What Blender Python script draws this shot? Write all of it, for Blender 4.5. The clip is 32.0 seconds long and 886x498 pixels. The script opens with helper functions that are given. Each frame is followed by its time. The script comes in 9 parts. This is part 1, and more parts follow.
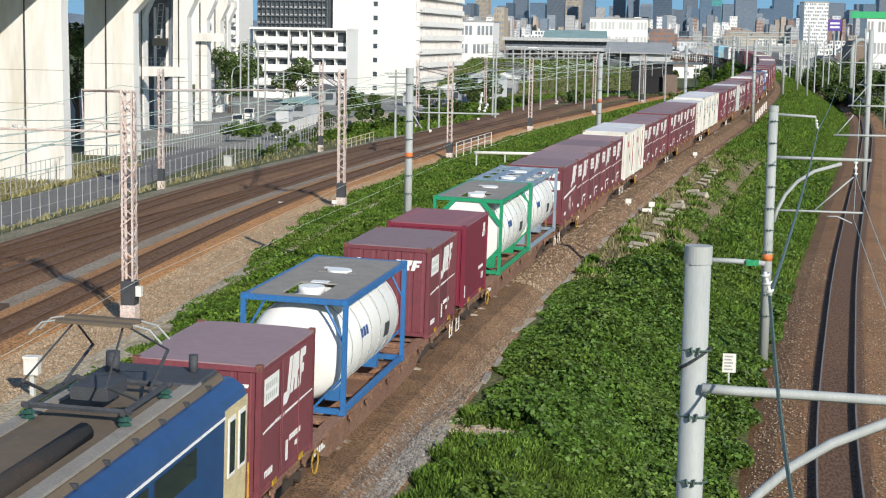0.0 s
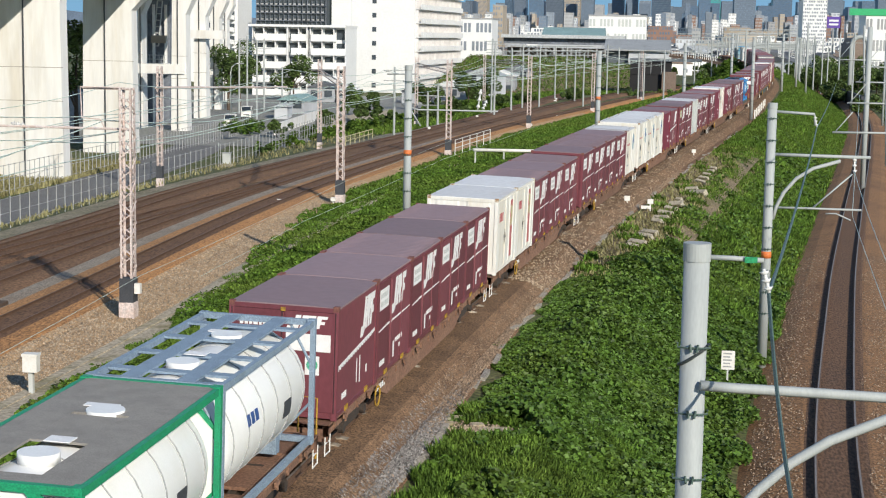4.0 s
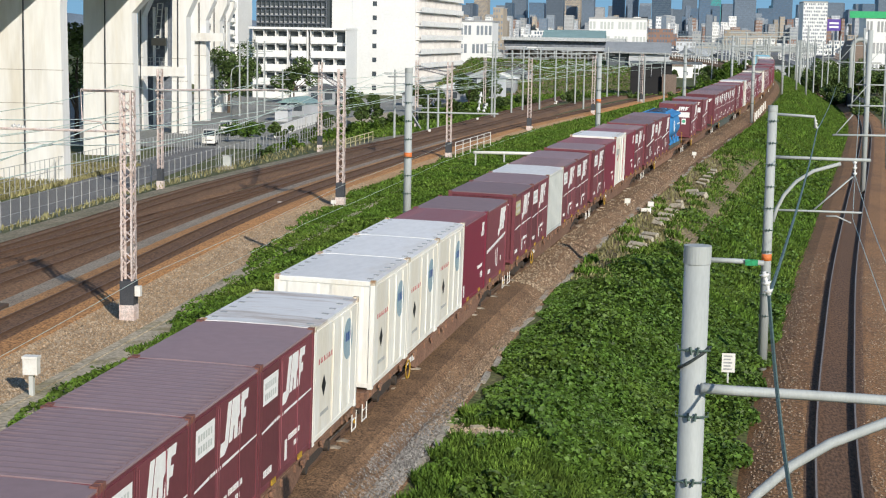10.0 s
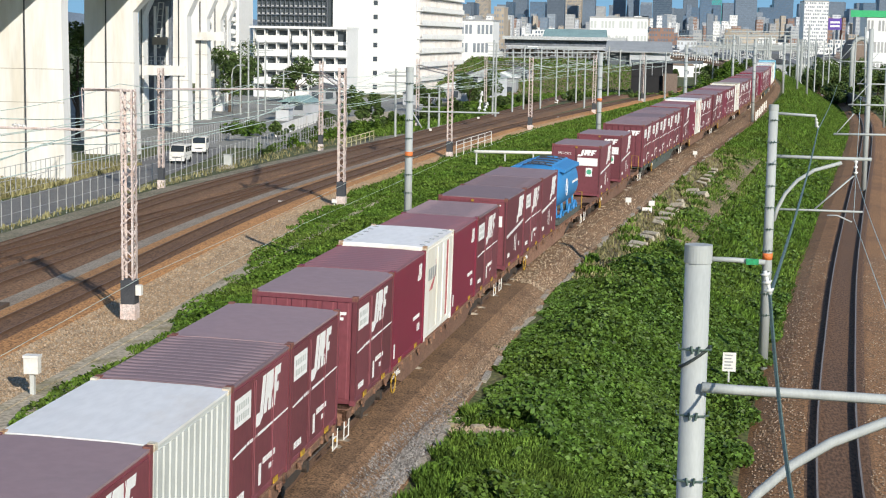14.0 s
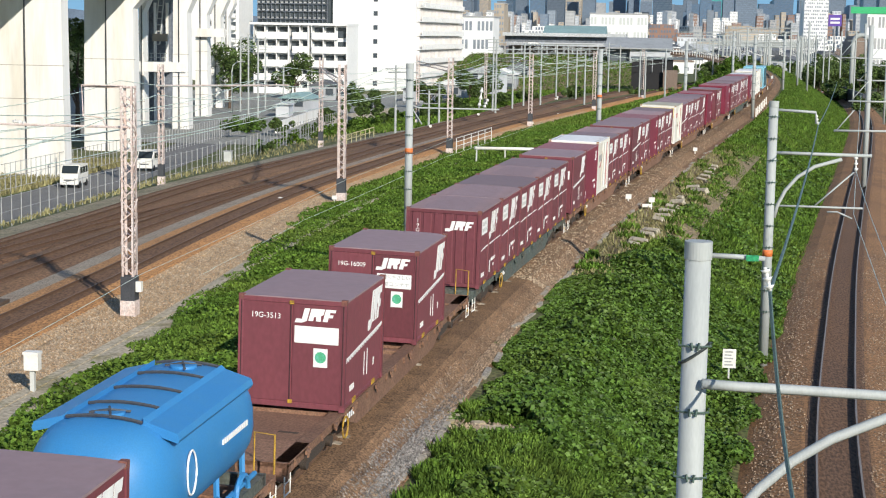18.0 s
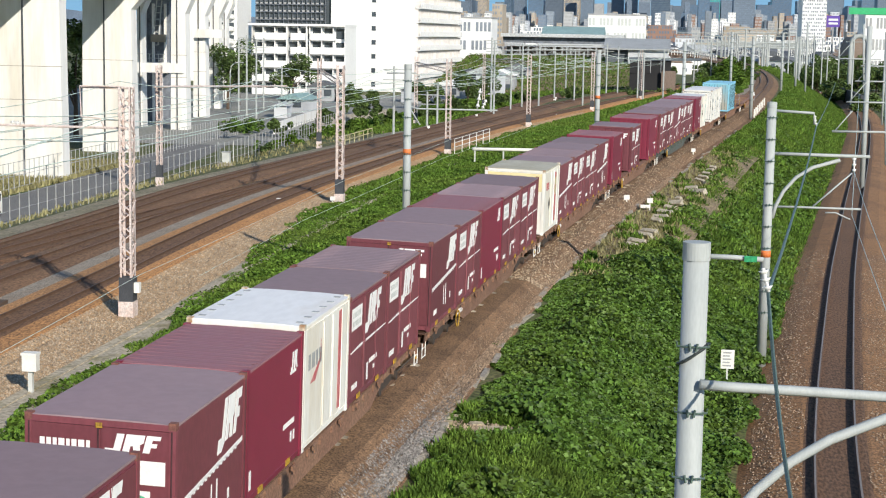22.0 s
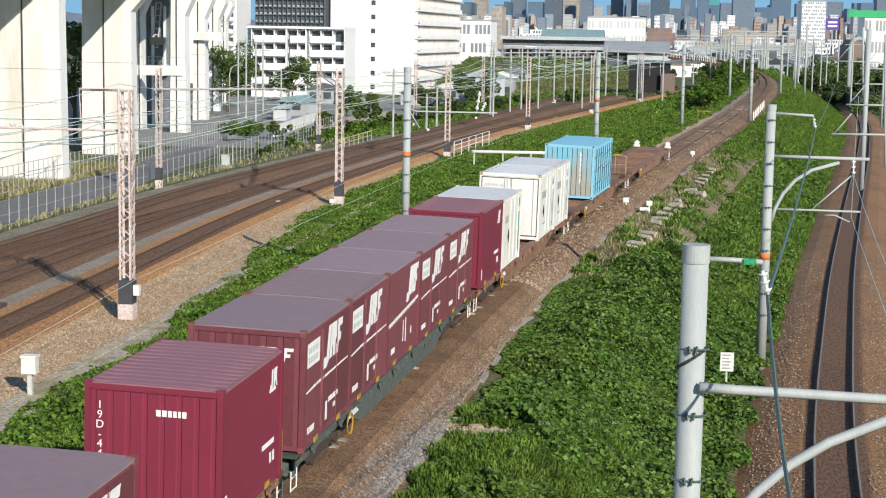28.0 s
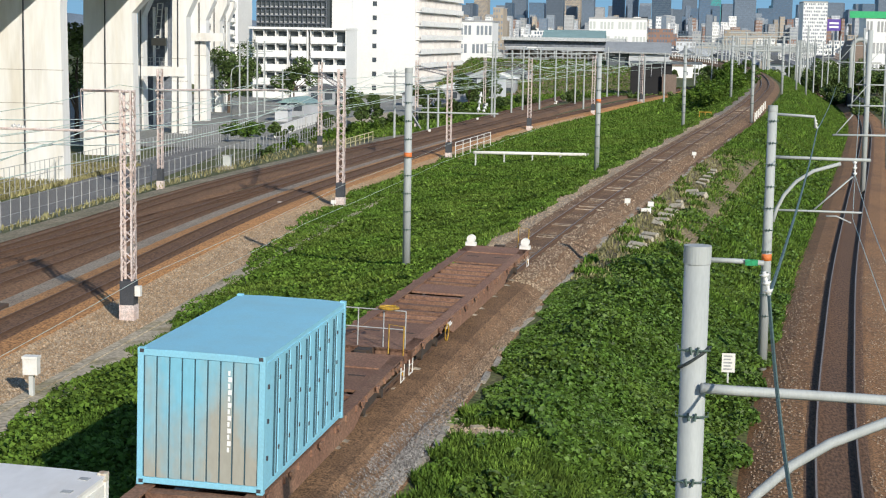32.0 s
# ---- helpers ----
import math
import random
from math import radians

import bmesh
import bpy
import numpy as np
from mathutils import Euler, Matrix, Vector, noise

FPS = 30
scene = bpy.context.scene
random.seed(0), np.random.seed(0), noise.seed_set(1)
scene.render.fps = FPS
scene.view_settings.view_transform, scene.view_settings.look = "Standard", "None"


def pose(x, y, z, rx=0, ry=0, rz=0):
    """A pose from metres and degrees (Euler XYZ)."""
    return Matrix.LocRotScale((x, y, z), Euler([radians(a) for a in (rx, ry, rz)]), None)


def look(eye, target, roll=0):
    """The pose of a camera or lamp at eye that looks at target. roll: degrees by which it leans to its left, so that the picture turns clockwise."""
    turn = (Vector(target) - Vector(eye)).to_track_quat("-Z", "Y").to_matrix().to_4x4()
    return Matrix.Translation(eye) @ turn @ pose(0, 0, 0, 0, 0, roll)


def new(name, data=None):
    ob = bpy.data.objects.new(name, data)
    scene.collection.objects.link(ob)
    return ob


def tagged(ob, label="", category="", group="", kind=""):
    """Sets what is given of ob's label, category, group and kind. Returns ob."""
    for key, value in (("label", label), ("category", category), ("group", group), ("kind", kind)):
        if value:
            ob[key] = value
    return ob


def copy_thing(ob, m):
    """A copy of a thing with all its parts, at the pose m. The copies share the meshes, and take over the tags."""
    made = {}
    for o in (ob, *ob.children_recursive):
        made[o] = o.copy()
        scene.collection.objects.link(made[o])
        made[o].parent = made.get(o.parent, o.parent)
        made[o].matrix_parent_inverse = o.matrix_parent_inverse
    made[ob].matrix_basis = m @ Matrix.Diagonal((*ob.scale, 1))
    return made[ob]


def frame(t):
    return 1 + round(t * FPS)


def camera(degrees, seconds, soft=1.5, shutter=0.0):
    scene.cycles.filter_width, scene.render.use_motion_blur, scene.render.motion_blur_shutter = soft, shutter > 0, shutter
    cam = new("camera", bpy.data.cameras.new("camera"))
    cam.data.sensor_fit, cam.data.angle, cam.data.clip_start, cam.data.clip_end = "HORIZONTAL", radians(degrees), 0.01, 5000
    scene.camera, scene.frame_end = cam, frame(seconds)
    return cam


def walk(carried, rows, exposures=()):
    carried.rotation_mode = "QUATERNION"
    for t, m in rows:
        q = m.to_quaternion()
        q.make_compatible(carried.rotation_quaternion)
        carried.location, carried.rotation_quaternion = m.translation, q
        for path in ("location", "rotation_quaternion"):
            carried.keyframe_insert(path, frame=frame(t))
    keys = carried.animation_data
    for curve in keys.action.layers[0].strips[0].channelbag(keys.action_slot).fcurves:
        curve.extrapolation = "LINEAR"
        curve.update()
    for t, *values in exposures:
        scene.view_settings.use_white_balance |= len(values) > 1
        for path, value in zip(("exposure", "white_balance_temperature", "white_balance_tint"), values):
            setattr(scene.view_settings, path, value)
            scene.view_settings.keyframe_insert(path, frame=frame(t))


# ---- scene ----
# The camera stands on a road bridge; it is held by hand and drifts by a few hundredths of a degree.
EYE, PAN, TILT, ROLL, FOCAL = (0.0, 0.0, 9.765), -7.356, 7.53, -1.0, 2868.0
DRIFT = [(0.0, 1.51, 3.31), (0.5, 3.04, 4.06), (1.0, 3.04, 4.52), (1.5, 3.04, 3.31), (2.0, 4.6, 2.53), (2.5, 3.04, 1.32), (3.0, 3.04, 1.01), (3.5, 1.36, -0.23), (5.5, -3.23, -3.13), (6.0, -3.08, -1.6), (6.5, -3.08, -0.08), (7.0, -1.55, 1.47), (7.5, 1.36, 2.38), (8.0, 1.51, 3.0), (8.5, 1.51, 3.0), (9.0, 1.06, 3.6), (9.5, 0.0, 3.0), (10.0, 0.0, 3.0), (10.5, -1.55, 1.47), (11.0, -1.55, 1.47), (11.5, -1.55, 1.0), (12.0, 0.0, 1.31), (12.5, 2.88, 1.47), (13.0, 1.51, -0.08), (13.5, 3.04, 0.23), (14.0, 1.51, 1.47), (14.5, 1.51, 1.47), (16.5, 1.51, -0.23), (17.0, 1.51, -3.13), (17.5, 1.51, -4.82), (18.0, 1.51, -4.67), (18.5, 0.16, -6.2), (19.0, 0.3, -6.2), (19.5, 1.51, -6.2), (20.0, 1.51, -6.2), (20.5, 0.0, -4.67), (21.0, 0.0, -4.51), (21.5, -1.4, -3.91), (22.0, -1.55, -3.13), (22.5, -3.08, -3.13), (23.0, -3.08, -1.6), (23.5, -3.08, -1.6), (24.0, -1.55, -0.08), (24.5, -1.55, -0.08), (25.0, 0.0, 0.39), (25.5, -0.61, 1.47), (27.5, -1.85, 0.23), (28.0, -2.46, 1.47), (28.5, -2.77, 1.47), (29.0, -2.48, 3.0), (29.5, -1.55, 3.0), (30.0, -1.55, 3.0), (30.5, 0.0, 3.0), (31.0, 0.0, 3.0), (31.5, 0.0, 3.0), (32.0, 0.0, 3.0)]
cam = camera(2 * math.degrees(math.atan(784 / FOCAL)), 32.0, soft=1.12)


def aim(dx, dy):
    pan, tilt = radians(PAN) - dx / FOCAL, radians(TILT) - dy / FOCAL
    target = (math.sin(pan) * math.cos(tilt), math.cos(pan) * math.cos(tilt), EYE[2] - math.sin(tilt))
    return look(EYE, target, -ROLL)


walk(cam, [(t, aim(dx, dy)) for t, dx, dy in DRIFT], exposures=[(0.0, -0.02), (1.0, -0.15), (2.0, -0.07), (3.0, -0.09), (6.0, -0.07), (7.0, -0.17), (8.0, -0.13), (9.0, -0.07), (10.0, -0.1), (11.0, -0.21), (12.0, -0.13), (13.0, 0.02), (14.0, 0.05), (17.0, 0.1), (18.0, 0.09), (20.0, 0.1), (22.0, 0.1), (23.0, 0.03), (24.0, 0.03), (25.0, -0.05), (28.0, 0.1), (29.0, 0.0), (30.0, -0.18), (31.0, -0.28), (32.0, -0.05)])

# ---- daylight ----
SUN_FROM = Vector((0.55, -0.83, 0)).normalized()
SUN_UP = radians(25)
sun_dir = SUN_FROM * math.cos(SUN_UP) + Vector((0, 0, math.sin(SUN_UP)))
sun = new("sun", bpy.data.lights.new("sun", "SUN"))
sun.data.energy, sun.data.angle, sun.data.color = 5.0, radians(0.55), (1.0, 0.925, 0.80)
sun.matrix_world = look(sun_dir * 300, (0, 0, 0))
world = bpy.data.worlds.new("sky")
scene.world = world
world.use_nodes = True
wn = world.node_tree.nodes
sky = wn.new("ShaderNodeTexSky")
sky.sky_type, sky.sun_disc = "NISHITA", False
sky.sun_elevation = SUN_UP
sky.sun_rotation = math.atan2(SUN_FROM.x, SUN_FROM.y)
sky.air_density, sky.dust_density, sky.ozone_density = 1.0, 0.0, 3.0
world.node_tree.links.new(sky.outputs["Color"], wn["Background"].inputs["Color"])
wn["Background"].inputs["Strength"].default_value = 0.13


# ---- materials ----
def material(name, base, rough=0.7, metal=0.0, vary=0.25, scale=3.0, fine=40.0, bump=0.15, other=None, other_amount=0.5, random_tint=0.0, island=False, stretch=(1, 1, 1), patches=None, gloss=None, rise=None):
    """A surface with grain and stains: base colour, a second colour in large patches, fine grain and relief."""
    m = bpy.data.materials.new(name)
    m.use_nodes = True
    nt = m.node_tree
    n, link = nt.nodes, nt.links.new
    b = n["Principled BSDF"]
    b.inputs["Roughness"].default_value, b.inputs["Metallic"].default_value = rough, metal
    if gloss is not None:
        b.inputs["Specular IOR Level"].default_value = gloss
    tc = n.new("ShaderNodeTexCoord")
    mp = n.new("ShaderNodeMapping")
    mp.inputs["Scale"].default_value = stretch
    link(tc.outputs["Object"], mp.inputs["Vector"])
    big = n.new("ShaderNodeTexNoise")
    big.inputs["Scale"].default_value, big.inputs["Detail"].default_value, big.inputs["Roughness"].default_value = scale, 6, 0.65
    small = n.new("ShaderNodeTexNoise")
    small.inputs["Scale"].default_value, small.inputs["Detail"].default_value = fine, 4
    for tex in (big, small):
        link(mp.outputs["Vector"], tex.inputs["Vector"])
    ramp = n.new("ShaderNodeValToRGB")
    lo, hi = patches or (0.42, 0.68)
    ramp.color_ramp.elements[0].position, ramp.color_ramp.elements[1].position = lo, hi
    if rise:
        sep = n.new("ShaderNodeSeparateXYZ")
        link(tc.outputs["Object"], sep.inputs["Vector"])
        lift = n.new("ShaderNodeMapRange")
        lift.inputs["From Min"].default_value, lift.inputs["From Max"].default_value = rise[0], rise[1]
        lift.inputs["To Min"].default_value, lift.inputs["To Max"].default_value = rise[2], -rise[2]
        link(sep.outputs["Z"], lift.inputs["Value"])
        add = n.new("ShaderNodeMath")
        link(big.outputs["Fac"], add.inputs[0])
        link(lift.outputs["Result"], add.inputs[1])
        link(add.outputs[0], ramp.inputs["Fac"])
    else:
        link(big.outputs["Fac"], ramp.inputs["Fac"])
    mix = n.new("ShaderNodeMixRGB")
    second = other or tuple(c * 0.6 for c in base)
    mix.inputs["Color1"].default_value, mix.inputs["Color2"].default_value = (*base, 1), (*second, 1)
    amount = n.new("ShaderNodeMath")
    amount.operation = "MULTIPLY"
    amount.inputs[1].default_value = other_amount
    link(ramp.outputs["Color"], amount.inputs[0])
    link(amount.outputs[0], mix.inputs["Fac"])
    grain = n.new("ShaderNodeMapRange")
    grain.inputs["From Min"].default_value, grain.inputs["From Max"].default_value = 0.36, 0.64
    grain.inputs["To Min"].default_value, grain.inputs["To Max"].default_value = 1 - vary, 1 + vary
    link(small.outputs["Fac"], grain.inputs["Value"])
    mul = n.new("ShaderNodeMixRGB")
    mul.blend_type = "MULTIPLY"
    mul.inputs["Fac"].default_value = 1
    link(mix.outputs["Color"], mul.inputs["Color1"])
    link(grain.outputs["Result"], mul.inputs["Color2"])
    out = mul.outputs["Color"]
    if random_tint:
        if island:
            rnd = n.new("ShaderNodeNewGeometry").outputs["Random Per Island"]
        else:
            rnd = n.new("ShaderNodeObjectInfo").outputs["Random"]
        rr = n.new("ShaderNodeMapRange")
        rr.inputs["To Min"].default_value, rr.inputs["To Max"].default_value = 1 - random_tint, 1 + random_tint
        link(rnd, rr.inputs["Value"])
        m2 = n.new("ShaderNodeMixRGB")
        m2.blend_type = "MULTIPLY"
        m2.inputs["Fac"].default_value = 1
        link(out, m2.inputs["Color1"])
        link(rr.outputs["Result"], m2.inputs["Color2"])
        out = m2.outputs["Color"]
    link(out, b.inputs["Base Color"])
    if bump:
        bp = n.new("ShaderNodeBump")
        bp.inputs["Strength"].default_value, bp.inputs["Distance"].default_value = bump, 0.02
        link(small.outputs["Fac"], bp.inputs["Height"])
        link(bp.outputs["Normal"], b.inputs["Normal"])
    return m


M = dict(
    soil=material("soil", (0.075, 0.10, 0.028), 0.95, other=(0.15, 0.13, 0.06), scale=0.3, fine=7, vary=0.6, bump=0.8, other_amount=0.85),
    ballast=material("ballast", (0.225, 0.132, 0.071), 0.95, other=(0.125, 0.072, 0.039), scale=0.7, fine=20, vary=0.65, bump=0.9, patches=(0.4, 0.62), other_amount=0.8),
    ballast_grey=material("grey_ballast", (0.31, 0.265, 0.21), 0.95, other=(0.20, 0.13, 0.085), scale=0.5, fine=14, vary=0.55, bump=0.9),
    rust_bed=material("rusty_ballast", (0.15, 0.08, 0.042), 0.95, other=(0.09, 0.052, 0.034), scale=0.25, fine=13, vary=0.45, bump=0.8, stretch=(1, 0.3, 1)),
    orange_bed=material("orange_brown_ballast", (0.45, 0.225, 0.085), 0.95, other=(0.27, 0.14, 0.06), scale=0.22, fine=14, vary=0.5, bump=0.8, other_amount=0.75, stretch=(1, 0.4, 1)),
    brown_bed=material("brown_ballast", (0.265, 0.14, 0.062), 0.95, other=(0.175, 0.09, 0.043), scale=0.3, fine=13, vary=0.5, bump=0.9, other_amount=0.85),
    gravel=material("gravel", (0.46, 0.30, 0.16), 0.95, other=(0.29, 0.175, 0.088), scale=0.5, fine=16, vary=0.5, bump=0.8),
    stone_pale=material("pale_stone", (0.46, 0.36, 0.25), 0.9, other=(0.30, 0.20, 0.12), scale=0.9, fine=12, vary=0.2, bump=0.1, random_tint=0.5, island=True),
    path=material("stony_path", (0.205, 0.118, 0.064), 0.95, other=(0.118, 0.068, 0.037), scale=0.8, fine=20, vary=0.6, bump=0.8, other_amount=0.8),
    stone=material("ballast_stone", (0.35, 0.25, 0.165), 0.9, other=(0.18, 0.13, 0.09), scale=0.9, fine=12, vary=0.3, bump=0.2, random_tint=0.55, island=True),
    stone_grey=material("grey_stone", (0.30, 0.28, 0.255), 0.9, other=(0.20, 0.19, 0.18), scale=0.9, fine=12, vary=0.3, bump=0.2, random_tint=0.6, island=True),
    sleeper=material("sleeper_concrete", (0.46, 0.40, 0.32), 0.9, other=(0.20, 0.13, 0.08), scale=2.5, fine=20, other_amount=0.9, patches=(0.42, 0.58), bump=0.3, random_tint=0.4),
    sleeper_brown=material("sleeper_timber", (0.10, 0.065, 0.045), 0.9, scale=2, fine=20, bump=0.3, random_tint=0.3),
    rail_side=material("rusty_rail", (0.125, 0.07, 0.042), 0.8, scale=2, fine=30),
    rail_top=material("worn_rail_head", (0.27, 0.225, 0.19), 0.5, 0.2, vary=0.1, scale=2, fine=20, bump=0),
    rail_rusty=material("rusty_rail_head", (0.17, 0.105, 0.07), 0.6, vary=0.15, scale=2, fine=20, bump=0),
    asphalt=material("asphalt", (0.16, 0.16, 0.165), 0.9, scale=0.4, fine=30, other=(0.21, 0.21, 0.205)),
    concrete=material("pale_concrete", (0.76, 0.755, 0.735), 0.85, other=(0.60, 0.55, 0.46), scale=0.28, fine=1.2, vary=0.05, stretch=(1.6, 1, 0.22), patches=(0.5, 0.72), other_amount=0.7, bump=0.1),
    trough=material("worn_trough_lid", (0.40, 0.37, 0.29), 0.9, other=(0.16, 0.17, 0.06), scale=0.7, fine=9, vary=0.3, bump=0.4, patches=(0.45, 0.55), other_amount=0.9),
    dust=material("pale_dust", (0.43, 0.37, 0.275), 0.95, other=(0.22, 0.19, 0.09), scale=0.45, fine=7, vary=0.3, bump=0.5, patches=(0.48, 0.6), other_amount=0.85),
    slab=material("pale_slab", (0.42, 0.38, 0.30), 0.9, other=(0.25, 0.21, 0.15), scale=1.6, fine=14, vary=0.25, bump=0.4),
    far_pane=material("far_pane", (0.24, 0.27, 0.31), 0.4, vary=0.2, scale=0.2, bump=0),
    roof_brown=material("brown_tile_roof", (0.20, 0.15, 0.12), 0.8, scale=0.3, fine=4, random_tint=0.3, bump=0.1),
    roof_pale=material("pale_sheet_roof", (0.40, 0.42, 0.43), 0.7, scale=0.2, fine=3, random_tint=0.3, bump=0.05),
    # white dulled towards blue-grey: haze put into the wall colour
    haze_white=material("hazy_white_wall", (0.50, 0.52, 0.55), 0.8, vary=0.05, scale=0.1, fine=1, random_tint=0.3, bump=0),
    concrete_old=material("weathered_concrete", (0.36, 0.33, 0.28), 0.9, other=(0.20, 0.18, 0.14), scale=1.5, fine=15, vary=0.3, bump=0.4),
    steel=material("galvanised_steel", (0.39, 0.415, 0.41), 0.65, 0.0, vary=0.05, scale=4, fine=40, other=(0.31, 0.335, 0.335), stretch=(1, 1, 0.2), bump=0.03),
    lattice=material("pink_rusty_paint", (0.64, 0.56, 0.535), 0.75, other=(0.40, 0.22, 0.14), scale=3, fine=25, other_amount=0.45, bump=0.1),
    dark_paint=material("dark_grey_paint", (0.055, 0.06, 0.07), 0.7, bump=0.05),
    orange=material("orange_band", (0.75, 0.20, 0.05), 0.6, bump=0),
    green_sign=material("green_plate", (0.02, 0.30, 0.12), 0.5, bump=0),
    insulator_green=material("dark_green_porcelain", (0.03, 0.09, 0.07), 0.3, bump=0),
    wire=material("wire_copper_green", (0.10, 0.15, 0.13), 0.5, 0.3, bump=0),
    wire_pale=material("pale_wire", (0.55, 0.66, 0.60), 0.5, 0.0, bump=0),
    wire_dark=material("dark_wire", (0.04, 0.05, 0.05), 0.6, bump=0),
    porcelain=material("porcelain", (0.75, 0.75, 0.73), 0.25, bump=0, vary=0.05),
    white_paint=material("white_paint", (0.80, 0.79, 0.75), 0.5, vary=0.06, other=(0.55, 0.50, 0.42), other_amount=0.4, bump=0.02),
    mark=material("white_marking", (0.86, 0.86, 0.85), 0.5, vary=0.05, scale=5, other=(0.6, 0.55, 0.55), other_amount=0.35, bump=0),
    black=material("black_paint", (0.012, 0.012, 0.014), 0.6, bump=0),
    yellow=material("yellow_paint", (0.50, 0.30, 0.03), 0.6, other=(0.16, 0.09, 0.03), other_amount=0.8, scale=6, bump=0),
    maroon=material("maroon_paint", (0.182, 0.05, 0.064), 0.5, vary=0.08, scale=1.2, fine=12, other=(0.145, 0.045, 0.055), random_tint=0.22, bump=0.04, stretch=(1, 1, 0.5)),
    crimson=material("crimson_paint", (0.205, 0.024, 0.05), 0.5, vary=0.06, scale=1.2, other=(0.165, 0.022, 0.042), random_tint=0.1, bump=0.03),
    roof_mauve=material("faded_mauve_roof", (0.268, 0.188, 0.202), 0.7, vary=0.04, scale=0.5, fine=5, other=(0.215, 0.165, 0.18), random_tint=0.2, bump=0),
    roof_white=material("white_roof", (0.75, 0.75, 0.75), 0.6, vary=0.04, scale=0.5, fine=6, other=(0.55, 0.47, 0.38), other_amount=0.55, patches=(0.5, 0.72), stretch=(1, 0.35, 1), random_tint=0.08, bump=0.0),
    roof_rusty=material("rust_streaked_white_roof", (0.74, 0.74, 0.74), 0.6, vary=0.05, scale=0.7, fine=7, other=(0.36, 0.26, 0.19), other_amount=0.8, patches=(0.5, 0.66), stretch=(0.35, 2.2, 1), bump=0.0),
    cream=material("cream_white_paint", (0.80, 0.785, 0.735), 0.5, vary=0.04, scale=0.6, fine=8, other=(0.60, 0.50, 0.33), other_amount=0.55, patches=(0.5, 0.72), stretch=(1.6, 1.6, 0.35), random_tint=0.06, bump=0.0),
    cream_yellow=material("yellowed_paint", (0.72, 0.61, 0.30), 0.6, scale=0.35, fine=4, vary=0.05, other=(0.76, 0.70, 0.52), patches=(0.35, 0.65), bump=0.0),
    roof_stain=material("stained_cream_roof", (0.42, 0.385, 0.285), 0.7, scale=0.4, fine=5, vary=0.08, other=(0.56, 0.54, 0.47), other_amount=0.8, bump=0.0),
    grey_white=material("grey_white_paint", (0.55, 0.57, 0.55), 0.5, vary=0.06, scale=1.2, other=(0.40, 0.42, 0.40), bump=0.05),
    casting_pale=material("rust_run_corner_casting", (0.62, 0.58, 0.48), 0.8, other=(0.30, 0.15, 0.06), scale=5, patches=(0.4, 0.6), other_amount=0.9, bump=0.05),
    rust=material("rust", (0.15, 0.062, 0.028), 0.85, other=(0.09, 0.04, 0.03), scale=6, bump=0.1),
    casting=material("worn_corner_casting", (0.165, 0.06, 0.055), 0.8, other=(0.25, 0.12, 0.07), scale=9, bump=0.05),
    roof_crimson=material("crimson_roof", (0.275, 0.125, 0.145), 0.7, vary=0.05, scale=0.9, other=(0.25, 0.14, 0.155), random_tint=0.1, bump=0),
    frame_slate=material("blue_grey_frame", (0.25, 0.33, 0.42), 0.55, scale=3, bump=0.05),
    main_bed=material("dark_brown_ballast", (0.20, 0.112, 0.06), 0.95, other=(0.12, 0.07, 0.043), scale=0.3, fine=13, vary=0.45, bump=0.8, other_amount=0.85, stretch=(1, 0.35, 1)),
    seam=material("dark_seam", (0.05, 0.014, 0.02), 0.7, bump=0),
    wagon_brown=material("rusty_brown_frame", (0.205, 0.108, 0.07), 0.85, other=(0.29, 0.175, 0.11), scale=1.2, fine=18, vary=0.3, bump=0.25, random_tint=0.2),
    wagon_grey=material("grey_green_frame", (0.085, 0.105, 0.095), 0.8, other=(0.11, 0.08, 0.06), scale=1.2, fine=18, vary=0.3, bump=0.2),
    bogie=material("bogie_iron", (0.045, 0.036, 0.03), 0.9, other=(0.09, 0.05, 0.03), bump=0.2),
    sky_blue=material("light_blue_paint", (0.25, 0.57, 0.73), 0.55, vary=0.06, scale=0.8, other=(0.26, 0.49, 0.58), stretch=(1, 1, 0.5), bump=0.0),
    blue_dirty=material("rusty_light_blue_paint", (0.19, 0.48, 0.62), 0.7, vary=0.04, scale=0.45, fine=6, other=(0.37, 0.35, 0.29), other_amount=0.95, stretch=(1.6, 1, 0.7), patches=(0.36, 0.62), bump=0.0, rise=(0.1, 2.5, 0.16)),
    # dark blue for painted shade in the end grooves, and for locking rods
    blue_shade_and_rod=material("dark_blue_shade_and_rod", (0.04, 0.10, 0.13), 0.8, bump=0),
    asphalt_pale=material("pale_asphalt", (0.28, 0.28, 0.265), 0.9, other=(0.20, 0.21, 0.17), scale=0.1, fine=3, bump=0.1),
    tank_white=material("tank_white", (0.87, 0.87, 0.85), 0.35, vary=0.03, scale=1.0, other=(0.76, 0.75, 0.70), bump=0.0),
    frame_blue=material("frame_blue", (0.03, 0.16, 0.42), 0.5, scale=3, other=(0.05, 0.12, 0.25), bump=0.05),
    frame_green=material("frame_green", (0.015, 0.30, 0.14), 0.5, scale=3, other=(0.03, 0.22, 0.11), bump=0.05),
    frame_grey=material("frame_grey", (0.38, 0.39, 0.39), 0.55, scale=3, bump=0.05),
    tread=material("grey_walkway", (0.30, 0.28, 0.25), 0.8, scale=2, fine=60, vary=0.2, bump=0.2),
    hopper_blue=material("hopper_blue", (0.035, 0.215, 0.50), 0.5, vary=0.05, scale=1.5, other=(0.06, 0.24, 0.47), bump=0.0),
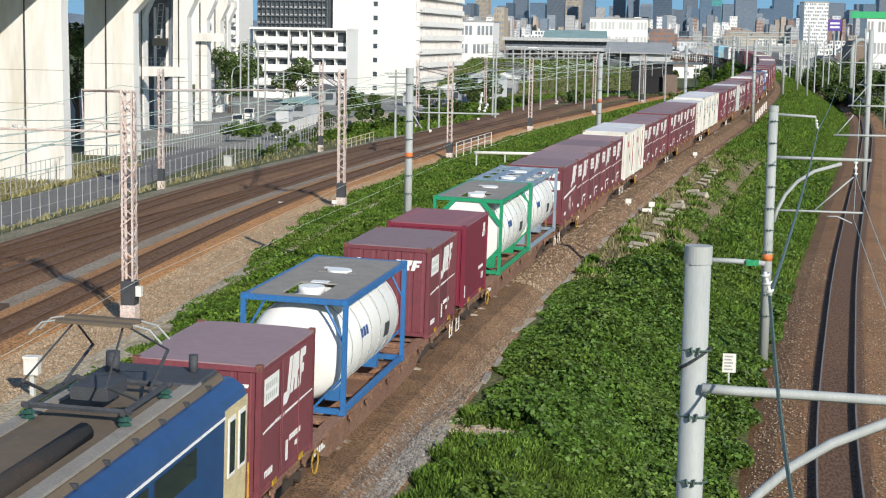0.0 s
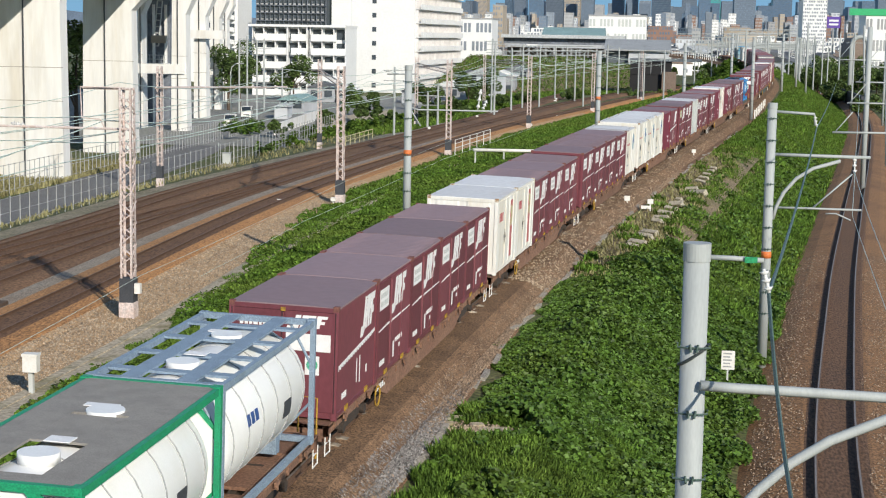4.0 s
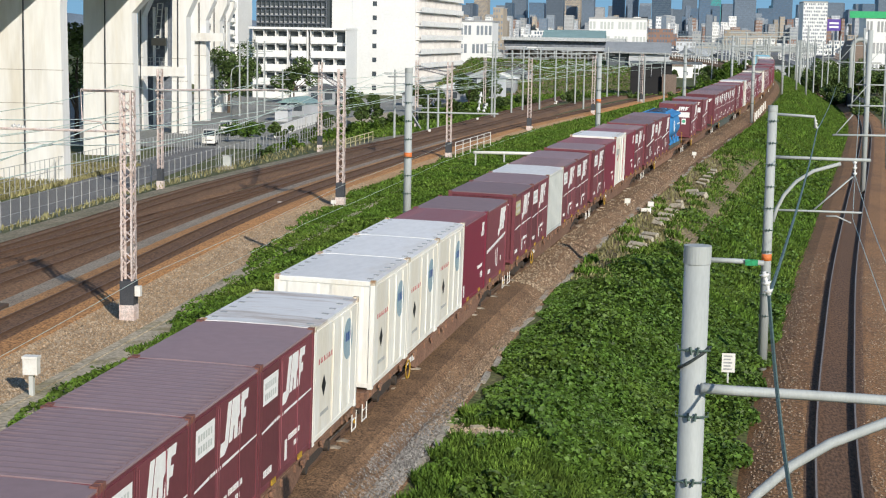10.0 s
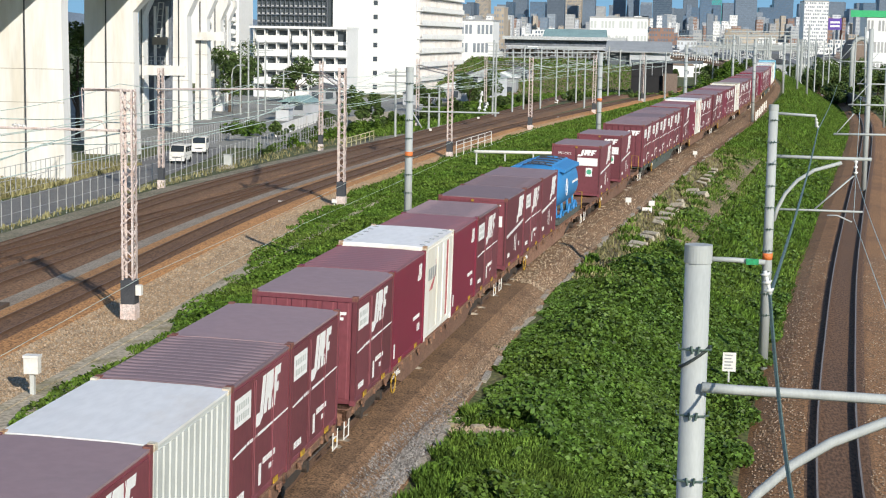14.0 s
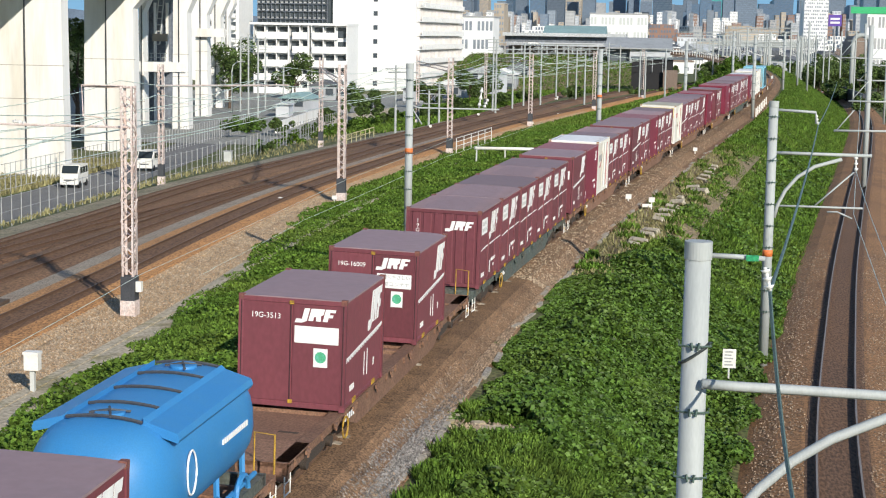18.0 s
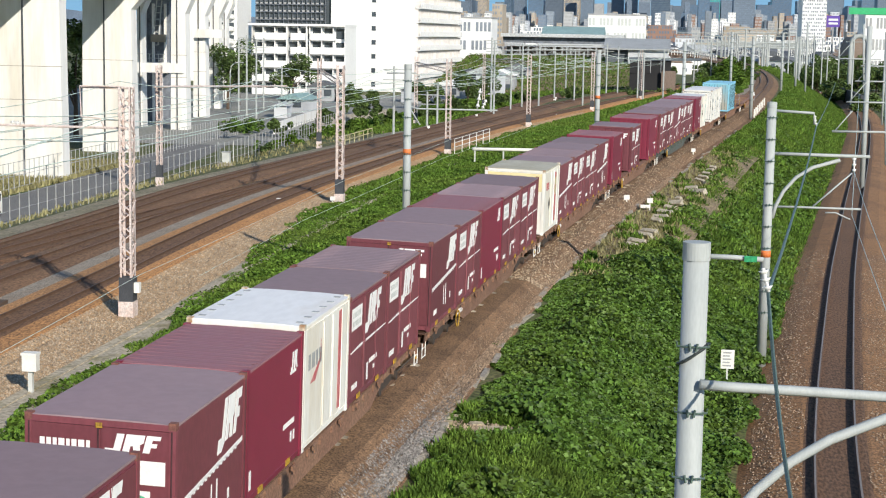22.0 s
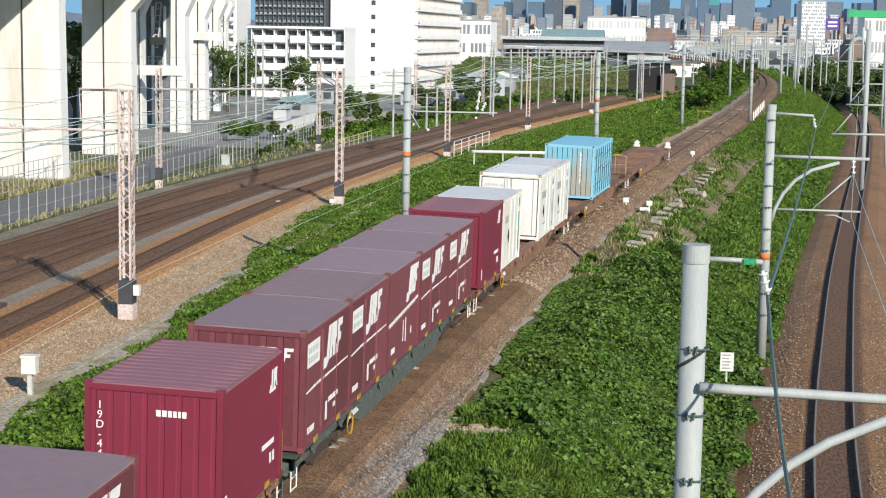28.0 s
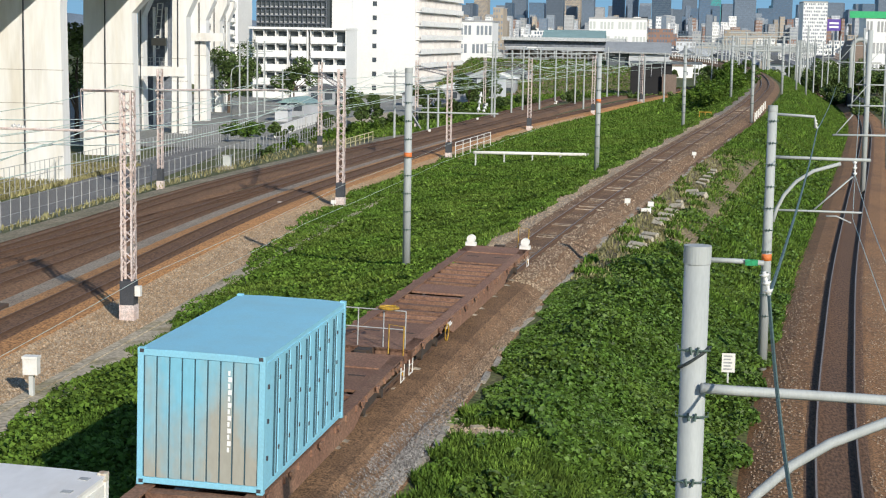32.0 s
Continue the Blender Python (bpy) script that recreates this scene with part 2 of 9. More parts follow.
    loco_blue=material("locomotive_blue", (0.022, 0.075, 0.21), 0.4, vary=0.06, scale=2, bump=0.02),
    loco_cream=material("locomotive_cream", (0.66, 0.56, 0.34), 0.5, bump=0.02),
    loco_roof=material("sooty_roof", (0.145, 0.112, 0.078), 0.85, other=(0.105, 0.085, 0.066), scale=0.6, fine=6, vary=0.06, bump=0.0),
    glass=material("window_glass", (0.03, 0.04, 0.05), 0.08, 0.0, vary=0.1, bump=0),
    tyre=material("rubber", (0.015, 0.015, 0.016), 0.85, bump=0),
    leaf=material("leaf_green", (0.068, 0.131, 0.018), 0.58, vary=0.2, scale=0.2, fine=1.5, other=(0.104, 0.15, 0.022), random_tint=0.5, island=True, bump=0, gloss=0.35),
    grass=material("grass_green", (0.082, 0.152, 0.021), 0.8, vary=0.35, scale=0.13, fine=0.8, other=(0.14, 0.18, 0.035), random_tint=0.45, island=True, bump=0, gloss=0.15),
    dry_grass=material("dry_grass", (0.26, 0.24, 0.11), 0.8, vary=0.2, scale=0.3, fine=4, random_tint=0.3, island=True, bump=0),
    tree_leaf=material("tree_leaf", (0.092, 0.145, 0.035), 0.65, vary=0.2, scale=0.4, fine=2, random_tint=0.5, island=True, bump=0),
    bark=material("bark", (0.10, 0.07, 0.05), 0.9),
    wall_white=material("white_render", (0.80, 0.80, 0.79), 0.75, vary=0.03, scale=0.15, fine=2, other=(0.70, 0.70, 0.69), bump=0.02),
    wall_dark=material("dark_slate_wall", (0.10, 0.12, 0.14), 0.7, scale=0.2, fine=2, bump=0.02),
    partition_pink=material("pinkish_white_render", (0.74, 0.71, 0.69), 0.8, vary=0.05, scale=0.3, fine=2, bump=0),
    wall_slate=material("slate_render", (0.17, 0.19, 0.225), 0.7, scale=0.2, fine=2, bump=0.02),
    wall_grey=material("grey_render", (0.38, 0.385, 0.39), 0.8, vary=0.05, scale=0.1, fine=1, random_tint=0.2, bump=0),
    wall_beige=material("beige_render", (0.44, 0.37, 0.29), 0.8, vary=0.05, scale=0.1, fine=1, random_tint=0.2, bump=0),
    wall_brick=material("red_brown_tiles", (0.28, 0.17, 0.13), 0.8, vary=0.05, scale=0.1, fine=1, bump=0),
    # distance haze is mixed into these blue-grey tower colours
    tower_blue=material("haze_blue_tower", (0.085, 0.14, 0.215), 0.35, vary=0.15, scale=0.03, fine=0.5, random_tint=0.4, bump=0),
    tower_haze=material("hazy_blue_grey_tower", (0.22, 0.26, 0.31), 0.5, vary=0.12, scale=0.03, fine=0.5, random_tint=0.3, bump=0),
    tower_slate=material("haze_slate_tower", (0.125, 0.165, 0.22), 0.5, vary=0.15, scale=0.03, fine=0.5, random_tint=0.35, bump=0),
    roof_slate=material("slate_roof", (0.13, 0.14, 0.155), 0.8, scale=0.3, fine=4, random_tint=0.3, bump=0.1),
    roof_teal=material("teal_roof", (0.25, 0.38, 0.38), 0.7, scale=0.3, fine=4, bump=0.1),
    pane=material("dark_pane", (0.07, 0.085, 0.10), 0.2, vary=0.2, scale=0.8, bump=0),
    # glazing close to the tower tones, as haze flattens contrast
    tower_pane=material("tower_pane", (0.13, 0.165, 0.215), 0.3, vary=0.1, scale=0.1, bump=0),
    verge=material("dusty_verge", (0.29, 0.255, 0.185), 0.95, other=(0.16, 0.15, 0.085), scale=0.3, fine=6, vary=0.5, bump=0.5, other_amount=0.8),
    earth=material("brown_earth", (0.24, 0.18, 0.11), 0.95, other=(0.13, 0.12, 0.045), scale=0.35, fine=8, vary=0.5, bump=0.8, patches=(0.45, 0.6), other_amount=0.85),
    red_stripe=material("faded_red_paint", (0.46, 0.10, 0.11), 0.6, other=(0.62, 0.32, 0.30), other_amount=0.6, scale=3, bump=0),
    disc_blue=material("blue_grey_disc", (0.26, 0.37, 0.44), 0.6, other=(0.40, 0.47, 0.48), scale=2.5, bump=0),
    navy=material("navy_stripe", (0.035, 0.09, 0.28), 0.5, bump=0),
    teal=material("teal_stripe", (0.05, 0.36, 0.36), 0.5, bump=0),
    sticker=material("green_sticker", (0.08, 0.42, 0.22), 0.5, other=(0.2, 0.5, 0.5), scale=6, bump=0),
    tan_sign=material("tan_sign", (0.55, 0.50, 0.28), 0.6, bump=0),
    # near-black that stands for shade on the bridge side
    shade_black=material("black_bridge_shade", (0.014, 0.014, 0.016), 0.8, bump=0.1),
    signal_green=material("green_board", (0.03, 0.42, 0.16), 0.5, bump=0),
    purple=material("purple_board", (0.12, 0.06, 0.35), 0.5, bump=0),
)


# ---- shape helpers ----
def bm_new():
    return bmesh.new()


def add_box(bm, x0, x1, y0, y1, z0, z1, m=None):
    """An axis-aligned block."""
    vs = [bm.verts.new((x, y, z)) for z in (z0, z1) for y in (y0, y1) for x in (x0, x1)]
    if m is not None:
        for v in vs:
            v.co = m @ v.co
    for a, b, c, d in ((0, 2, 3, 1), (4, 5, 7, 6), (0, 1, 5, 4), (1, 3, 7, 5), (3, 2, 6, 7), (2, 0, 4, 6)):
        bm.faces.new((vs[a], vs[b], vs[c], vs[d]))
    return vs


def add_prism(bm, outline, axis, lo, hi):
    """A closed outline in a plane, pushed along an axis ('x', 'y' or 'z') from lo to hi."""
    def at(p, h):
        return {"x": (h, p[0], p[1]), "y": (p[0], h, p[1]), "z": (p[0], p[1], h)}[axis]
    a = [bm.verts.new(at(p, lo)) for p in outline]
    b = [bm.verts.new(at(p, hi)) for p in outline]
    bm.faces.new(a)
    bm.faces.new(b[::-1])
    for i in range(len(a)):
        j = (i + 1) % len(a)
        bm.faces.new((a[i], b[i], b[j], a[j]))


def add_bar(bm, p, q, r, sides=8, r2=None):
    """A round bar from p to q, with caps; r2 is the radius at q."""
    p, q = Vector(p), Vector(q)
    d = (q - p).normalized()
    u = d.orthogonal().normalized()
    w = d.cross(u)
    rings = []
    for c, rad in ((p, r), (q, r if r2 is None else r2)):
        rings.append([bm.verts.new(c + (u * math.cos(2 * math.pi * i / sides) + w * math.sin(2 * math.pi * i / sides)) * rad) for i in range(sides)])
    for i in range(sides):
        j = (i + 1) % sides
        bm.faces.new((rings[0][i], rings[0][j], rings[1][j], rings[1][i]))
    bm.faces.new(rings[0][::-1])
    bm.faces.new(rings[1])


def add_line(bm, points, r, sides=5):
    """A bent round bar through points."""
    pts = [Vector(p) for p in points]
    rings = []
    for i, c in enumerate(pts):
        d = (pts[min(i + 1, len(pts) - 1)] - pts[max(i - 1, 0)]).normalized()
        u = d.cross(Vector((0.13, 0.21, 1))).normalized()
        w = d.cross(u)
        rings.append([bm.verts.new(c + (u * math.cos(2 * math.pi * k / sides) + w * math.sin(2 * math.pi * k / sides)) * r) for k in range(sides)])
    for a, b in zip(rings, rings[1:]):
        for k in range(sides):
            j = (k + 1) % sides
            bm.faces.new((a[k], a[j], b[j], b[k]))
    bm.faces.new(rings[0][::-1])
    bm.faces.new(rings[-1])


def smooth_round(bm):
    for fc in bm.faces:
        fc.smooth = len(fc.verts) == 4
    return bm


JOINED = {"lacing", "locking_bars", "sign_writing", "partition", "markings", "stiffeners", "writing", "small_writing", "sidewalk_marks", "hinges", "roof_pads", "door_seals", "truss", "roof_ribs", "seals", "door_seal_frame", "door_latch"}


def part(name, bm, mat, parent=None, label="", bevel=0.0, smooth=False):
    """Links a bmesh as one mesh object, under a thing or a part."""
    if bevel:
        bmesh.ops.bevel(bm, geom=bm.edges[:], offset=bevel, segments=1, affect="EDGES", profile=0.5)
    if smooth:
        smooth_round(bm)
    bmesh.ops.recalc_face_normals(bm, faces=bm.faces[:])
    me = bpy.data.meshes.new(name)
    bm.to_mesh(me)
    bm.free()
    me.materials.append(M[mat])
    ob = new(name, me)
    if parent is not None:
        ob.parent = parent
    if label:
        ob["label"] = label
    if name in JOINED:
        ob["kind"] = "stuff"
    return ob


def sheet(name, verts, faces, mat, parent=None, label=""):
    """A mesh from computed arrays."""
    me = bpy.data.meshes.new(name)
    me.from_pydata(verts, [], faces)
    me.update()
    me.materials.append(M[mat])
    ob = new(name, me)
    if parent is not None:
        ob.parent = parent
    if label:
        ob["label"] = label
    return ob


def box_part(name, dims, mat, parent, label="", bevel=0.0):
    bm = bm_new()
    add_box(bm, *dims)
    return part(name, bm, mat, parent, label, bevel)


def empty(name, m=None):
    ob = new(name)
    if m is not None:
        ob.matrix_world = m
    return ob


# ---- the lines of the railway ----
def spline(points, step=1.0):
    """A smooth curve through plan points, cut in equal steps: arrays of arc length, x, y, heading."""
    p = np.array(points, float)
    d = np.concatenate([[0], np.cumsum(np.hypot(*(p[1:] - p[:-1]).T))])
    n = len(p)
    a = np.zeros((n, n))
    rhs = np.zeros((n, 2))
    h = d[1:] - d[:-1]
    a[0, 0] = a[-1, -1] = 1
    for i in range(1, n - 1):
        a[i, i - 1], a[i, i], a[i, i + 1] = h[i - 1], 2 * (h[i - 1] + h[i]), h[i]
        rhs[i] = 6 * ((p[i + 1] - p[i]) / h[i] - (p[i] - p[i - 1]) / h[i - 1])
    m2 = np.linalg.solve(a, rhs)
    t = np.arange(0, d[-1], step)
    k = np.clip(np.searchsorted(d, t, "right") - 1, 0, n - 2)
    u, w, hk = (t - d[k])[:, None], (d[k + 1] - t)[:, None], h[k][:, None]
    xy = m2[k] * w ** 3 / (6 * hk) + m2[k + 1] * u ** 3 / (6 * hk) + (p[k] / hk - m2[k] * hk / 6) * w + (p[k + 1] / hk - m2[k + 1] * hk / 6) * u
    ds = np.concatenate([[0], np.cumsum(np.hypot(*(xy[1:] - xy[:-1]).T))])
    g = np.gradient(xy, axis=0)
    return ds, xy[:, 0], xy[:, 1], np.arctan2(g[:, 0], g[:, 1])


GRADE = 0.0134
CANT = 0.024


def freight_plan():
    """The freight line: a long bend to the far side, then a tighter one to the other on the climb to the flyover."""
    s = np.arange(-400, 201, 1.0)
    k0, k1 = 0.001927, -0.00001356
    th = k0 * s + k1 * s * s / 2
    th[s < 0] = 0.0
    x = -8.914 + np.concatenate([[0], np.cumsum(np.sin((th[1:] + th[:-1]) / 2))])
    y = np.concatenate([[0], np.cumsum(np.cos((th[1:] + th[:-1]) / 2))])
    x, y = x - (x[400] + 8.914), y - y[400]
    near = [(x[i], y[i]) for i in range(0, 571, 15)]
    far = [(12.9, 213.0), (15.7, 242.0), (17.5, 271.0), (18.3, 304.0), (17.9, 338.0), (15.6, 374.0), (9.0, 410.0), (-3.0, 445.0), (-22.0, 480.0), (-48.0, 512.0)]
    return near + far


FS, FX, FY, FH = spline(freight_plan())
FS = FS - np.interp(0.0, FY[:500], FS[:500])


def freight(s, off=0.0, z=0.0):
    """The pose on the freight line at arc length s, off metres to its right and z above the rails, canted and climbing with it."""
    x, y, th = (np.interp(s, FS, a) for a in (FX, FY, FH))
    cant = CANT * max(0.0, min(1.0, (200 - s) / 60))
    m = Matrix.Translation((x, y, GRADE * s)) @ Matrix.Rotation(-th, 4, "Z") @ Matrix.Rotation(math.atan(GRADE), 4, "X") @ Matrix.Rotation(cant, 4, "Y")
    return m @ Matrix.Translation((off, 0, z))


RIGHT_Z = -1.46
LINES = {
    "right": (spline([(3.68, -46.0), (3.45, 0.0), (4.94, 40.8), (6.09, 52.3), (7.30, 62.7), (9.12, 77.9), (12.26, 102.0), (14.7, 120.3), (18.4, 147.5), (24.06, 190.3), (27.19, 215.0), (30.76, 246.9), (34.44, 289.1), (37.97, 347.8), (39.16, 386.2), (38.9, 430.0), (34.5, 490.0), (25.0, 550.0)]), RIGHT_Z),
    "left_near": (spline([(-22.6, -20), (-23.2, 20), (-23.6, 62), (-24.1, 80), (-24.3, 97), (-23.7, 118), (-22.3, 140), (-20.3, 168), (-17.4, 199), (-12.8, 233), (-5.9, 284), (2.0, 340), (9.0, 400)]), -1.0),
    "left_mid": (spline([(-27.6, -20), (-28.4, 20), (-28.8, 76), (-28.6, 90), (-28.2, 105), (-27.7, 120), (-26.8, 138), (-25.3, 163), (-23.1, 188), (-19.8, 224), (-14.6, 277), (-7.0, 331), (0.0, 395)]), -1.3),
    "left_far": (spline([(-32.6, -20), (-33.4, 20), (-33.4, 80), (-33.2, 96), (-33.2, 109), (-32.7, 123), (-31.8, 137), (-30.4, 155), (-28.4, 177), (-25.8, 209), (-22.4, 257), (-17.6, 333), (-12.0, 400)]), -1.6),
}


def line_x(name, y):
    (s, x, yy, h), z = LINES[name]
    return np.interp(y, yy, x)


def freight_x(y):
    k = FY < 330
    return np.interp(y, FY[k], FX[k])


def kerb_off(s):
    """How far the broken kerb lies from the freight track."""
    return np.interp(s, [30, 45, 55, 75, 96, 150], [2.6, 2.5, 2.25, 2.15, 2.35, 2.45])


ROAD_Z = -3.0


def ground_z(x, y):
    """The lie of the land at plan point(s)."""
    x, y = np.broadcast_arrays(np.asarray(x, float), np.asarray(y, float))
    yc = np.clip(y, -60, 330)
    xt, xr = freight_x(yc), line_x("right", yc)
    x1, x3 = line_x("left_near", yc), line_x("left_far", yc)
    zt = GRADE * np.clip(y, -60, 330) - 0.62
    stops = [(np.full_like(x, -41.5), np.full_like(x, ROAD_Z - 0.05)), (x3 - 5.5, np.full_like(x, -2.5)), (x3 - 2.6, np.full_like(x, -2.15)), (x1 + 3.0, np.full_like(x, -1.65)), (x1 + 4.7, np.full_like(x, -1.47)), (np.minimum(x1 + 6.2, xt - 7.8), np.full_like(x, -1.40)),
             (xt - 7.5, np.minimum(zt - 0.3, -0.85 + 0.004 * yc)), (xt - 3.2, zt), (xt + 5.2, zt + 0.02), (xr - 3.4, np.full_like(x, RIGHT_Z - 0.42)), (xr - 2.4, np.full_like(x, RIGHT_Z - 0.62)), (xr + 3.0, np.full_like(x, RIGHT_Z - 0.62)), (xr + 14.0, np.full_like(x, -2.5)), (xr + 40.0, np.full_like(x, -3.0))]
    out = np.where(x <= stops[0][0], stops[0][1], stops[-1][1])
    for (xa, za), (xb, zb) in zip(stops, stops[1:]):
        f = np.clip((x - xa) / np.maximum(xb - xa, 0.01), 0, 1)
        inside = (x > xa) & (x <= xb)
        out = np.where(inside, za + (zb - za) * f, out)
    far = np.clip((y - 330) / 120, 0, 1)
    return out * (1 - far) + (-3.0) * far


def strip(name, pts, offsets, mat, parent=None, label=""):
    """A long bed: cross-sections (offset, height) swept along poses."""
    verts, faces = [], []
    k = len(offsets)
    for m in pts:
        for o, z in offsets:
            verts.append(m @ Vector((o, 0, z)))
    for i in range(len(pts) - 1):
        for j in range(k - 1):
            a = i * k + j
            faces.append((a, a + 1, a + k + 1, a + k))
    return sheet(name, verts, faces, mat, parent, label)


def line_pose(name, s):
    (ss, x, y, h), z = LINES[name]
    px, py, th = (np.interp(s, ss, a) for a in (x, y, h))
    return Matrix.Translation((px, py, z)) @ Matrix.Rotation(-th, 4, "Z")


# ---- ground, beds and rails ----
def build_ground():
    xs = np.concatenate([[-3000, -1500, -700, -350, -200, -130, -90, -65, -52, -45], np.arange(-42, 44, 0.8), [47, 52, 60, 75, 100, 160, 300, 700, 1500, 3000]])
    ys = np.concatenate([[-900, -300, -120, -60, -30, -10], np.arange(0, 120, 1.5), np.arange(120, 340, 4.0), [350, 370, 400, 440, 500, 600, 800, 1200, 2000, 4200]])
    gx, gy = np.meshgrid(xs, ys)
    gz = ground_z(gx, gy)
    verts = np.stack([gx, gy, gz], -1).reshape(-1, 3).tolist()
    n = len(xs)
    faces = [(j * n + i, j * n + i + 1, (j + 1) * n + i + 1, (j + 1) * n + i) for j in range(len(ys) - 1) for i in range(n - 1)]
    g = sheet("ground", verts, faces, "soil")
    for p in g.data.polygons:
        p.use_smooth = True
    tagged(g, "overgrown earth with weeds beside the railway", "ground", kind="structure")


def rails_on(parent, poses, mat_top="rail_top"):
    for side in (-1, 1):
        c = side * 0.566
        prof = [(c - 0.065, -0.155), (c - 0.065, -0.135), (c - 0.012, -0.115), (c - 0.012, -0.045), (c - 0.034, -0.03), (c - 0.034, 0.0), (c + 0.034, 0.0), (c + 0.034, -0.03), (c + 0.012, -0.045), (c + 0.012, -0.115), (c + 0.065, -0.135), (c + 0.065, -0.155)]
        r = strip("rail", poses, prof, "rail_side", parent)
        strip("rail_head", poses, [(c - 0.026, 0.004), (c + 0.026, 0.004)], mat_top, r, "polished running surface")


def sleepers_on(parent, pose_at, s0, s1, gap, mat):
    bm = bm_new()
    add_prism(bm, [(-0.95, -0.33), (0.95, -0.33), (0.95, -0.2), (0.7, -0.15), (0.35, -0.165), (-0.35, -0.165), (-0.7, -0.15), (-0.95, -0.2)], "y", -0.11, 0.11)
    first = part("sleeper", bm, mat, parent)
    first.matrix_local = pose_at(s0)
    s = s0 + gap
    while s < s1:
        ob = new("sleeper", first.data)
        ob.parent = parent
        ob.matrix_local = pose_at(s) @ pose(random.uniform(-0.02, 0.02), 0, random.choice((-0.07, -0.06, -0.05, -0.04, -0.03, -0.02, 0.0, 0.03)), 0, 0, random.uniform(-0.6, 0.6))
        s += gap


def build_tracks():
    poses = [freight(s) for s in np.arange(-60, 430, 3.0)]
    bed = strip("freight_track", poses, [(-3.6, -0.72), (-2.5, -0.27), (-1.5, -0.15), (-0.72, -0.14), (-0.6, -0.162), (0.6, -0.162), (0.72, -0.14), (1.4, -0.15), (1.8, -0.38), (2.1, -0.56), (2.3, -0.9)], "ballast")
    tagged(bed, "brown stone ballast of the single freight track", "railway track", kind="structure")
    rails_on(bed, poses)
    fs = strip("grey_shoulder", [freight(s) for s in np.arange(20, 330, 3.0)], [(-2.2, -0.26), (-2.1, -0.213), (-1.55, -0.146), (-1.3, -0.138)], "ballast_grey", bed, "pale grey fresh shoulder stones")
    sleepers_on(bed, lambda s: freight(s, 0, 0.012), 26, 196, 0.62, "sleeper")
    for name, label, mat, s1 in (("right", "rusty brown ballast of the curving single track", "rust_bed", 470), ("left_near", "rust-stained ballast of the main line", "rust_bed", 415), ("left_mid", "dark rusty ballast of the main line", "rust_bed", 410), ("left_far", "dark rusty ballast of the siding track", "rust_bed", 410)):
        poses = [line_pose(name, s) for s in np.arange(0, s1, 3.0)]
        wide = 2.7 if name == "right" else 2.35
        lo = 0.035 if name == "right" else 0.0
        b = strip(name + "_track", poses, [(-wide - 0.4, -0.85), (-wide, -0.6), (-1.7, -0.24 - lo), (-1.0, -0.14 - lo), (1.0, -0.14 - lo), (1.7, -0.24 - lo), (wide, -0.6), (wide + 0.4, -0.85)], "orange_bed" if name == "left_near" else "brown_bed" if name == "right" else "main_bed")
        band = strip("rail_bed", poses, [(-0.95, -0.15 - lo), (-0.8, -0.125 - lo), (0.8, -0.125 - lo), (0.95, -0.15 - lo)], mat, b, "dark rust-stained stones under the rails")
        tagged(b, label, "railway track", kind="structure")
        rails_on(b, poses, "rail_top" if name == "right" else "rail_rusty")
    # crossover between the two far tracks of the main line, and a disused rail
    cross = []
    for y in np.arange(52, 128, 3.0):
        f = max(0.0, min(1.0, (y - 58) / 64))
        f = f * f * (3 - 2 * f)
        x = float(line_x("left_far", y)) * (1 - f) + float(line_x("left_mid", y)) * f
        cross.append(Matrix.Translation((x, y, -1.6 + 0.3 * f + 0.012)) @ Matrix.Rotation(-0.07 * math.sin(math.pi * f), 4, "Z"))
    xo = strip("crossover_track", cross, [(-1.9, -0.5), (-1.1, -0.125), (1.1, -0.125), (1.9, -0.5)], "rust_bed")
    tagged(xo, "rusty crossover between the main line tracks", "railway track", kind="structure")
    rails_on(xo, cross, "rail_rusty")
    dis = [line_pose("left_far", s) @ pose(-2.1, 0, 0.0) for s in np.arange(40, 200, 3.0)]
    old = strip("old_rail", dis, [(-0.04, -0.5), (-0.04, -0.3), (0.04, -0.3), (0.04, -0.5)], "rail_side")
    tagged(old, "old rusty rail lying beside the siding", "rail", kind="structure")
    for s in (74, 76.2, 78.4, 80.6):
        ob = box_part("timber_cover", (-0.35, 0.35, -1.08, 1.08, -0.05, 0.16), "sleeper_brown", None, bevel=0.02)
        ob.matrix_world = line_pose("left_near", s) @ pose(-2.3, 0, -0.34)
        tagged(ob, "dark timber cover between the main tracks", "cable cover", group="timber covers")
    # service path that narrows with distance
    verts, faces = [], []
    ps = np.arange(-20, 190, 2.0)
    for s in ps:
        for o in (1.72, 1.95, kerb_off(s) - 0.05, kerb_off(s) + 0.15):
            v = freight(s, o, 0).translation
            verts.append((v.x, v.y, float(ground_z(v.x, v.y)) + (0.07 if o < kerb_off(s) else -0.05)))
    for i in range(len(ps) - 1):
        for j in range(3):
            q = i * 4 + j
            faces.append((q, q + 1, q + 5, q + 4))
    tagged(sheet("service_path", verts, faces, "path"), "stony brown service path beside the freight track", "path", kind="structure")
    # pale gravel shoulder beside the main line, grey bed between its tracks
    sh = strip("gravel_shoulder", [line_pose("left_near", s) for s in np.arange(0, 260, 3.0)], [(1.6, -0.24), (2.3, -0.42), (4.6, -0.5), (5.3, -0.75)], "gravel")
    tagged(sh, "pale stony shoulder along the main line", "gravel", kind="structure")
    gb = strip("grey_ballast", [line_pose("left_near", s) for s in np.arange(0, 200, 3.0)], [(-3.3, -0.75), (-3.0, -0.42), (-1.6, -0.3), (-1.0, -0.42)], "ballast_grey")
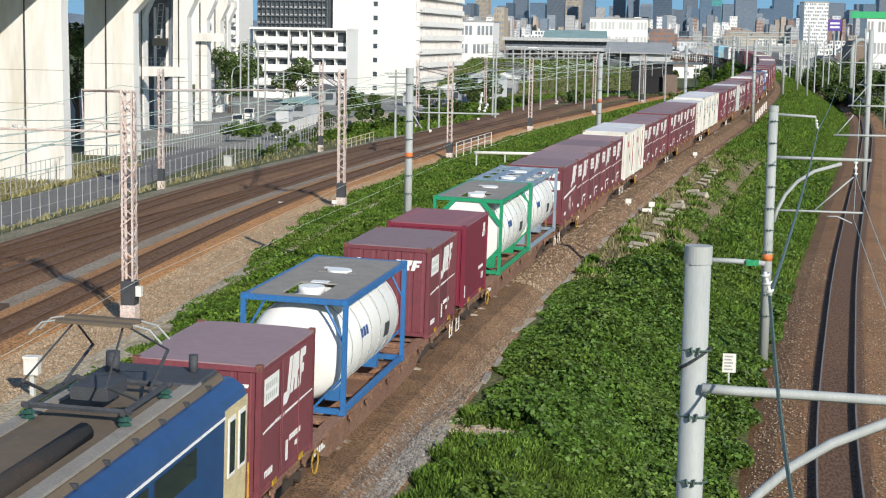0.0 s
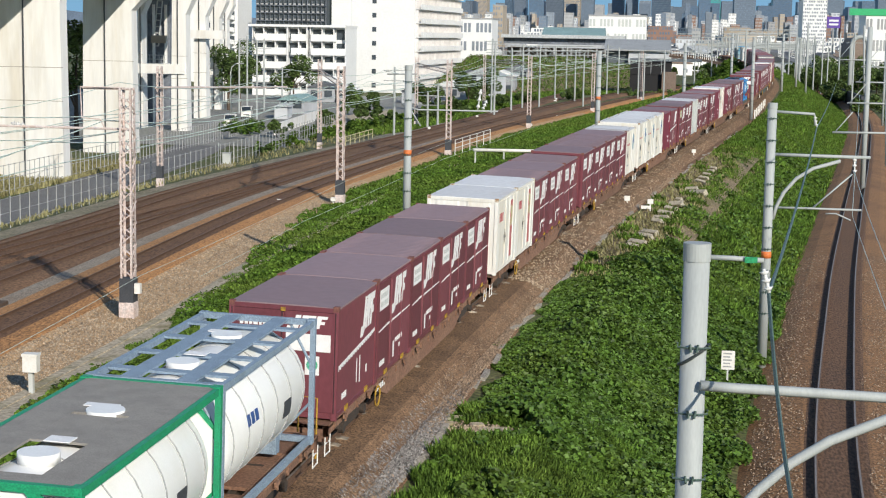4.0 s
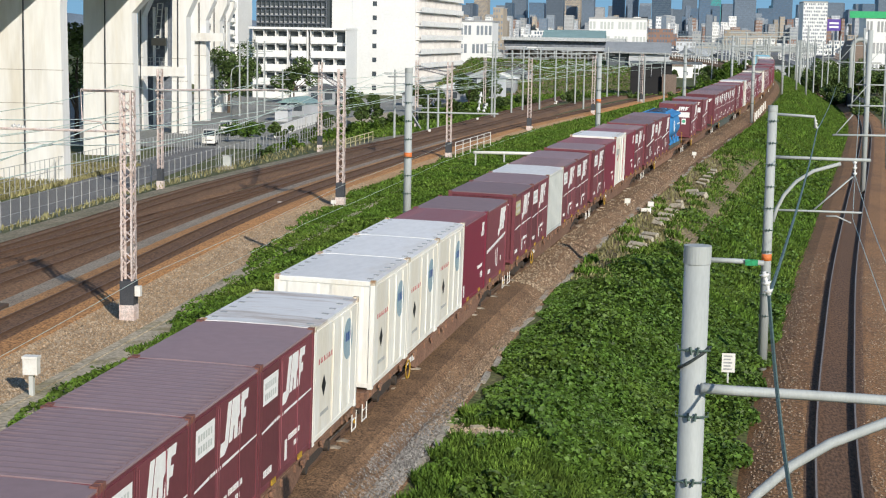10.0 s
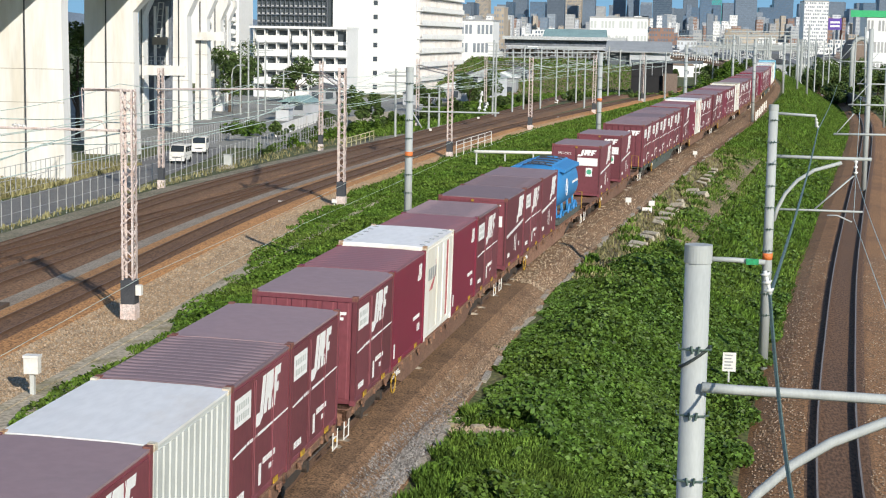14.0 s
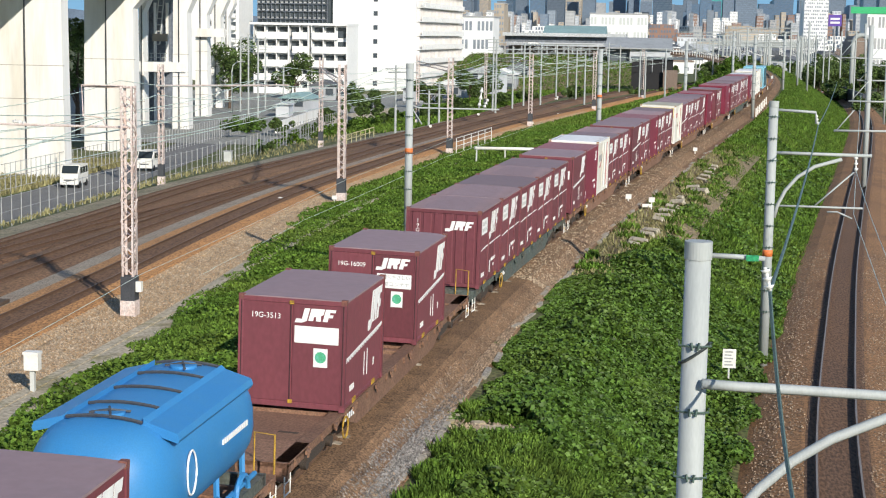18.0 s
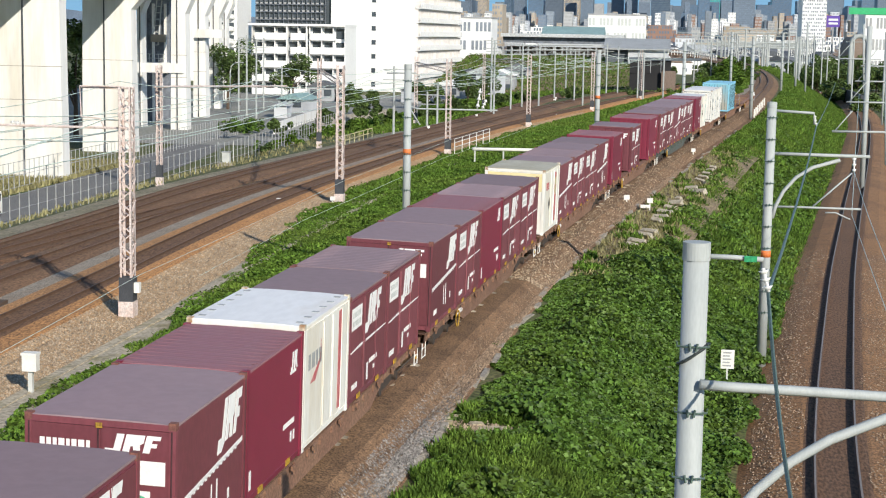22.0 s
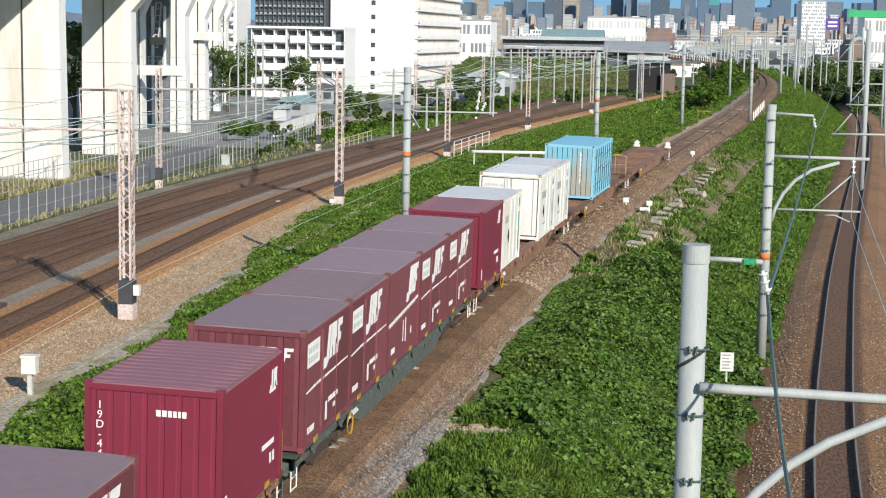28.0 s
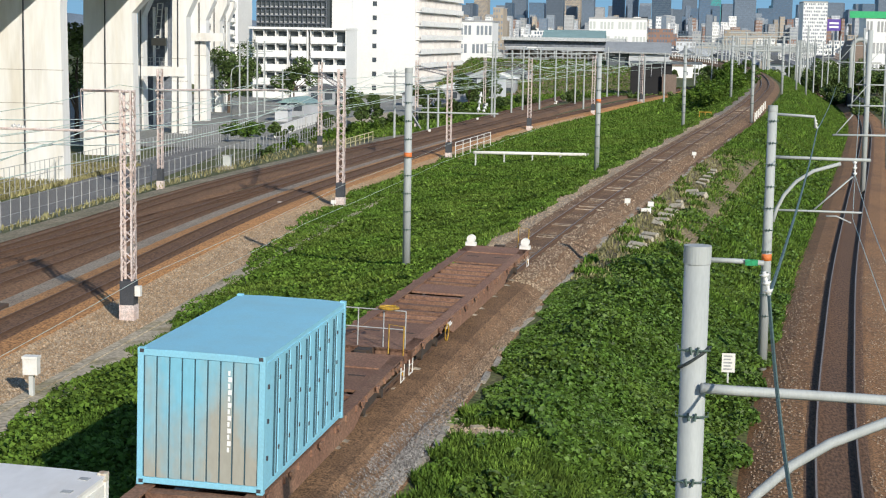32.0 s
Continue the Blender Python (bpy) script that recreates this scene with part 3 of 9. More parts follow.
    tagged(gb, "grey fresh ballast between the main tracks", "gravel", kind="structure")
    vg = strip("verge", [line_pose("left_far", s) for s in np.arange(40, 240, 3.0)], [(-6.8, -1.3), (-5.4, -0.83), (-2.5, -0.45), (-2.2, -0.6)], "verge")
    tagged(vg, "dusty earth verge below the fence", "verge", kind="structure")
    verts, faces = [], []
    ds = np.arange(20, 170, 2.0)
    for y in ds:
        for o in (4.1, 4.65, 5.4, 6.15 + 0.2 * math.sin(y * 0.8)):
            x = float(line_x("left_near", y)) + o
            verts.append((x, y, float(ground_z(x, y)) + (0.05 if 4.3 < o < 5.8 else 0.0)))
    for i in range(len(ds) - 1):
        for j in range(3):
            q = i * 4 + j
            faces.append((q, q + 1, q + 5, q + 4))
    db = sheet("dusty_edge", verts, faces, "dust")
    tagged(db, "pale dusty earth between gravel and grass", "earth", kind="structure")
    path = [Matrix.Translation((-19.4 + 0.01 * y, y, ground_z(-19.4 + 0.01 * y, y) + 0.05)) for y in np.arange(30, 120, 3.0)]
    p = strip("cable_trough", path, [(-0.2, -0.1), (-0.19, 0.05), (0.19, 0.05), (0.2, -0.1)], "dust")
    tagged(p, "flat concrete cable trough along the shoulder", "cable trough", kind="structure")
    road = strip("road", [Matrix.Translation((-44.6 - 0.0017 * max(0, y - 100) * (y - 100) * 0.55, y, ROAD_Z)) for y in np.arange(0, 330, 4.0)], [(-3.0, -0.02), (-2.9, 0.02), (2.9, 0.02), (3.0, -0.02)], "asphalt")
    tagged(road, "narrow grey asphalt street behind the fence", "road", kind="structure")


# ---- steel poles and overhead line ----
def place(px, py, depth):
    """The plan point that lies depth metres ahead along the level line of sight through a direction (px, py) of the fixed aim."""
    pan, tilt, roll = radians(PAN), radians(TILT), radians(ROLL)
    f = Vector((math.sin(pan) * math.cos(tilt), math.cos(pan) * math.cos(tilt), -math.sin(tilt)))
    r = Vector((math.cos(pan), -math.sin(pan), 0))
    d = f.cross(r)
    r2, d2 = r * math.cos(roll) + d * math.sin(roll), d * math.cos(roll) - r * math.sin(roll)
    return Vector(EYE) + (f + r2 * ((px - 784) / FOCAL) + d2 * ((py - 441) / FOCAL)) * depth


def on_ground(px, py, lift=0.0, level=None):
    """The plan point where a line of sight meets the lie of the land, or a level."""
    d = place(px, py, 1) - Vector(EYE)
    p = Vector(EYE) + d * (((level if level is not None else -1.0) - EYE[2]) / d.z)
    if level is None:
        for k in range(6):
            p = Vector(EYE) + d * ((float(ground_z(p.x, p.y)) + lift - EYE[2]) / d.z)
    return p


def round_pole(x, y, z0, height, r, label, band=None, steps=True, arms=()):
    pole = empty("catenary_pole", Matrix.Translation((x, y, z0)))
    tagged(pole, label, "pole", group="catenary poles")
    bm = bm_new()
    add_bar(bm, (0, 0, -0.3), (0, 0, height), r * 1.04, 20, r * 0.96)
    part("shaft", bm, "steel", pole, smooth=True)
    bm = bm_new()
    add_bar(bm, (0, 0, height - 0.2), (0, 0, height + 0.01), r * 1.03, 28)
    part("cap", bm, "steel", pole)
    if band:
        bm = bm_new()
        add_bar(bm, (0, 0, band - 0.12), (0, 0, band + 0.12), r * 1.05, 20)
        part("warning_band", bm, "orange", pole, "orange band", smooth=True)
    if steps:
        z = 1.9
        while z < height - 0.5:
            bm = bm_new()
            e = r + 0.03
            add_line(bm, [(-e, -r * 0.75, z + 0.05), (-e, -r * 0.75, z), (-r * 0.5, -r - 0.01, z), (r * 0.5, -r - 0.01, z), (e, -r * 0.75, z), (e, -r * 0.75, z + 0.05)], 0.014, 6)
            step = part("climbing_step", bm, "wire", pole)
            for k in (-1, 1):
                bm = bm_new()
                add_bar(bm, (k * r * 0.2, -r - 0.03, z - 0.045), (k * r * 0.3, -r - 0.03, z + 0.045), 0.016, 5)
                part("stud", bm, "wire", step)
            z += 0.78
    return pole


def lattice_pole(x, y, z0, height, w, label):
    """Four angle-iron corners with zigzag lacing, a dark painted foot on a white concrete block."""
    pole = empty("lattice_pole", Matrix.Translation((x, y, z0)))
    tagged(pole, label, "pole", group="lattice poles")
    box_part("footing", (-w * 0.6, w * 0.6, -w * 0.6, w * 0.6, -0.4, 0.6), "lattice", pole, "pale painted concrete block")
    box_part("foot_casing", (-w * 0.56, w * 0.56, -w * 0.56, w * 0.56, 0.55, 1.55), "dark_paint", pole, "dark grey painted casing")
    for sx in (-1, 1):
        for sy in (-1, 1):
            bm = bm_new()
            a, b = sorted((sx * w / 2, sx * (w / 2 - 0.09)))
            c, d = sorted((sy * w / 2, sy * (w / 2 - 0.012)))
            add_box(bm, a, b, c, d, 1.5, height)
            a, b = sorted((sx * w / 2, sx * (w / 2 - 0.012)))
            c, d = sorted((sy * w / 2, sy * (w / 2 - 0.09)))
            add_box(bm, a, b, c, d, 1.5, height)
            part("corner_angle", bm, "lattice", pole)
    n = int((height - 1.6) / 0.42)
    for k, (ax, sgn) in enumerate((("x", -1), ("x", 1), ("y", -1), ("y", 1))):
        bm = bm_new()
        for i in range(n):
            za, zb = 1.6 + i * 0.42, 1.6 + (i + 1) * 0.42
            s = 1 if (i + k) % 2 else -1
            p, q = (-s * w / 2, za), (s * w / 2, zb)
            if ax == "x":
                add_bar(bm, (p[0], sgn * w / 2, p[1]), (q[0], sgn * w / 2, q[1]), 0.028, 4)
            else:
                add_bar(bm, (sgn * w / 2, p[0], p[1]), (sgn * w / 2, q[0], q[1]), 0.028, 4)
        part("lacing", bm, "lattice", pole)
    return pole


def insulator(parent, p, q, n=4, r=0.085, name="insulator"):
    bm = bm_new()
    p, q = Vector(p), Vector(q)
    add_bar(bm, p, q, r * 0.35, 8)
    for i in range(n):
        a = p.lerp(q, (i + 0.3) / n)
        b = p.lerp(q, (i + 0.75) / n)
        add_bar(bm, a, b, r, 12, r * 0.45)
    return part(name, bm, "porcelain", parent, "white porcelain insulator", smooth=True)


def wire_thing(name, spans, r, mat, label, sag=0.5):
    """One wire strung over supports, sagging between them."""
    pts = []
    for a, b in zip(spans, spans[1:]):
        a, b = Vector(a), Vector(b)
        for k in range(9):
            u = k / 9
            pts.append(a.lerp(b, u) - Vector((0, 0, 4 * sag * u * (1 - u))))
    pts.append(Vector(spans[-1]))
    bm = bm_new()
    add_line(bm, pts, r, 4)
    return tagged(part(name, bm, mat), label, "wire", group="overhead wires")


def arm_part(pole, name, pts, r, mat="steel", label=""):
    """A tube fixed to a pole, given in world points."""
    base = pole.matrix_world.translation
    bm = bm_new()
    add_line(bm, [Vector(p) - base for p in pts], r, 8)
    return part(name, bm, mat, pole, label, smooth=True)


def build_right_poles():
    def on(p, depth):
        return place(p[0], p[1], depth)
    # the pole nearest to the bridge
    d = 18.7
    top = on((1235, 433), d)
    zb = float(ground_z(top.x, top.y))
    near = round_pole(top.x, top.y, zb, top.z - zb, 0.157, "thick grey galvanised steel catenary pole with climbing steps")
    arm_part(near, "top_bracket", [on((1256, 457), d), on((1300, 459), d), on((1352, 463), d)], 0.03)
    plate = on((1330, 462), d - 0.06) - top.xyz.to_3d() + Vector((0, 0, top.z - zb))
    box_part("number_plate", (plate.x - 0.072, plate.x + 0.072, plate.y - 0.01, plate.y + 0.01, plate.z - 0.034, plate.z + 0.034), "green_sign", near, "small green plate")
    base = near.matrix_world.translation
    insulator(near, on((1352, 478), d) - base, on((1362, 520), d) - base, 3, 0.063)
    arm_part(near, "cantilever_arm", [on((1240, 684), d), on((1300, 689), d), on((1420, 696), d), on((1600, 708), d), on((1900, 722), d)], 0.06)
    arm_part(near, "curved_brace", [on((p, q), d) for p, q in ((1232, 1010), (1290, 930), (1340, 872), (1400, 822), (1470, 782), (1568, 745), (1700, 716), (1800, 712))], 0.061)
    bm = bm_new()
    add_line(bm, [(0.167 * math.cos(a), 0.167 * math.sin(a), top.z - zb - 1.3 + 0.12 * math.cos(a)) for a in np.linspace(math.pi, 2 * math.pi, 10)], 0.02, 6)
    part("cable_loop", bm, "wire_dark", near)
    # the next pole
    d2 = 58.8
    foot, top2 = on((1346, 637), d2), on((1364, 182), d2)
    p2 = round_pole(foot.x + 0.05, foot.y, foot.z - 0.2, top2.z - foot.z + 0.2, 0.172, "grey steel catenary pole with an orange band in the weeds", band=on((1352, 449), d2).z - foot.z + 0.2)
    arm_part(p2, "top_bracket", [on((1370, 199), d2), on((1442, 204), d2), on((1443, 224), d2)], 0.052)
    base = p2.matrix_world.translation
    insulator(p2, on((1443, 208), d2) - base, on((1446, 226), d2) - base, 3, 0.07)
    arm_part(p2, "cantilever_arm", [on((1368, 275), d2), on((1450, 278), d2), on((1541, 281), d2)], 0.062)
    arm_part(p2, "curved_brace", [on((p, q), d2) for p, q in ((1368, 390), (1374, 368), (1388, 342), (1410, 318), (1440, 300), (1488, 287))], 0.068)
    arm_part(p2, "lower_arm", [on((1376, 369), d2), on((1440, 371), d2), on((1525, 374), d2)], 0.04)
    arm_part(p2, "stay", [on((1440, 369), d2), on((1509, 310), d2)], 0.032)
    arm_part(p2, "steady_arm", [on((1462, 380), d2), on((1480, 380), d2), on((1506, 392), d2)], 0.029)
    insulator(p2, on((1513, 281), d2) - base, on((1513, 310), d2) - base, 3, 0.09)
    # feeder and contact wires of the curving track
    feed = [on((1446, 228), d2), on((1361, 522), d)]
    wire_thing("feeder_wire", [on((1480, 150), 150)] + feed + [on((1415, 960), 14.0), on((1430, 1150), 10.0)], 0.022, "wire", "thick green-grey feeder wire", 0.25)
    wire_thing("contact_wire", [on((1520, 196), 105), on((1509, 384), d2), on((1700, 900), 22), on((1760, 1100), 17)], 0.012, "wire_pale", "thin contact wire over the curving track", 0.05)
    wire_thing("messenger_wire", [on((1522, 170), 105), on((1513, 306), d2), on((1690, 700), 22), on((1750, 900), 17)], 0.012, "wire_pale", "thin messenger wire over the curving track", 0.4)
    # farther poles and frames along the curving track
    for px, py, top_y, dep in ((1531, 236, 55, 205.0), (1562, 222, 80, 226.0), (1483, 172, 60, 330.0), (1426, 164, 45, 235.0), (1408, 175, 78, 240.0)):
        a, b = on((px, py), dep), on((px, top_y), dep)
        round_pole(a.x, a.y, float(ground_z(a.x, a.y)), b.z - float(ground_z(a.x, a.y)), 0.22 if px == 1531 else 0.15, "slim grey steel pole beside the far bend", steps=False)
    for y0, x0, x1, dep in ((184, 1500, 1600, 105), (236, 1474, 1600, 85), (147, 1515, 1600, 125), (120, 1525, 1600, 128), (107, 1480, 1560, 150)):
        pole = empty("cantilever_frame", Matrix.Translation(on((x1 - 30, y0 + 60), dep)))
        tagged(pole, "pale steel cantilever frame reaching over the track", "catenary arm", group="far cantilevers")
        arm_part(pole, "boom", [on((x0, y0), dep), on((x1, y0 + 2), dep)], 0.06)
        arm_part(pole, "stay", [on((x0 + 4, y0), dep), on((x0 + 36, y0 - 36), dep)], 0.03)
        arm_part(pole, "post", [on((x1 - 30, y0 + 60), dep), on((x1 - 30, y0 - 60), dep)], 0.09)


def build_centre_poles():
    for px, foot_y, top_y, dep, band, lab in ((723, 480, 117, 70.3, 270, "grey steel catenary pole with an orange band in the grass"), (1057, 308, 92, 110.5, 175, "grey steel catenary pole with a faded orange band on the bank"), (1209, 232, 78, 155, None, "grey steel catenary pole beside the freight track"), (1293, 178, 60, 215, None, "grey steel pole on the leafy bank"), (1330, 214, 68, 163, None, "grey steel pole on the outer side of the bend"), (1383, 170, 62, 225, None, "grey steel pole with a small white cabinet")):
        lean = 784 - px
        foot, top = place(px, foot_y, dep), place(px + 4, top_y, dep)
        zg = min(foot.z, float(ground_z(foot.x, foot.y)) + 0.3)
        bz = place(px, band, dep).z - zg if band else None
        p = round_pole((foot.x + top.x) / 2, foot.y, zg, top.z - zg, 0.165, lab, band=bz)
        if px == 723:
            base = p.matrix_world.translation
            arm_part(p, "cross_arm", [place(712, 186, dep), place(740, 196, dep), place(882, 199, dep)], 0.035)
            arm_part(p, "top_arm", [place(686, 133, dep), place(738, 133, dep)], 0.03)
            insulator(p, place(846, 196, dep) - base, place(852, 160, dep) - base, 3, 0.1)
            insulator(p, place(855, 196, dep) - base, place(862, 180, dep) - base, 3, 0.1)
            arm_part(p, "side_bracket", [place(724, 190, dep), place(745, 225, dep)], 0.03)


def build_left_poles():
    rows = [("lat1", -20.2, 60.6, -1.45, 8.95, 0.5), ("lat2", -20.4, 104.7, -1.45, 9.0, 0.5), ("lat3", -18.8, 148.4, -1.45, 8.9, 0.5), ("lat4", -15.2, 197.7, -1.45, 8.8, 0.5), ("lat5", -9.3, 245, -1.45, 8.8, 0.5), ("lat6", -2.6, 295, -1.45, 8.8, 0.5),
            ("b1", -38.2, 122.5, -2.4, 9.3, 0.42), ("b2", -35.0, 168, -2.4, 9.3, 0.42), ("b3", -31.5, 214, -2.4, 9.0, 0.42), ("b4", -27.5, 262, -2.4, 9.0, 0.42)]
    made = {}
    for name, x, y, z, h, w in rows:
        made[name] = lattice_pole(x, y, z, h, w, "pale pink rusty lattice steel pole with a dark foot" if name[0] == "l" else "pale pink lattice steel pole by the fence")
    # beams from the near row to the far row, and single brackets
    for a, b in (("lat2", "b2"), ("lat3", "b3"), ("lat4", "b4")):
        pa, pb = made[a].matrix_world.translation, made[b].matrix_world.translation
        th = empty("portal_beam", Matrix.Translation((pa.x, pa.y, pa.z + 7.6)))
        tagged(th, "slender pale steel beam across the main line", "catenary beam", group="portal beams")
        v = pb + Vector((0, 0, 7.9)) - (pa + Vector((0, 0, 7.6)))
        for dz in (0.0, 0.35):
            bm = bm_new()
            add_bar(bm, (0, 0, dz), v + Vector((0, 0, dz)), 0.05, 6)
            part("chord", bm, "lattice", th)
        bm = bm_new()
        n = 22
        for i in range(n):
            add_bar(bm, v * (i / n) + Vector((0, 0, 0.35 * (i % 2))), v * ((i + 1) / n) + Vector((0, 0, 0.35 * ((i + 1) % 2))), 0.02, 4)
        part("lacing", bm, "lattice", th)
    p1 = made["lat1"]
    for dz, ln in ((7.35, 9.5), (8.9, 1.9)):
        bm = bm_new()
        add_bar(bm, (0.3, 0, dz), (-ln, 0.3, dz), 0.05, 6)
        part("bracket_arm", bm, "lattice", p1)
    bm = bm_new()
    add_line(bm, [(-0.2, 0, 8.95), (-1.9, 0.1, 8.95), (-1.85, 0.1, 7.75), (-1.1, 0.1, 7.7), (-0.9, 0, 7.4)], 0.03, 5)
    part("hanger", bm, "lattice", p1)
    for k in range(5):
        insulator(p1, (-4.2 - k * 1.15, 0.15, 7.42), (-4.75 - k * 1.15, 0.15, 7.47), 3, 0.1)
    box_part("relay_box", (0.3, 0.52, -0.2, 0.05, 0.95, 1.35), "white_paint", p1, "small white box")
    # wires over the main line
    i = 0
    for line, offs in (("left_near", ((0, 5.3, 0.05), (0.1, 6.3, 0.9), (2.6, 7.2, 0.9))), ("left_mid", ((0, 5.6, 0.05), (0.1, 6.6, 1.0), (1.4, 7.6, 0.9))), ("left_far", ((0, 5.9, 0.05), (0, 6.9, 1.0), (-2.6, 7.8, 1.0)))):
        for off, z, sag in offs:
            pts = [line_pose(line, s) @ Vector((off + 0.25 * (-1) ** k, 0, z)) for k, s in enumerate((35, 81, 125, 169, 218, 266, 316, 380))]
            wire_thing("overhead_wire", pts, 0.022, "wire_pale", "pale green overhead wire above the main line", sag)
    pa, pb = place(276, 157, 124), place(508, 156, 152)
    th = empty("portal_beam", Matrix.Translation(pa))
    tagged(th, "slender pale steel beam across the main line", "catenary beam", group="portal beams")
    bm = bm_new()
    add_bar(bm, (0, 0, 0), pb - pa, 0.09, 8)
    part("chord", bm, "lattice", th)
    wire_thing("bank_wire", [on_ground(345, 494, 0.15), on_ground(380, 477, 0.3), on_ground(535, 395, 0.4), on_ground(786, 283, 0.5), on_ground(960, 222, 0.5)], 0.011, "wire_pale", "thin pale guard wire above the grass", 0.05)
    wire_thing("bank_wire", [(-18.6, 30, 0.0), (-19.7, 60.5, 0.2), (-19.9, 104.5, 0.1), (-18.4, 148, 0.1)], 0.011, "wire_pale", "pale signal cable strung along the shoulder", 0.05)


# ---- the train ----
SLANT = 0.26


def logo_blocks(u0, v0, w, h):
    """Three slanted white blocks with a hook and a flag, in face coordinates."""
    unit = ([(0.0, 0.0), (0.2, 0.0), (0.32, 0.14), (0.32, 1.0), (0.17, 1.0), (0.17, 0.27), (0.0, 0.27)],
            [(0.36, 0.16), (0.5, 0.16), (0.5, 0.44), (0.55, 0.44), (0.58, 0.16), (0.72, 0.16), (0.68, 0.52), (0.74, 0.62), (0.74, 1.0), (0.36, 1.0)],
            [(0.77, 0.16), (0.91, 0.16), (0.91, 0.44), (1.02, 0.44), (1.02, 0.64), (0.91, 0.64), (0.91, 0.8), (1.06, 0.8), (1.06, 1.0), (0.77, 1.0)])
    return [[(u0 + a * w + SLANT * b * h, v0 + b * h) for a, b in poly] for poly in unit]


class Face:
    """Thin plates on a container's long side (+x) or its end (-y)."""
    def __init__(self, thing, side, at):
        self.thing, self.side, self.at = thing, side, at

    def plates(self, name, outlines, mat, label="", proud=0.004):
        bm = bm_new()
        for o in outlines:
            if self.side == "x":
                add_prism(bm, o, "x", self.at, self.at + proud)
            else:
                add_prism(bm, o, "y", self.at - proud, self.at)
        return part(name, bm, mat, self.thing, label)

    def rect(self, name, u0, u1, v0, v1, mat, label="", proud=0.004):
        return self.plates(name, [[(u0, v0), (u1, v0), (u1, v1), (u0, v1)]], mat, label, proud)

    def words(self, text, u, v, size, mat, upright=False):
        cu = bpy.data.curves.new("lettering", "FONT")
        cu.body, cu.size, cu.align_x, cu.align_y = text, size, "CENTER", "CENTER"
        cu.extrude = 0.002
        ob = bpy.data.objects.new("lettering", cu)
        me = bpy.data.meshes.new_from_object(ob)
        me.materials.append(M[mat])
        bpy.data.objects.remove(ob)
        o2 = new("lettering", me)
        o2.parent = self.thing
        if self.side == "x":
            o2.matrix_local = Matrix.Translation((self.at + 0.003, u, v)) @ Matrix.Rotation(math.pi / 2, 4, "Z") @ Matrix.Rotation(math.pi / 2, 4, "X")
        else:
            o2.matrix_local = Matrix.Translation((u, self.at - 0.003, v)) @ Matrix.Rotation(math.pi / 2, 4, "X")
        return o2


def bars(u0, v0, w, h, n, seed):
    """A row of small unreadable characters as bars."""
    r = random.Random(seed)
    out, u = [], u0
    while u < u0 + w - 0.02:
        b = h * r.uniform(0.45, 0.8)
        out.append([(u, v0), (u + b, v0), (u + b, v0 + h), (u, v0 + h)])
        u += b + h * 0.22
    return out


def ribbed_wall(bm, along, lo, hi, at, z0, z1, n, depth, side):
    """One corrugated sheet with upright trapezoid ribs."""
    step = (hi - lo) / n
    o = [(lo, at)]
    for i in range(n):
        c = lo + (i + 0.5) * step
        o += [(c - step * 0.4, at), (c - step * 0.33, at + depth * side), (c + step * 0.33, at + depth * side), (c + step * 0.4, at)]
    o += [(hi, at), (hi, at - 0.02 * side), (lo, at - 0.02 * side)]
    add_prism(bm, o if along == "x" else [(b, a) for a, b in o], "z", z0, z1)


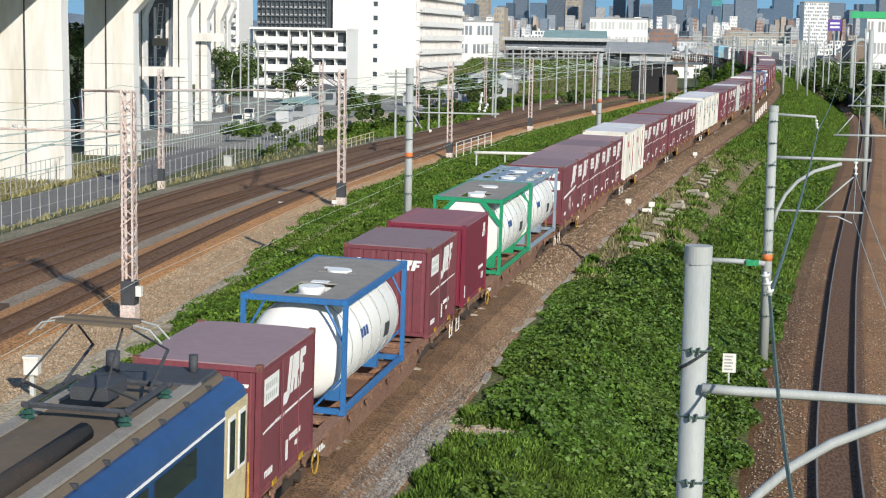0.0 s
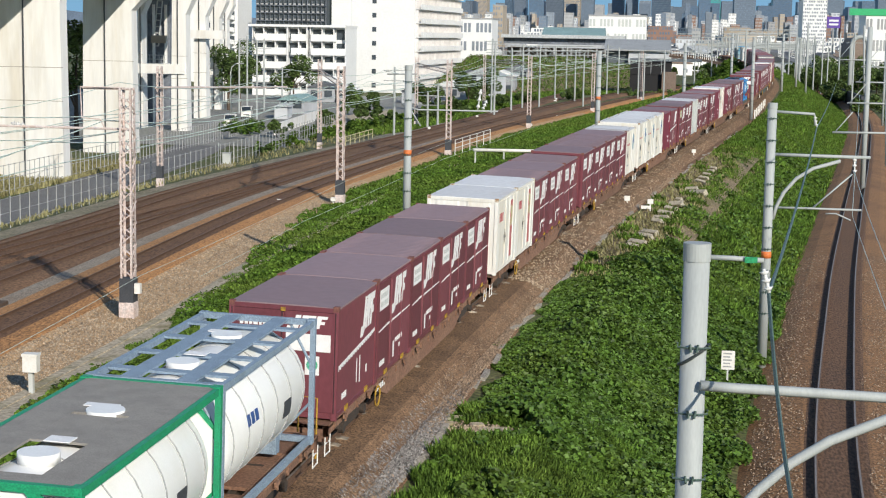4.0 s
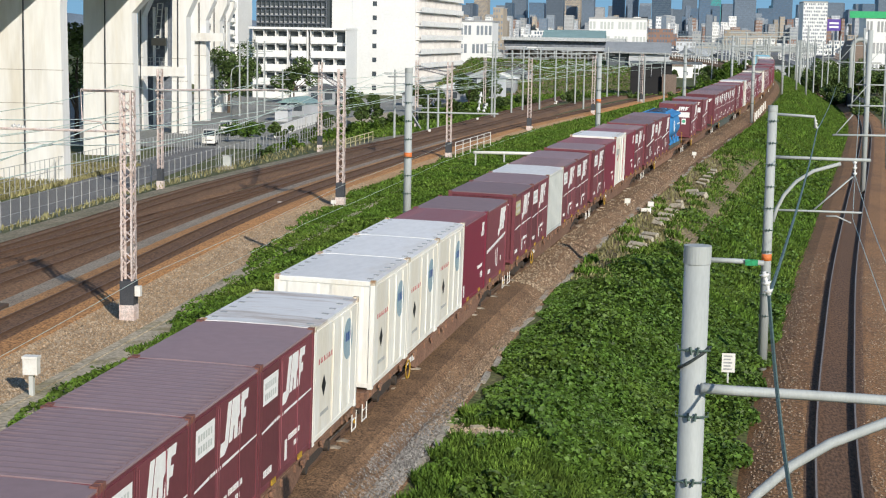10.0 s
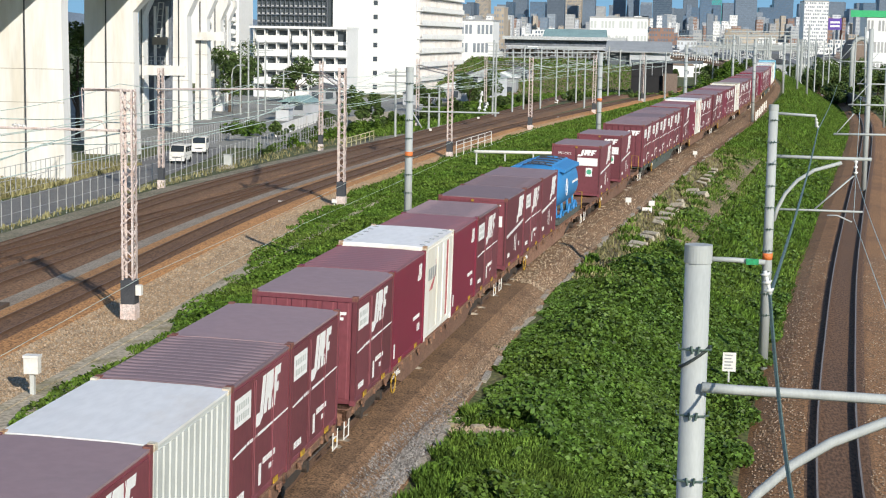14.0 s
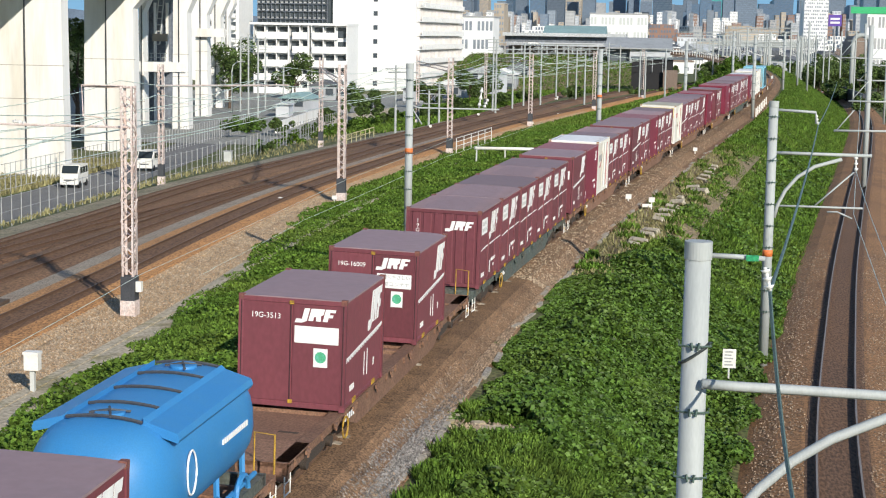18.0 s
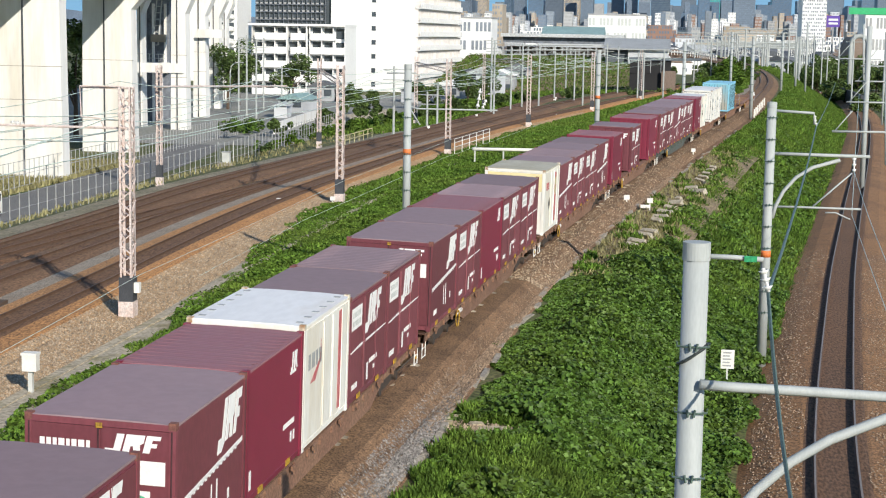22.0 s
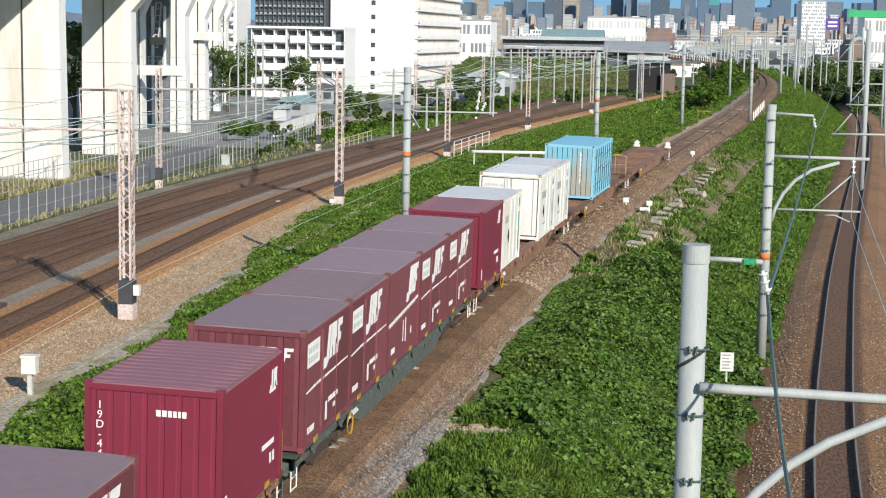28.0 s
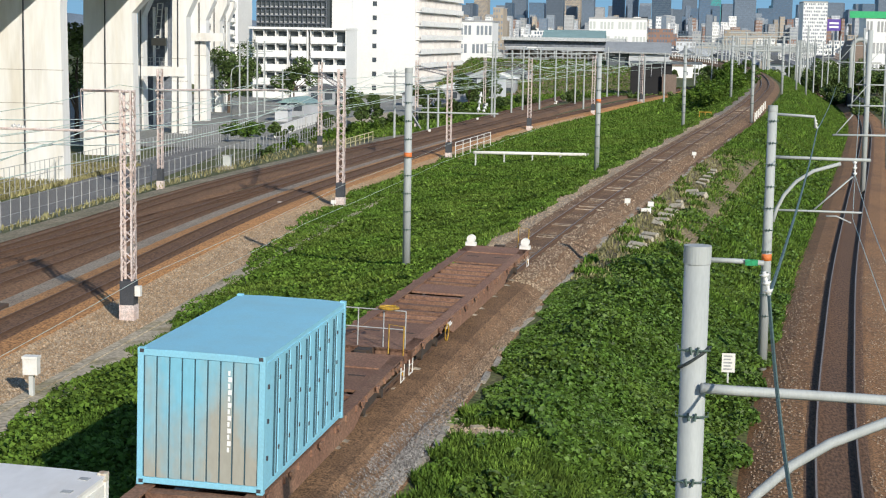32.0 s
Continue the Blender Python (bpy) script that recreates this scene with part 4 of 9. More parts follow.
def shell(thing, W, L, H, body, roof, ribs_end=6, ribs_side=0, castings="rust", roof_ribs=0, edge=None):
    """Floor frame, four walls, cambered roof, corner posts and castings of a box container."""
    w, l = W / 2, L / 2
    bm = bm_new()
    add_box(bm, -w + 0.03, w - 0.03, -l + 0.03, l - 0.03, 0.14, H - 0.05)
    part("body", bm, body, thing)
    bm = bm_new()
    add_box(bm, -w + 0.02, w - 0.02, -l + 0.01, l - 0.01, 0.03, 0.14)
    part("floor_frame", bm, body, thing, bevel=0.008)
    bm = bm_new()
    add_prism(bm, [(-w + 0.01, H - 0.07), (w - 0.01, H - 0.07), (w - 0.01, H - 0.025), (w * 0.5, H - 0.004), (-w * 0.5, H - 0.004), (-w + 0.01, H - 0.025)], "y", -l + 0.012, l - 0.012)
    part("roof", bm, roof, thing)
    if roof_ribs:
        bm = bm_new()
        for i in range(roof_ribs):
            c = -l + (i + 0.5) * L / roof_ribs
            add_prism(bm, [(c - 0.08, H - 0.016), (c - 0.03, H + 0.0005), (c + 0.03, H + 0.0005), (c + 0.08, H - 0.016)], "x", -w + 0.06, w - 0.06)
        part("roof_ribs", bm, roof, thing)
    for sx in (-1, 1):
        for sy in (-1, 1):
            a, b = sorted((sx * w, sx * (w - 0.11)))
            c, d = sorted((sy * l, sy * (l - 0.11)))
            box_part("corner_post", (a, b, c, d, 0.1, H - 0.1), body, thing)
            for z in (0.0, H - 0.11):
                e, f2 = sorted((sx * (w + 0.003), sx * (w - 0.118)))
                g, h2 = sorted((sy * (l + 0.003), sy * (l - 0.125)))
                box_part("corner_casting", (e, f2, g, h2, z, z + 0.116), castings if z else body, thing)
    for sy in (-1, 1):
        c, d = sorted((sy * (l - 0.002), sy * (l - 0.09)))
        box_part("top_end_rail", (-w + 0.11, w - 0.11, c, d, H - 0.13, H - 0.03), edge or body, thing)
    if ribs_end:
        for sy in (-1, 1):
            bm = bm_new()
            ribbed_wall(bm, "x", -w + 0.16, w - 0.16, sy * (l - 0.032), 0.16, H - 0.15, ribs_end, 0.024, sy)
            part("end_panel", bm, body, thing)
    if ribs_side:
        for sx in (-1, 1):
            bm = bm_new()
            ribbed_wall(bm, "y", -l + 0.14, l - 0.14, sx * (w - 0.032), 0.16, H - 0.15, ribs_side, 0.024, sx)
            part("side_panel", bm, body, thing)


def side_doors(thing, W, L, H, body, seam, edges):
    """Door leaves of the long side, told apart by sunk seams, with locking bars."""
    w = W / 2
    for sx in (-1, 1):
        for a, b in zip(edges, edges[1:]):
            lo, hi = sorted((sx * (w - 0.03), sx * (w - 0.006)))
            box_part("door_leaf", (lo, hi, a + 0.014, b - 0.014, 0.17, H - 0.14), body, thing)
        for e in edges[1:-1]:
            bm = bm_new()
            add_bar(bm, (sx * (w + 0.002), e + 0.07, 0.2), (sx * (w + 0.002), e + 0.07, H - 0.2), 0.014, 5)
            part("locking_rod", bm, body, thing)


CN = {"W": 2.45, "L": 3.715, "H": 2.5}


def stripe(u0, u1, v):
    """A long thin wedge that breaks into dashes."""
    out = [[(u0, v - 0.035), (u0 + 0.75, v - 0.005), (u0 + 0.75, v + 0.05), (u0, v + 0.0)]]
    u = u0 + 0.8
    for k in (0.12, 0.1, 0.12, 0.09):
        out.append([(u, v), (u + k, v), (u + k, v + 0.06), (u, v + 0.06)])
        u += k + 0.04
    out.append([(u + 0.05, v + 0.005), (u1, v + 0.045), (u1, v + 0.075), (u + 0.05, v + 0.06)])
    return out


def container_sided(variant=0, column=""):
    """Maroon 12-foot container with side doors: sign and slanted mark on the side."""
    W, L, H = CN["W"], CN["L"], CN["H"]
    t = empty("freight_container")
    tagged(t, "maroon steel freight container with white slanted mark and sign", "container", group="containers on the train")
    shell(t, W, L, H, "maroon", "roof_mauve", 6, 0, "casting", 15 if variant % 2 else 0)
    side_doors(t, W, L, H, "maroon", "seam", (-1.72, -0.62, -0.52, 0.62, 1.72))
    f = Face(t, "x", W / 2 - 0.005)
    f.rect("sign", -1.66, -0.72, 1.7, 2.2, "tan_sign" if variant == 2 else "mark", "white painted sign with unreadable writing")
    f.plates("sign_writing", [[(-1.56 + i * 0.125, v), (-1.56 + i * 0.125 + 0.08, v), (-1.56 + i * 0.125 + 0.08, v + 0.12), (-1.56 + i * 0.125, v + 0.12)] for v in (1.78, 1.98) for i in range(6)], "grey_white", proud=0.006)
    f.plates("logo", logo_blocks(-0.42, 1.42, 1.3, 0.86), "mark", "white slanted mark")
    f.plates("stripe", stripe(-1.7, 1.72, 1.22), "mark", "white dashed stripe")
    f.plates("markings", bars(-1.55, 0.32, 0.5, 0.13, 4, 3) + bars(0.1, 0.62, 0.75, 0.11, 6, 4) + [[(-0.15, 0.28), (0.0, 0.28), (0.0, 0.68), (-0.15, 0.68)]] + bars(0.5, 0.42, 0.25, 0.1, 2, 5), "mark", "small white markings")
    for u in (-1.05, 0.8):
        f.rect("lock_plate", u, u + 0.28, 0.04, 0.15, "yellow", "worn yellow lock plate", 0.02)
    e = Face(t, "y", -L / 2 + 0.006)
    e.plates("logo", logo_blocks(0.05, 1.8, 0.8, 0.34), "mark", "white slanted mark")
    if column:
        for i, ch in enumerate(column):
            e.words(ch, -0.84, 2.08 - i * 0.15, 0.17, "mark")
    else:
        e.plates("markings", [[(-0.82, 2.02 - i * 0.15), (-0.74, 2.02 - i * 0.15), (-0.74, 2.13 - i * 0.15), (-0.82, 2.13 - i * 0.15)] for i in range(6)], "mark", "column of small white characters")
    return t


def container_ended(serial="", sign="white"):
    """Maroon 12-foot container with end doors: large slanted mark high on the side."""
    W, L, H = CN["W"], CN["L"], CN["H"]
    t = empty("freight_container")
    tagged(t, "maroon end-door freight container with large white slanted mark", "container", group="containers on the train")
    shell(t, W, L, H, "maroon", "roof_mauve", 0, 0, "casting", 0)
    for sy in (-1, 1):
        for a, b in ((-1.14, -0.02), (0.02, 1.14)):
            lo, hi = sorted((sy * (L / 2 - 0.03), sy * (L / 2 - 0.008)))
            box_part("end_door", (a, b, lo, hi, 0.17, H - 0.14), "maroon", t)
        bm = bm_new()
        for u in (-0.03, 1.16, -1.16):
            add_bar(bm, (u, sy * (L / 2 - 0.004), 0.16), (u, sy * (L / 2 - 0.004), H - 0.13), 0.016, 5)
        part("door_seal_frame", bm, "seam", t)
        bm = bm_new()
        for z in (H - 0.12, 0.16):
            add_box(bm, -0.06, 0.04, sy * L / 2 - 0.02, sy * L / 2 + 0.02, z - 0.03, z + 0.05)
        part("door_latch", bm, "yellow", t)
    f = Face(t, "x", W / 2 - 0.028)
    f.plates("logo", logo_blocks(0.3, 1.42, 1.08, 0.88), "mark", "large white slanted mark", 0.006)
    f.plates("stripe", [[(-1.7, 1.08), (1.72, 1.32), (1.72, 1.4), (-1.7, 1.16)]] + [[(-1.7 + i * 0.2, 1.05 + i * 0.014), (-1.62 + i * 0.2, 1.05 + i * 0.014), (-1.62 + i * 0.2, 1.12 + i * 0.014), (-1.7 + i * 0.2, 1.12 + i * 0.014)] for i in range(16)], "mark", "white stripe with small writing", 0.006)
    f.plates("markings", [[(0.0, 0.45), (0.05, 0.45), (0.05, 1.0), (0.0, 1.0)], [(0.28, 0.4), (0.34, 0.4), (0.34, 1.02), (0.28, 1.02)], [(0.9, 0.5), (1.0, 0.5), (1.0, 0.68), (0.9, 0.68)]] + bars(-1.3, 0.35, 0.45, 0.14, 3, 7), "mark", "small white markings", 0.006)
    for u in (-1.05, 0.8):
        f.rect("lock_plate", u, u + 0.28, 0.04, 0.15, "yellow", "worn yellow lock plate", 0.02)
    e = Face(t, "y", -L / 2 + 0.007)
    e.plates("logo", logo_blocks(0.06, 1.95, 0.8, 0.33), "mark", "white slanted mark")
    if serial:
        e.words(serial, -0.6, 2.06, 0.17, "mark")
    else:
        e.plates("markings", bars(-0.98, 2.0, 0.8, 0.13, 8, 9), "mark")
    if sign == "writing":
        e.rect("sign", 0.1, 1.04, 1.48, 1.86, "mark", "white sign about kind-to-nature rail containers")
        e.words("環境にやさしい", 0.57, 1.77, 0.125, "frame_grey")
        e.words("鉄道コンテナ", 0.57, 1.58, 0.14, "frame_grey")
    else:
        e.rect("sign", 0.06, 1.06, 1.5, 1.88, "mark", "plain white sign")
    e.rect("sticker_sheet", 0.5, 0.82, 0.98, 1.4, "mark", "white label")
    e.plates("sticker", [[(0.66 + 0.13 * math.cos(a), 1.2 + 0.13 * math.sin(a)) for a in np.linspace(0, 2 * math.pi, 13)[:-1]]], "sticker", "round green emblem", 0.006)
    return t


def container_crimson(column=""):
    W, L, H = CN["W"], CN["L"], CN["H"]
    t = empty("freight_container")
    tagged(t, "fresh crimson freight container with small white mark", "container", group="containers on the train")
    shell(t, W, L, H, "crimson", "roof_crimson", 7, 0, "crimson", 13)
    f = Face(t, "x", W / 2 - 0.028)
    o = [[(1.06, 1.86), (1.2, 1.86), (1.24, 2.22), (1.16, 2.22), (1.14, 1.94), (1.06, 1.94)], [(1.27, 1.86), (1.34, 1.86), (1.38, 2.0), (1.46, 1.86), (1.52, 1.86), (1.46, 2.04), (1.5, 2.22), (1.3, 2.22)]]
    f.plates("logo", o, "mark", "small white mark", 0.006)
    f.plates("markings", bars(1.02, 1.8, 0.4, 0.06, 4, 1) + bars(0.6, 0.8, 0.8, 0.1, 8, 2) + [[(-1.6, 0.25), (-1.48, 0.25), (-1.48, 0.6), (-1.6, 0.6)], [(1.1, 0.45), (1.2, 0.45), (1.2, 0.65), (1.1, 0.65)], [(1.3, 0.45), (1.4, 0.45), (1.4, 0.65), (1.3, 0.65)]], "mark", "small white markings", 0.006)
    for u in (-1.05, 0.8):
        f.rect("lock_plate", u, u + 0.28, 0.04, 0.15, "yellow", "worn yellow lock plate", 0.02)
    e = Face(t, "y", -L / 2 + 0.006)
    if column:
        e.plates("mark", bars(0.05, 1.98, 0.5, 0.11, 4, 6), "mark", "small white mark")
        for i, ch in enumerate(column):
            e.words(ch, -0.95, 2.1 - i * 0.17, 0.2, "mark")
    else:
        e.plates("markings", bars(0.05, 1.98, 0.5, 0.11, 4, 6) + [[(-0.98, 2.05 - i * 0.16), (-0.88, 2.05 - i * 0.16), (-0.88, 2.17 - i * 0.16), (-0.98, 2.17 - i * 0.16)] for i in range(6)], "mark", "column of small white characters")
    return t


def container_white(kind):
    """Tall white insulated containers of several leasing colours."""
    W, L, H = 2.45, 3.715, (2.5 if kind in ("grey", "cream_teal", "disc_low") else 2.6)
    t = empty("insulated_container")
    low, kind = kind == "disc_low", kind.replace("_low", "")
    body = {"grey": "grey_white", "clean": "white_paint", "clean_blue": "white_paint"}.get(kind, "cream")
    roof = {"yellowed": "roof_stain"}.get(kind, "roof_rusty" if low else "roof_white")
    lab = {"red": "cream white insulated container with red vertical stripe and picture", "disc": "cream white insulated container with blue-grey disc mark", "grey": "grey-white ribbed steel freight container", "stripe": "white insulated container with dark red vertical stripe", "yellowed": "cream insulated container with yellow stained end", "cream_teal": "cream container with teal stripe", "clean": "clean white insulated container with navy stripe", "clean_blue": "white insulated container with navy stripe and rusty edge"}[kind]
    tagged(t, lab, "container", group="containers on the train")
    shell(t, W, L, H, body, roof, 0 if kind.startswith("clean") else 5 if kind == "grey" else 2, 12 if kind == "grey" else 0, "casting_pale", 0, edge=body)
    f = Face(t, "x", W / 2 - 0.004)
    e = Face(t, "y", -L / 2 + 0.006)
    if kind != "grey":
        side_doors(t, W, L, H, body, "seam", (-1.72, -0.4, 0.35, 1.1, 1.72))
    diamond = lambda u, v, r: [(u, v - r * 1.35), (u + r, v), (u, v + r * 1.35), (u - r, v)]
    if kind in ("red", "yellowed"):
        f.rect("stripe", 0.62, 1.0, 0.3, 2.3, "red_stripe", "red stripe")
        f.plates("picture", [[(0.81 + 0.17 * math.cos(a), c + 0.2 * math.sin(a)) for a in np.linspace(0, 2 * math.pi, 11)[:-1]] for c in (1.55, 1.95)], "tan_sign", "round food picture", 0.006)
        f.plates("diamond", [diamond(-0.35 if kind == "red" else -0.6, 1.15, 0.2)], "black", "black diamond plate")
        f.plates("mark", bars(-1.45, 1.75, 0.7, 0.3, 3, 8), "red_stripe", "red mark")
    if kind == "disc":
        f.plates("disc", [[(0.95 + 0.4 * math.cos(a), 1.72 + 0.46 * math.sin(a)) for a in np.linspace(0, 2 * math.pi, 19)[:-1]]], "disc_blue", "blue-grey disc mark")
        f.plates("mark", bars(0.72, 1.68, 0.5, 0.2, 3, 8), "navy", "navy mark on the disc", 0.006)
        f.plates("writing", bars(-1.5, 1.64, 1.1, 0.11, 8, 5)[::2] + bars(-1.5, 1.64, 1.1, 0.05, 8, 9)[1::3], "red_stripe", "row of red characters")
        f.plates("diamond", [diamond(-1.05, 1.12, 0.17)], "black", "black diamond plate")
        f.plates("small_writing", bars(-1.3, 0.5, 0.7, 0.08, 8, 6), "frame_grey")
    if kind == "stripe":
        f.rect("stripe", 0.92, 1.22, 0.25, 2.4, "red_stripe", "dark red stripe")
        f.plates("mark", bars(-1.5, 1.6, 0.9, 0.32, 4, 8), "frame_grey", "grey mark")
        f.plates("swoosh", [[(-1.35, 1.3), (-0.6, 1.7), (-0.55, 2.1), (-0.5, 1.7), (-0.95, 1.3)]], "red_stripe", "dark red swoosh")
    if kind.startswith("clean"):
        f.rect("stripe", 1.1, 1.4, 0.25, 1.75, "navy", "navy stripe")
        f.rect("stripe_top", 1.1, 1.4, 1.95, 2.25, "navy", "navy square")
        f.plates("mark", bars(-1.35, 1.6, 0.8, 0.3, 3, 8), "frame_grey", "grey mark")
        f.plates("diamond", [diamond(-0.9, 1.1, 0.2)], "black", "black diamond plate")
        f.plates("small_writing", bars(-1.1, 0.55, 0.7, 0.08, 8, 6), "frame_grey")
        for a, b in ((-1.1, -0.02), (0.02, 1.1)):
            box_part("end_door", (a, b, -L / 2 + 0.005, -L / 2 + 0.03, 0.2, H - 0.2), body, t)
        bm = bm_new()
        for u in (-1.13, 1.13):
            add_box(bm, u - 0.012, u + 0.012, -L / 2 - 0.004, -L / 2 + 0.01, 0.18, H - 0.16)
        add_box(bm, -1.13, 1.13, -L / 2 - 0.004, -L / 2 + 0.01, H - 0.19, H - 0.165)
        add_box(bm, -1.13, 1.13, -L / 2 - 0.004, -L / 2 + 0.01, 0.17, 0.2)
        part("door_seal_frame", bm, "black", t)
        bm = bm_new()
        for u in (-0.2, -0.1, 0.08, 0.95):
            add_bar(bm, (u, -L / 2 - 0.01, 0.22), (u, -L / 2 - 0.01, H - 0.22), 0.016, 6)
        part("locking_gear", bm, "grey_white", t)
        bm = bm_new()
        add_line(bm, [(0.15, -L / 2 - 0.02, 0.75), (0.45, -L / 2 - 0.02, 0.75), (0.45, -L / 2 - 0.02, 1.0), (0.15, -L / 2 - 0.02, 1.0)], 0.012, 4)
        part("door_handle", bm, "frame_grey", t)
        e2 = Face(t, "y", -L / 2 + 0.003)
        e2.words("UR19A-162", -0.6, 2.12, 0.17, "frame_grey")
        e2.plates("mark", bars(-1.0, 1.6, 0.62, 0.22, 3, 8), "navy", "navy mark", 0.006)
    if kind == "cream_teal":
        f.rect("stripe", 1.2, 1.5, 0.3, 1.75, "teal", "teal stripe")
        f.rect("stripe_top", 1.2, 1.5, 1.95, 2.25, "teal", "teal square")
        f.plates("diamond", [diamond(-0.6, 1.1, 0.2)], "black", "black diamond plate")
        f.plates("mark", bars(-1.3, 1.6, 0.6, 0.25, 3, 8), "frame_grey", "grey mark")
    if kind == "yellowed":
        bm = bm_new()
        add_box(bm, -1.1, 1.1, -L / 2 - 0.004, -L / 2 + 0.03, 1.75, H - 0.16)
        part("upper_end_panel", bm, "cream_yellow", t, "yellow stained upper end")
        e.plates("markings", bars(-0.9, 0.9, 0.8, 0.14, 7, 3), "red_stripe", "", 0.012)
    # pale patches on the roof edges
    if kind in ("red", "grey", "cream_teal", "yellowed"):
        return t
    bm = bm_new()
    for sx in (-1, 1):
        for i in range(6):
            c = -1.5 + i * 0.6
            add_box(bm, sx * 1.02 - 0.07, sx * 1.02 + 0.07, c - 0.06, c + 0.06, H - 0.028, H - 0.008)
    part("roof_padding", bm, "frame_grey", t)
    return t


def container_blue20():
    """Light blue 20-foot container with corrugated end and bars on the side doors."""
    W, L, H = 2.44, 6.058, 2.591
    t = empty("freight_container")
    tagged(t, "light blue twenty-foot steel container with grey grime on its corrugated end", "container", group="containers on the train")
    shell(t, W, L, H, "sky_blue", "sky_blue", 0, 0, "sky_blue", 0)
    for sy in (-1, 1):
        bm = bm_new()
        for i in range(9):
            c = -1.1 + (i + 0.5) * 2.2 / 9
            add_prism(bm, [(c - 0.113, sy * (L / 2 - 0.035)), (c - 0.1, sy * (L / 2 - 0.006)), (c + 0.1, sy * (L / 2 - 0.006)), (c + 0.113, sy * (L / 2 - 0.035))], "z", 0.16, H - 0.14)
        part("end_panel", bm, "blue_dirty", t, "grimy corrugated end wall")
        # darker sheet behind the ribs paints the shade of the grooves
        box_part("end_groove", (-1.11, 1.11, *sorted((sy * (L / 2 - 0.04), sy * (L / 2 - 0.026))), 0.16, H - 0.14), "blue_shade_and_rod", t)
    edges = np.linspace(-2.9, 2.9, 9)
    side_doors(t, W, L, H, "sky_blue", "seam", edges)
    f = Face(t, "x", W / 2 - 0.005)
    f.plates("seals", [[(e - 0.028, 0.2), (e + 0.028, 0.2), (e + 0.028, H - 0.18), (e - 0.028, H - 0.18)] for e in edges[1:-1]], "dark_paint", "dark door seals", 0.003)
    for e in edges[:-1]:
        for z in (0.55, 1.25, 1.9):
            bm = bm_new()
            add_box(bm, W / 2 - 0.01, W / 2 + 0.025, e + 0.06, e + 0.11, z + 0.2 * ((e * 3) % 1), z + 0.2 * ((e * 3) % 1) + 0.08)
            part("hinge", bm, "dark_paint", t)
    for k in range(8):
        y = edges[k] + 0.5
        bm = bm_new()
        add_bar(bm, (W / 2 + 0.012, y, 0.2), (W / 2 + 0.012, y, H - 0.2), 0.02, 6)
        part("locking_rod", bm, "blue_shade_and_rod", t)
    # dark plates on the castings paint the shade inside their holes
    for sx in (-1, 1):
        for z in (0.02, H - 0.1):
            box_part("casting_hole", (*sorted((sx * (W / 2 - 0.12), sx * (W / 2 - 0.04))), -L / 2 - 0.008, -L / 2 + 0.01, z + 0.02, z + 0.09), "dark_paint", t)
    e = Face(t, "y", -L / 2 + 0.006)
    e.plates("markings", [[(0.52, 2.2 - i * 0.12), (0.56 + 0.03 * (i % 2), 2.2 - i * 0.12), (0.56 + 0.03 * (i % 2), 2.29 - i * 0.12), (0.52, 2.29 - i * 0.12)] for i in range(13)], "mark", "column of worn white characters")
    return t


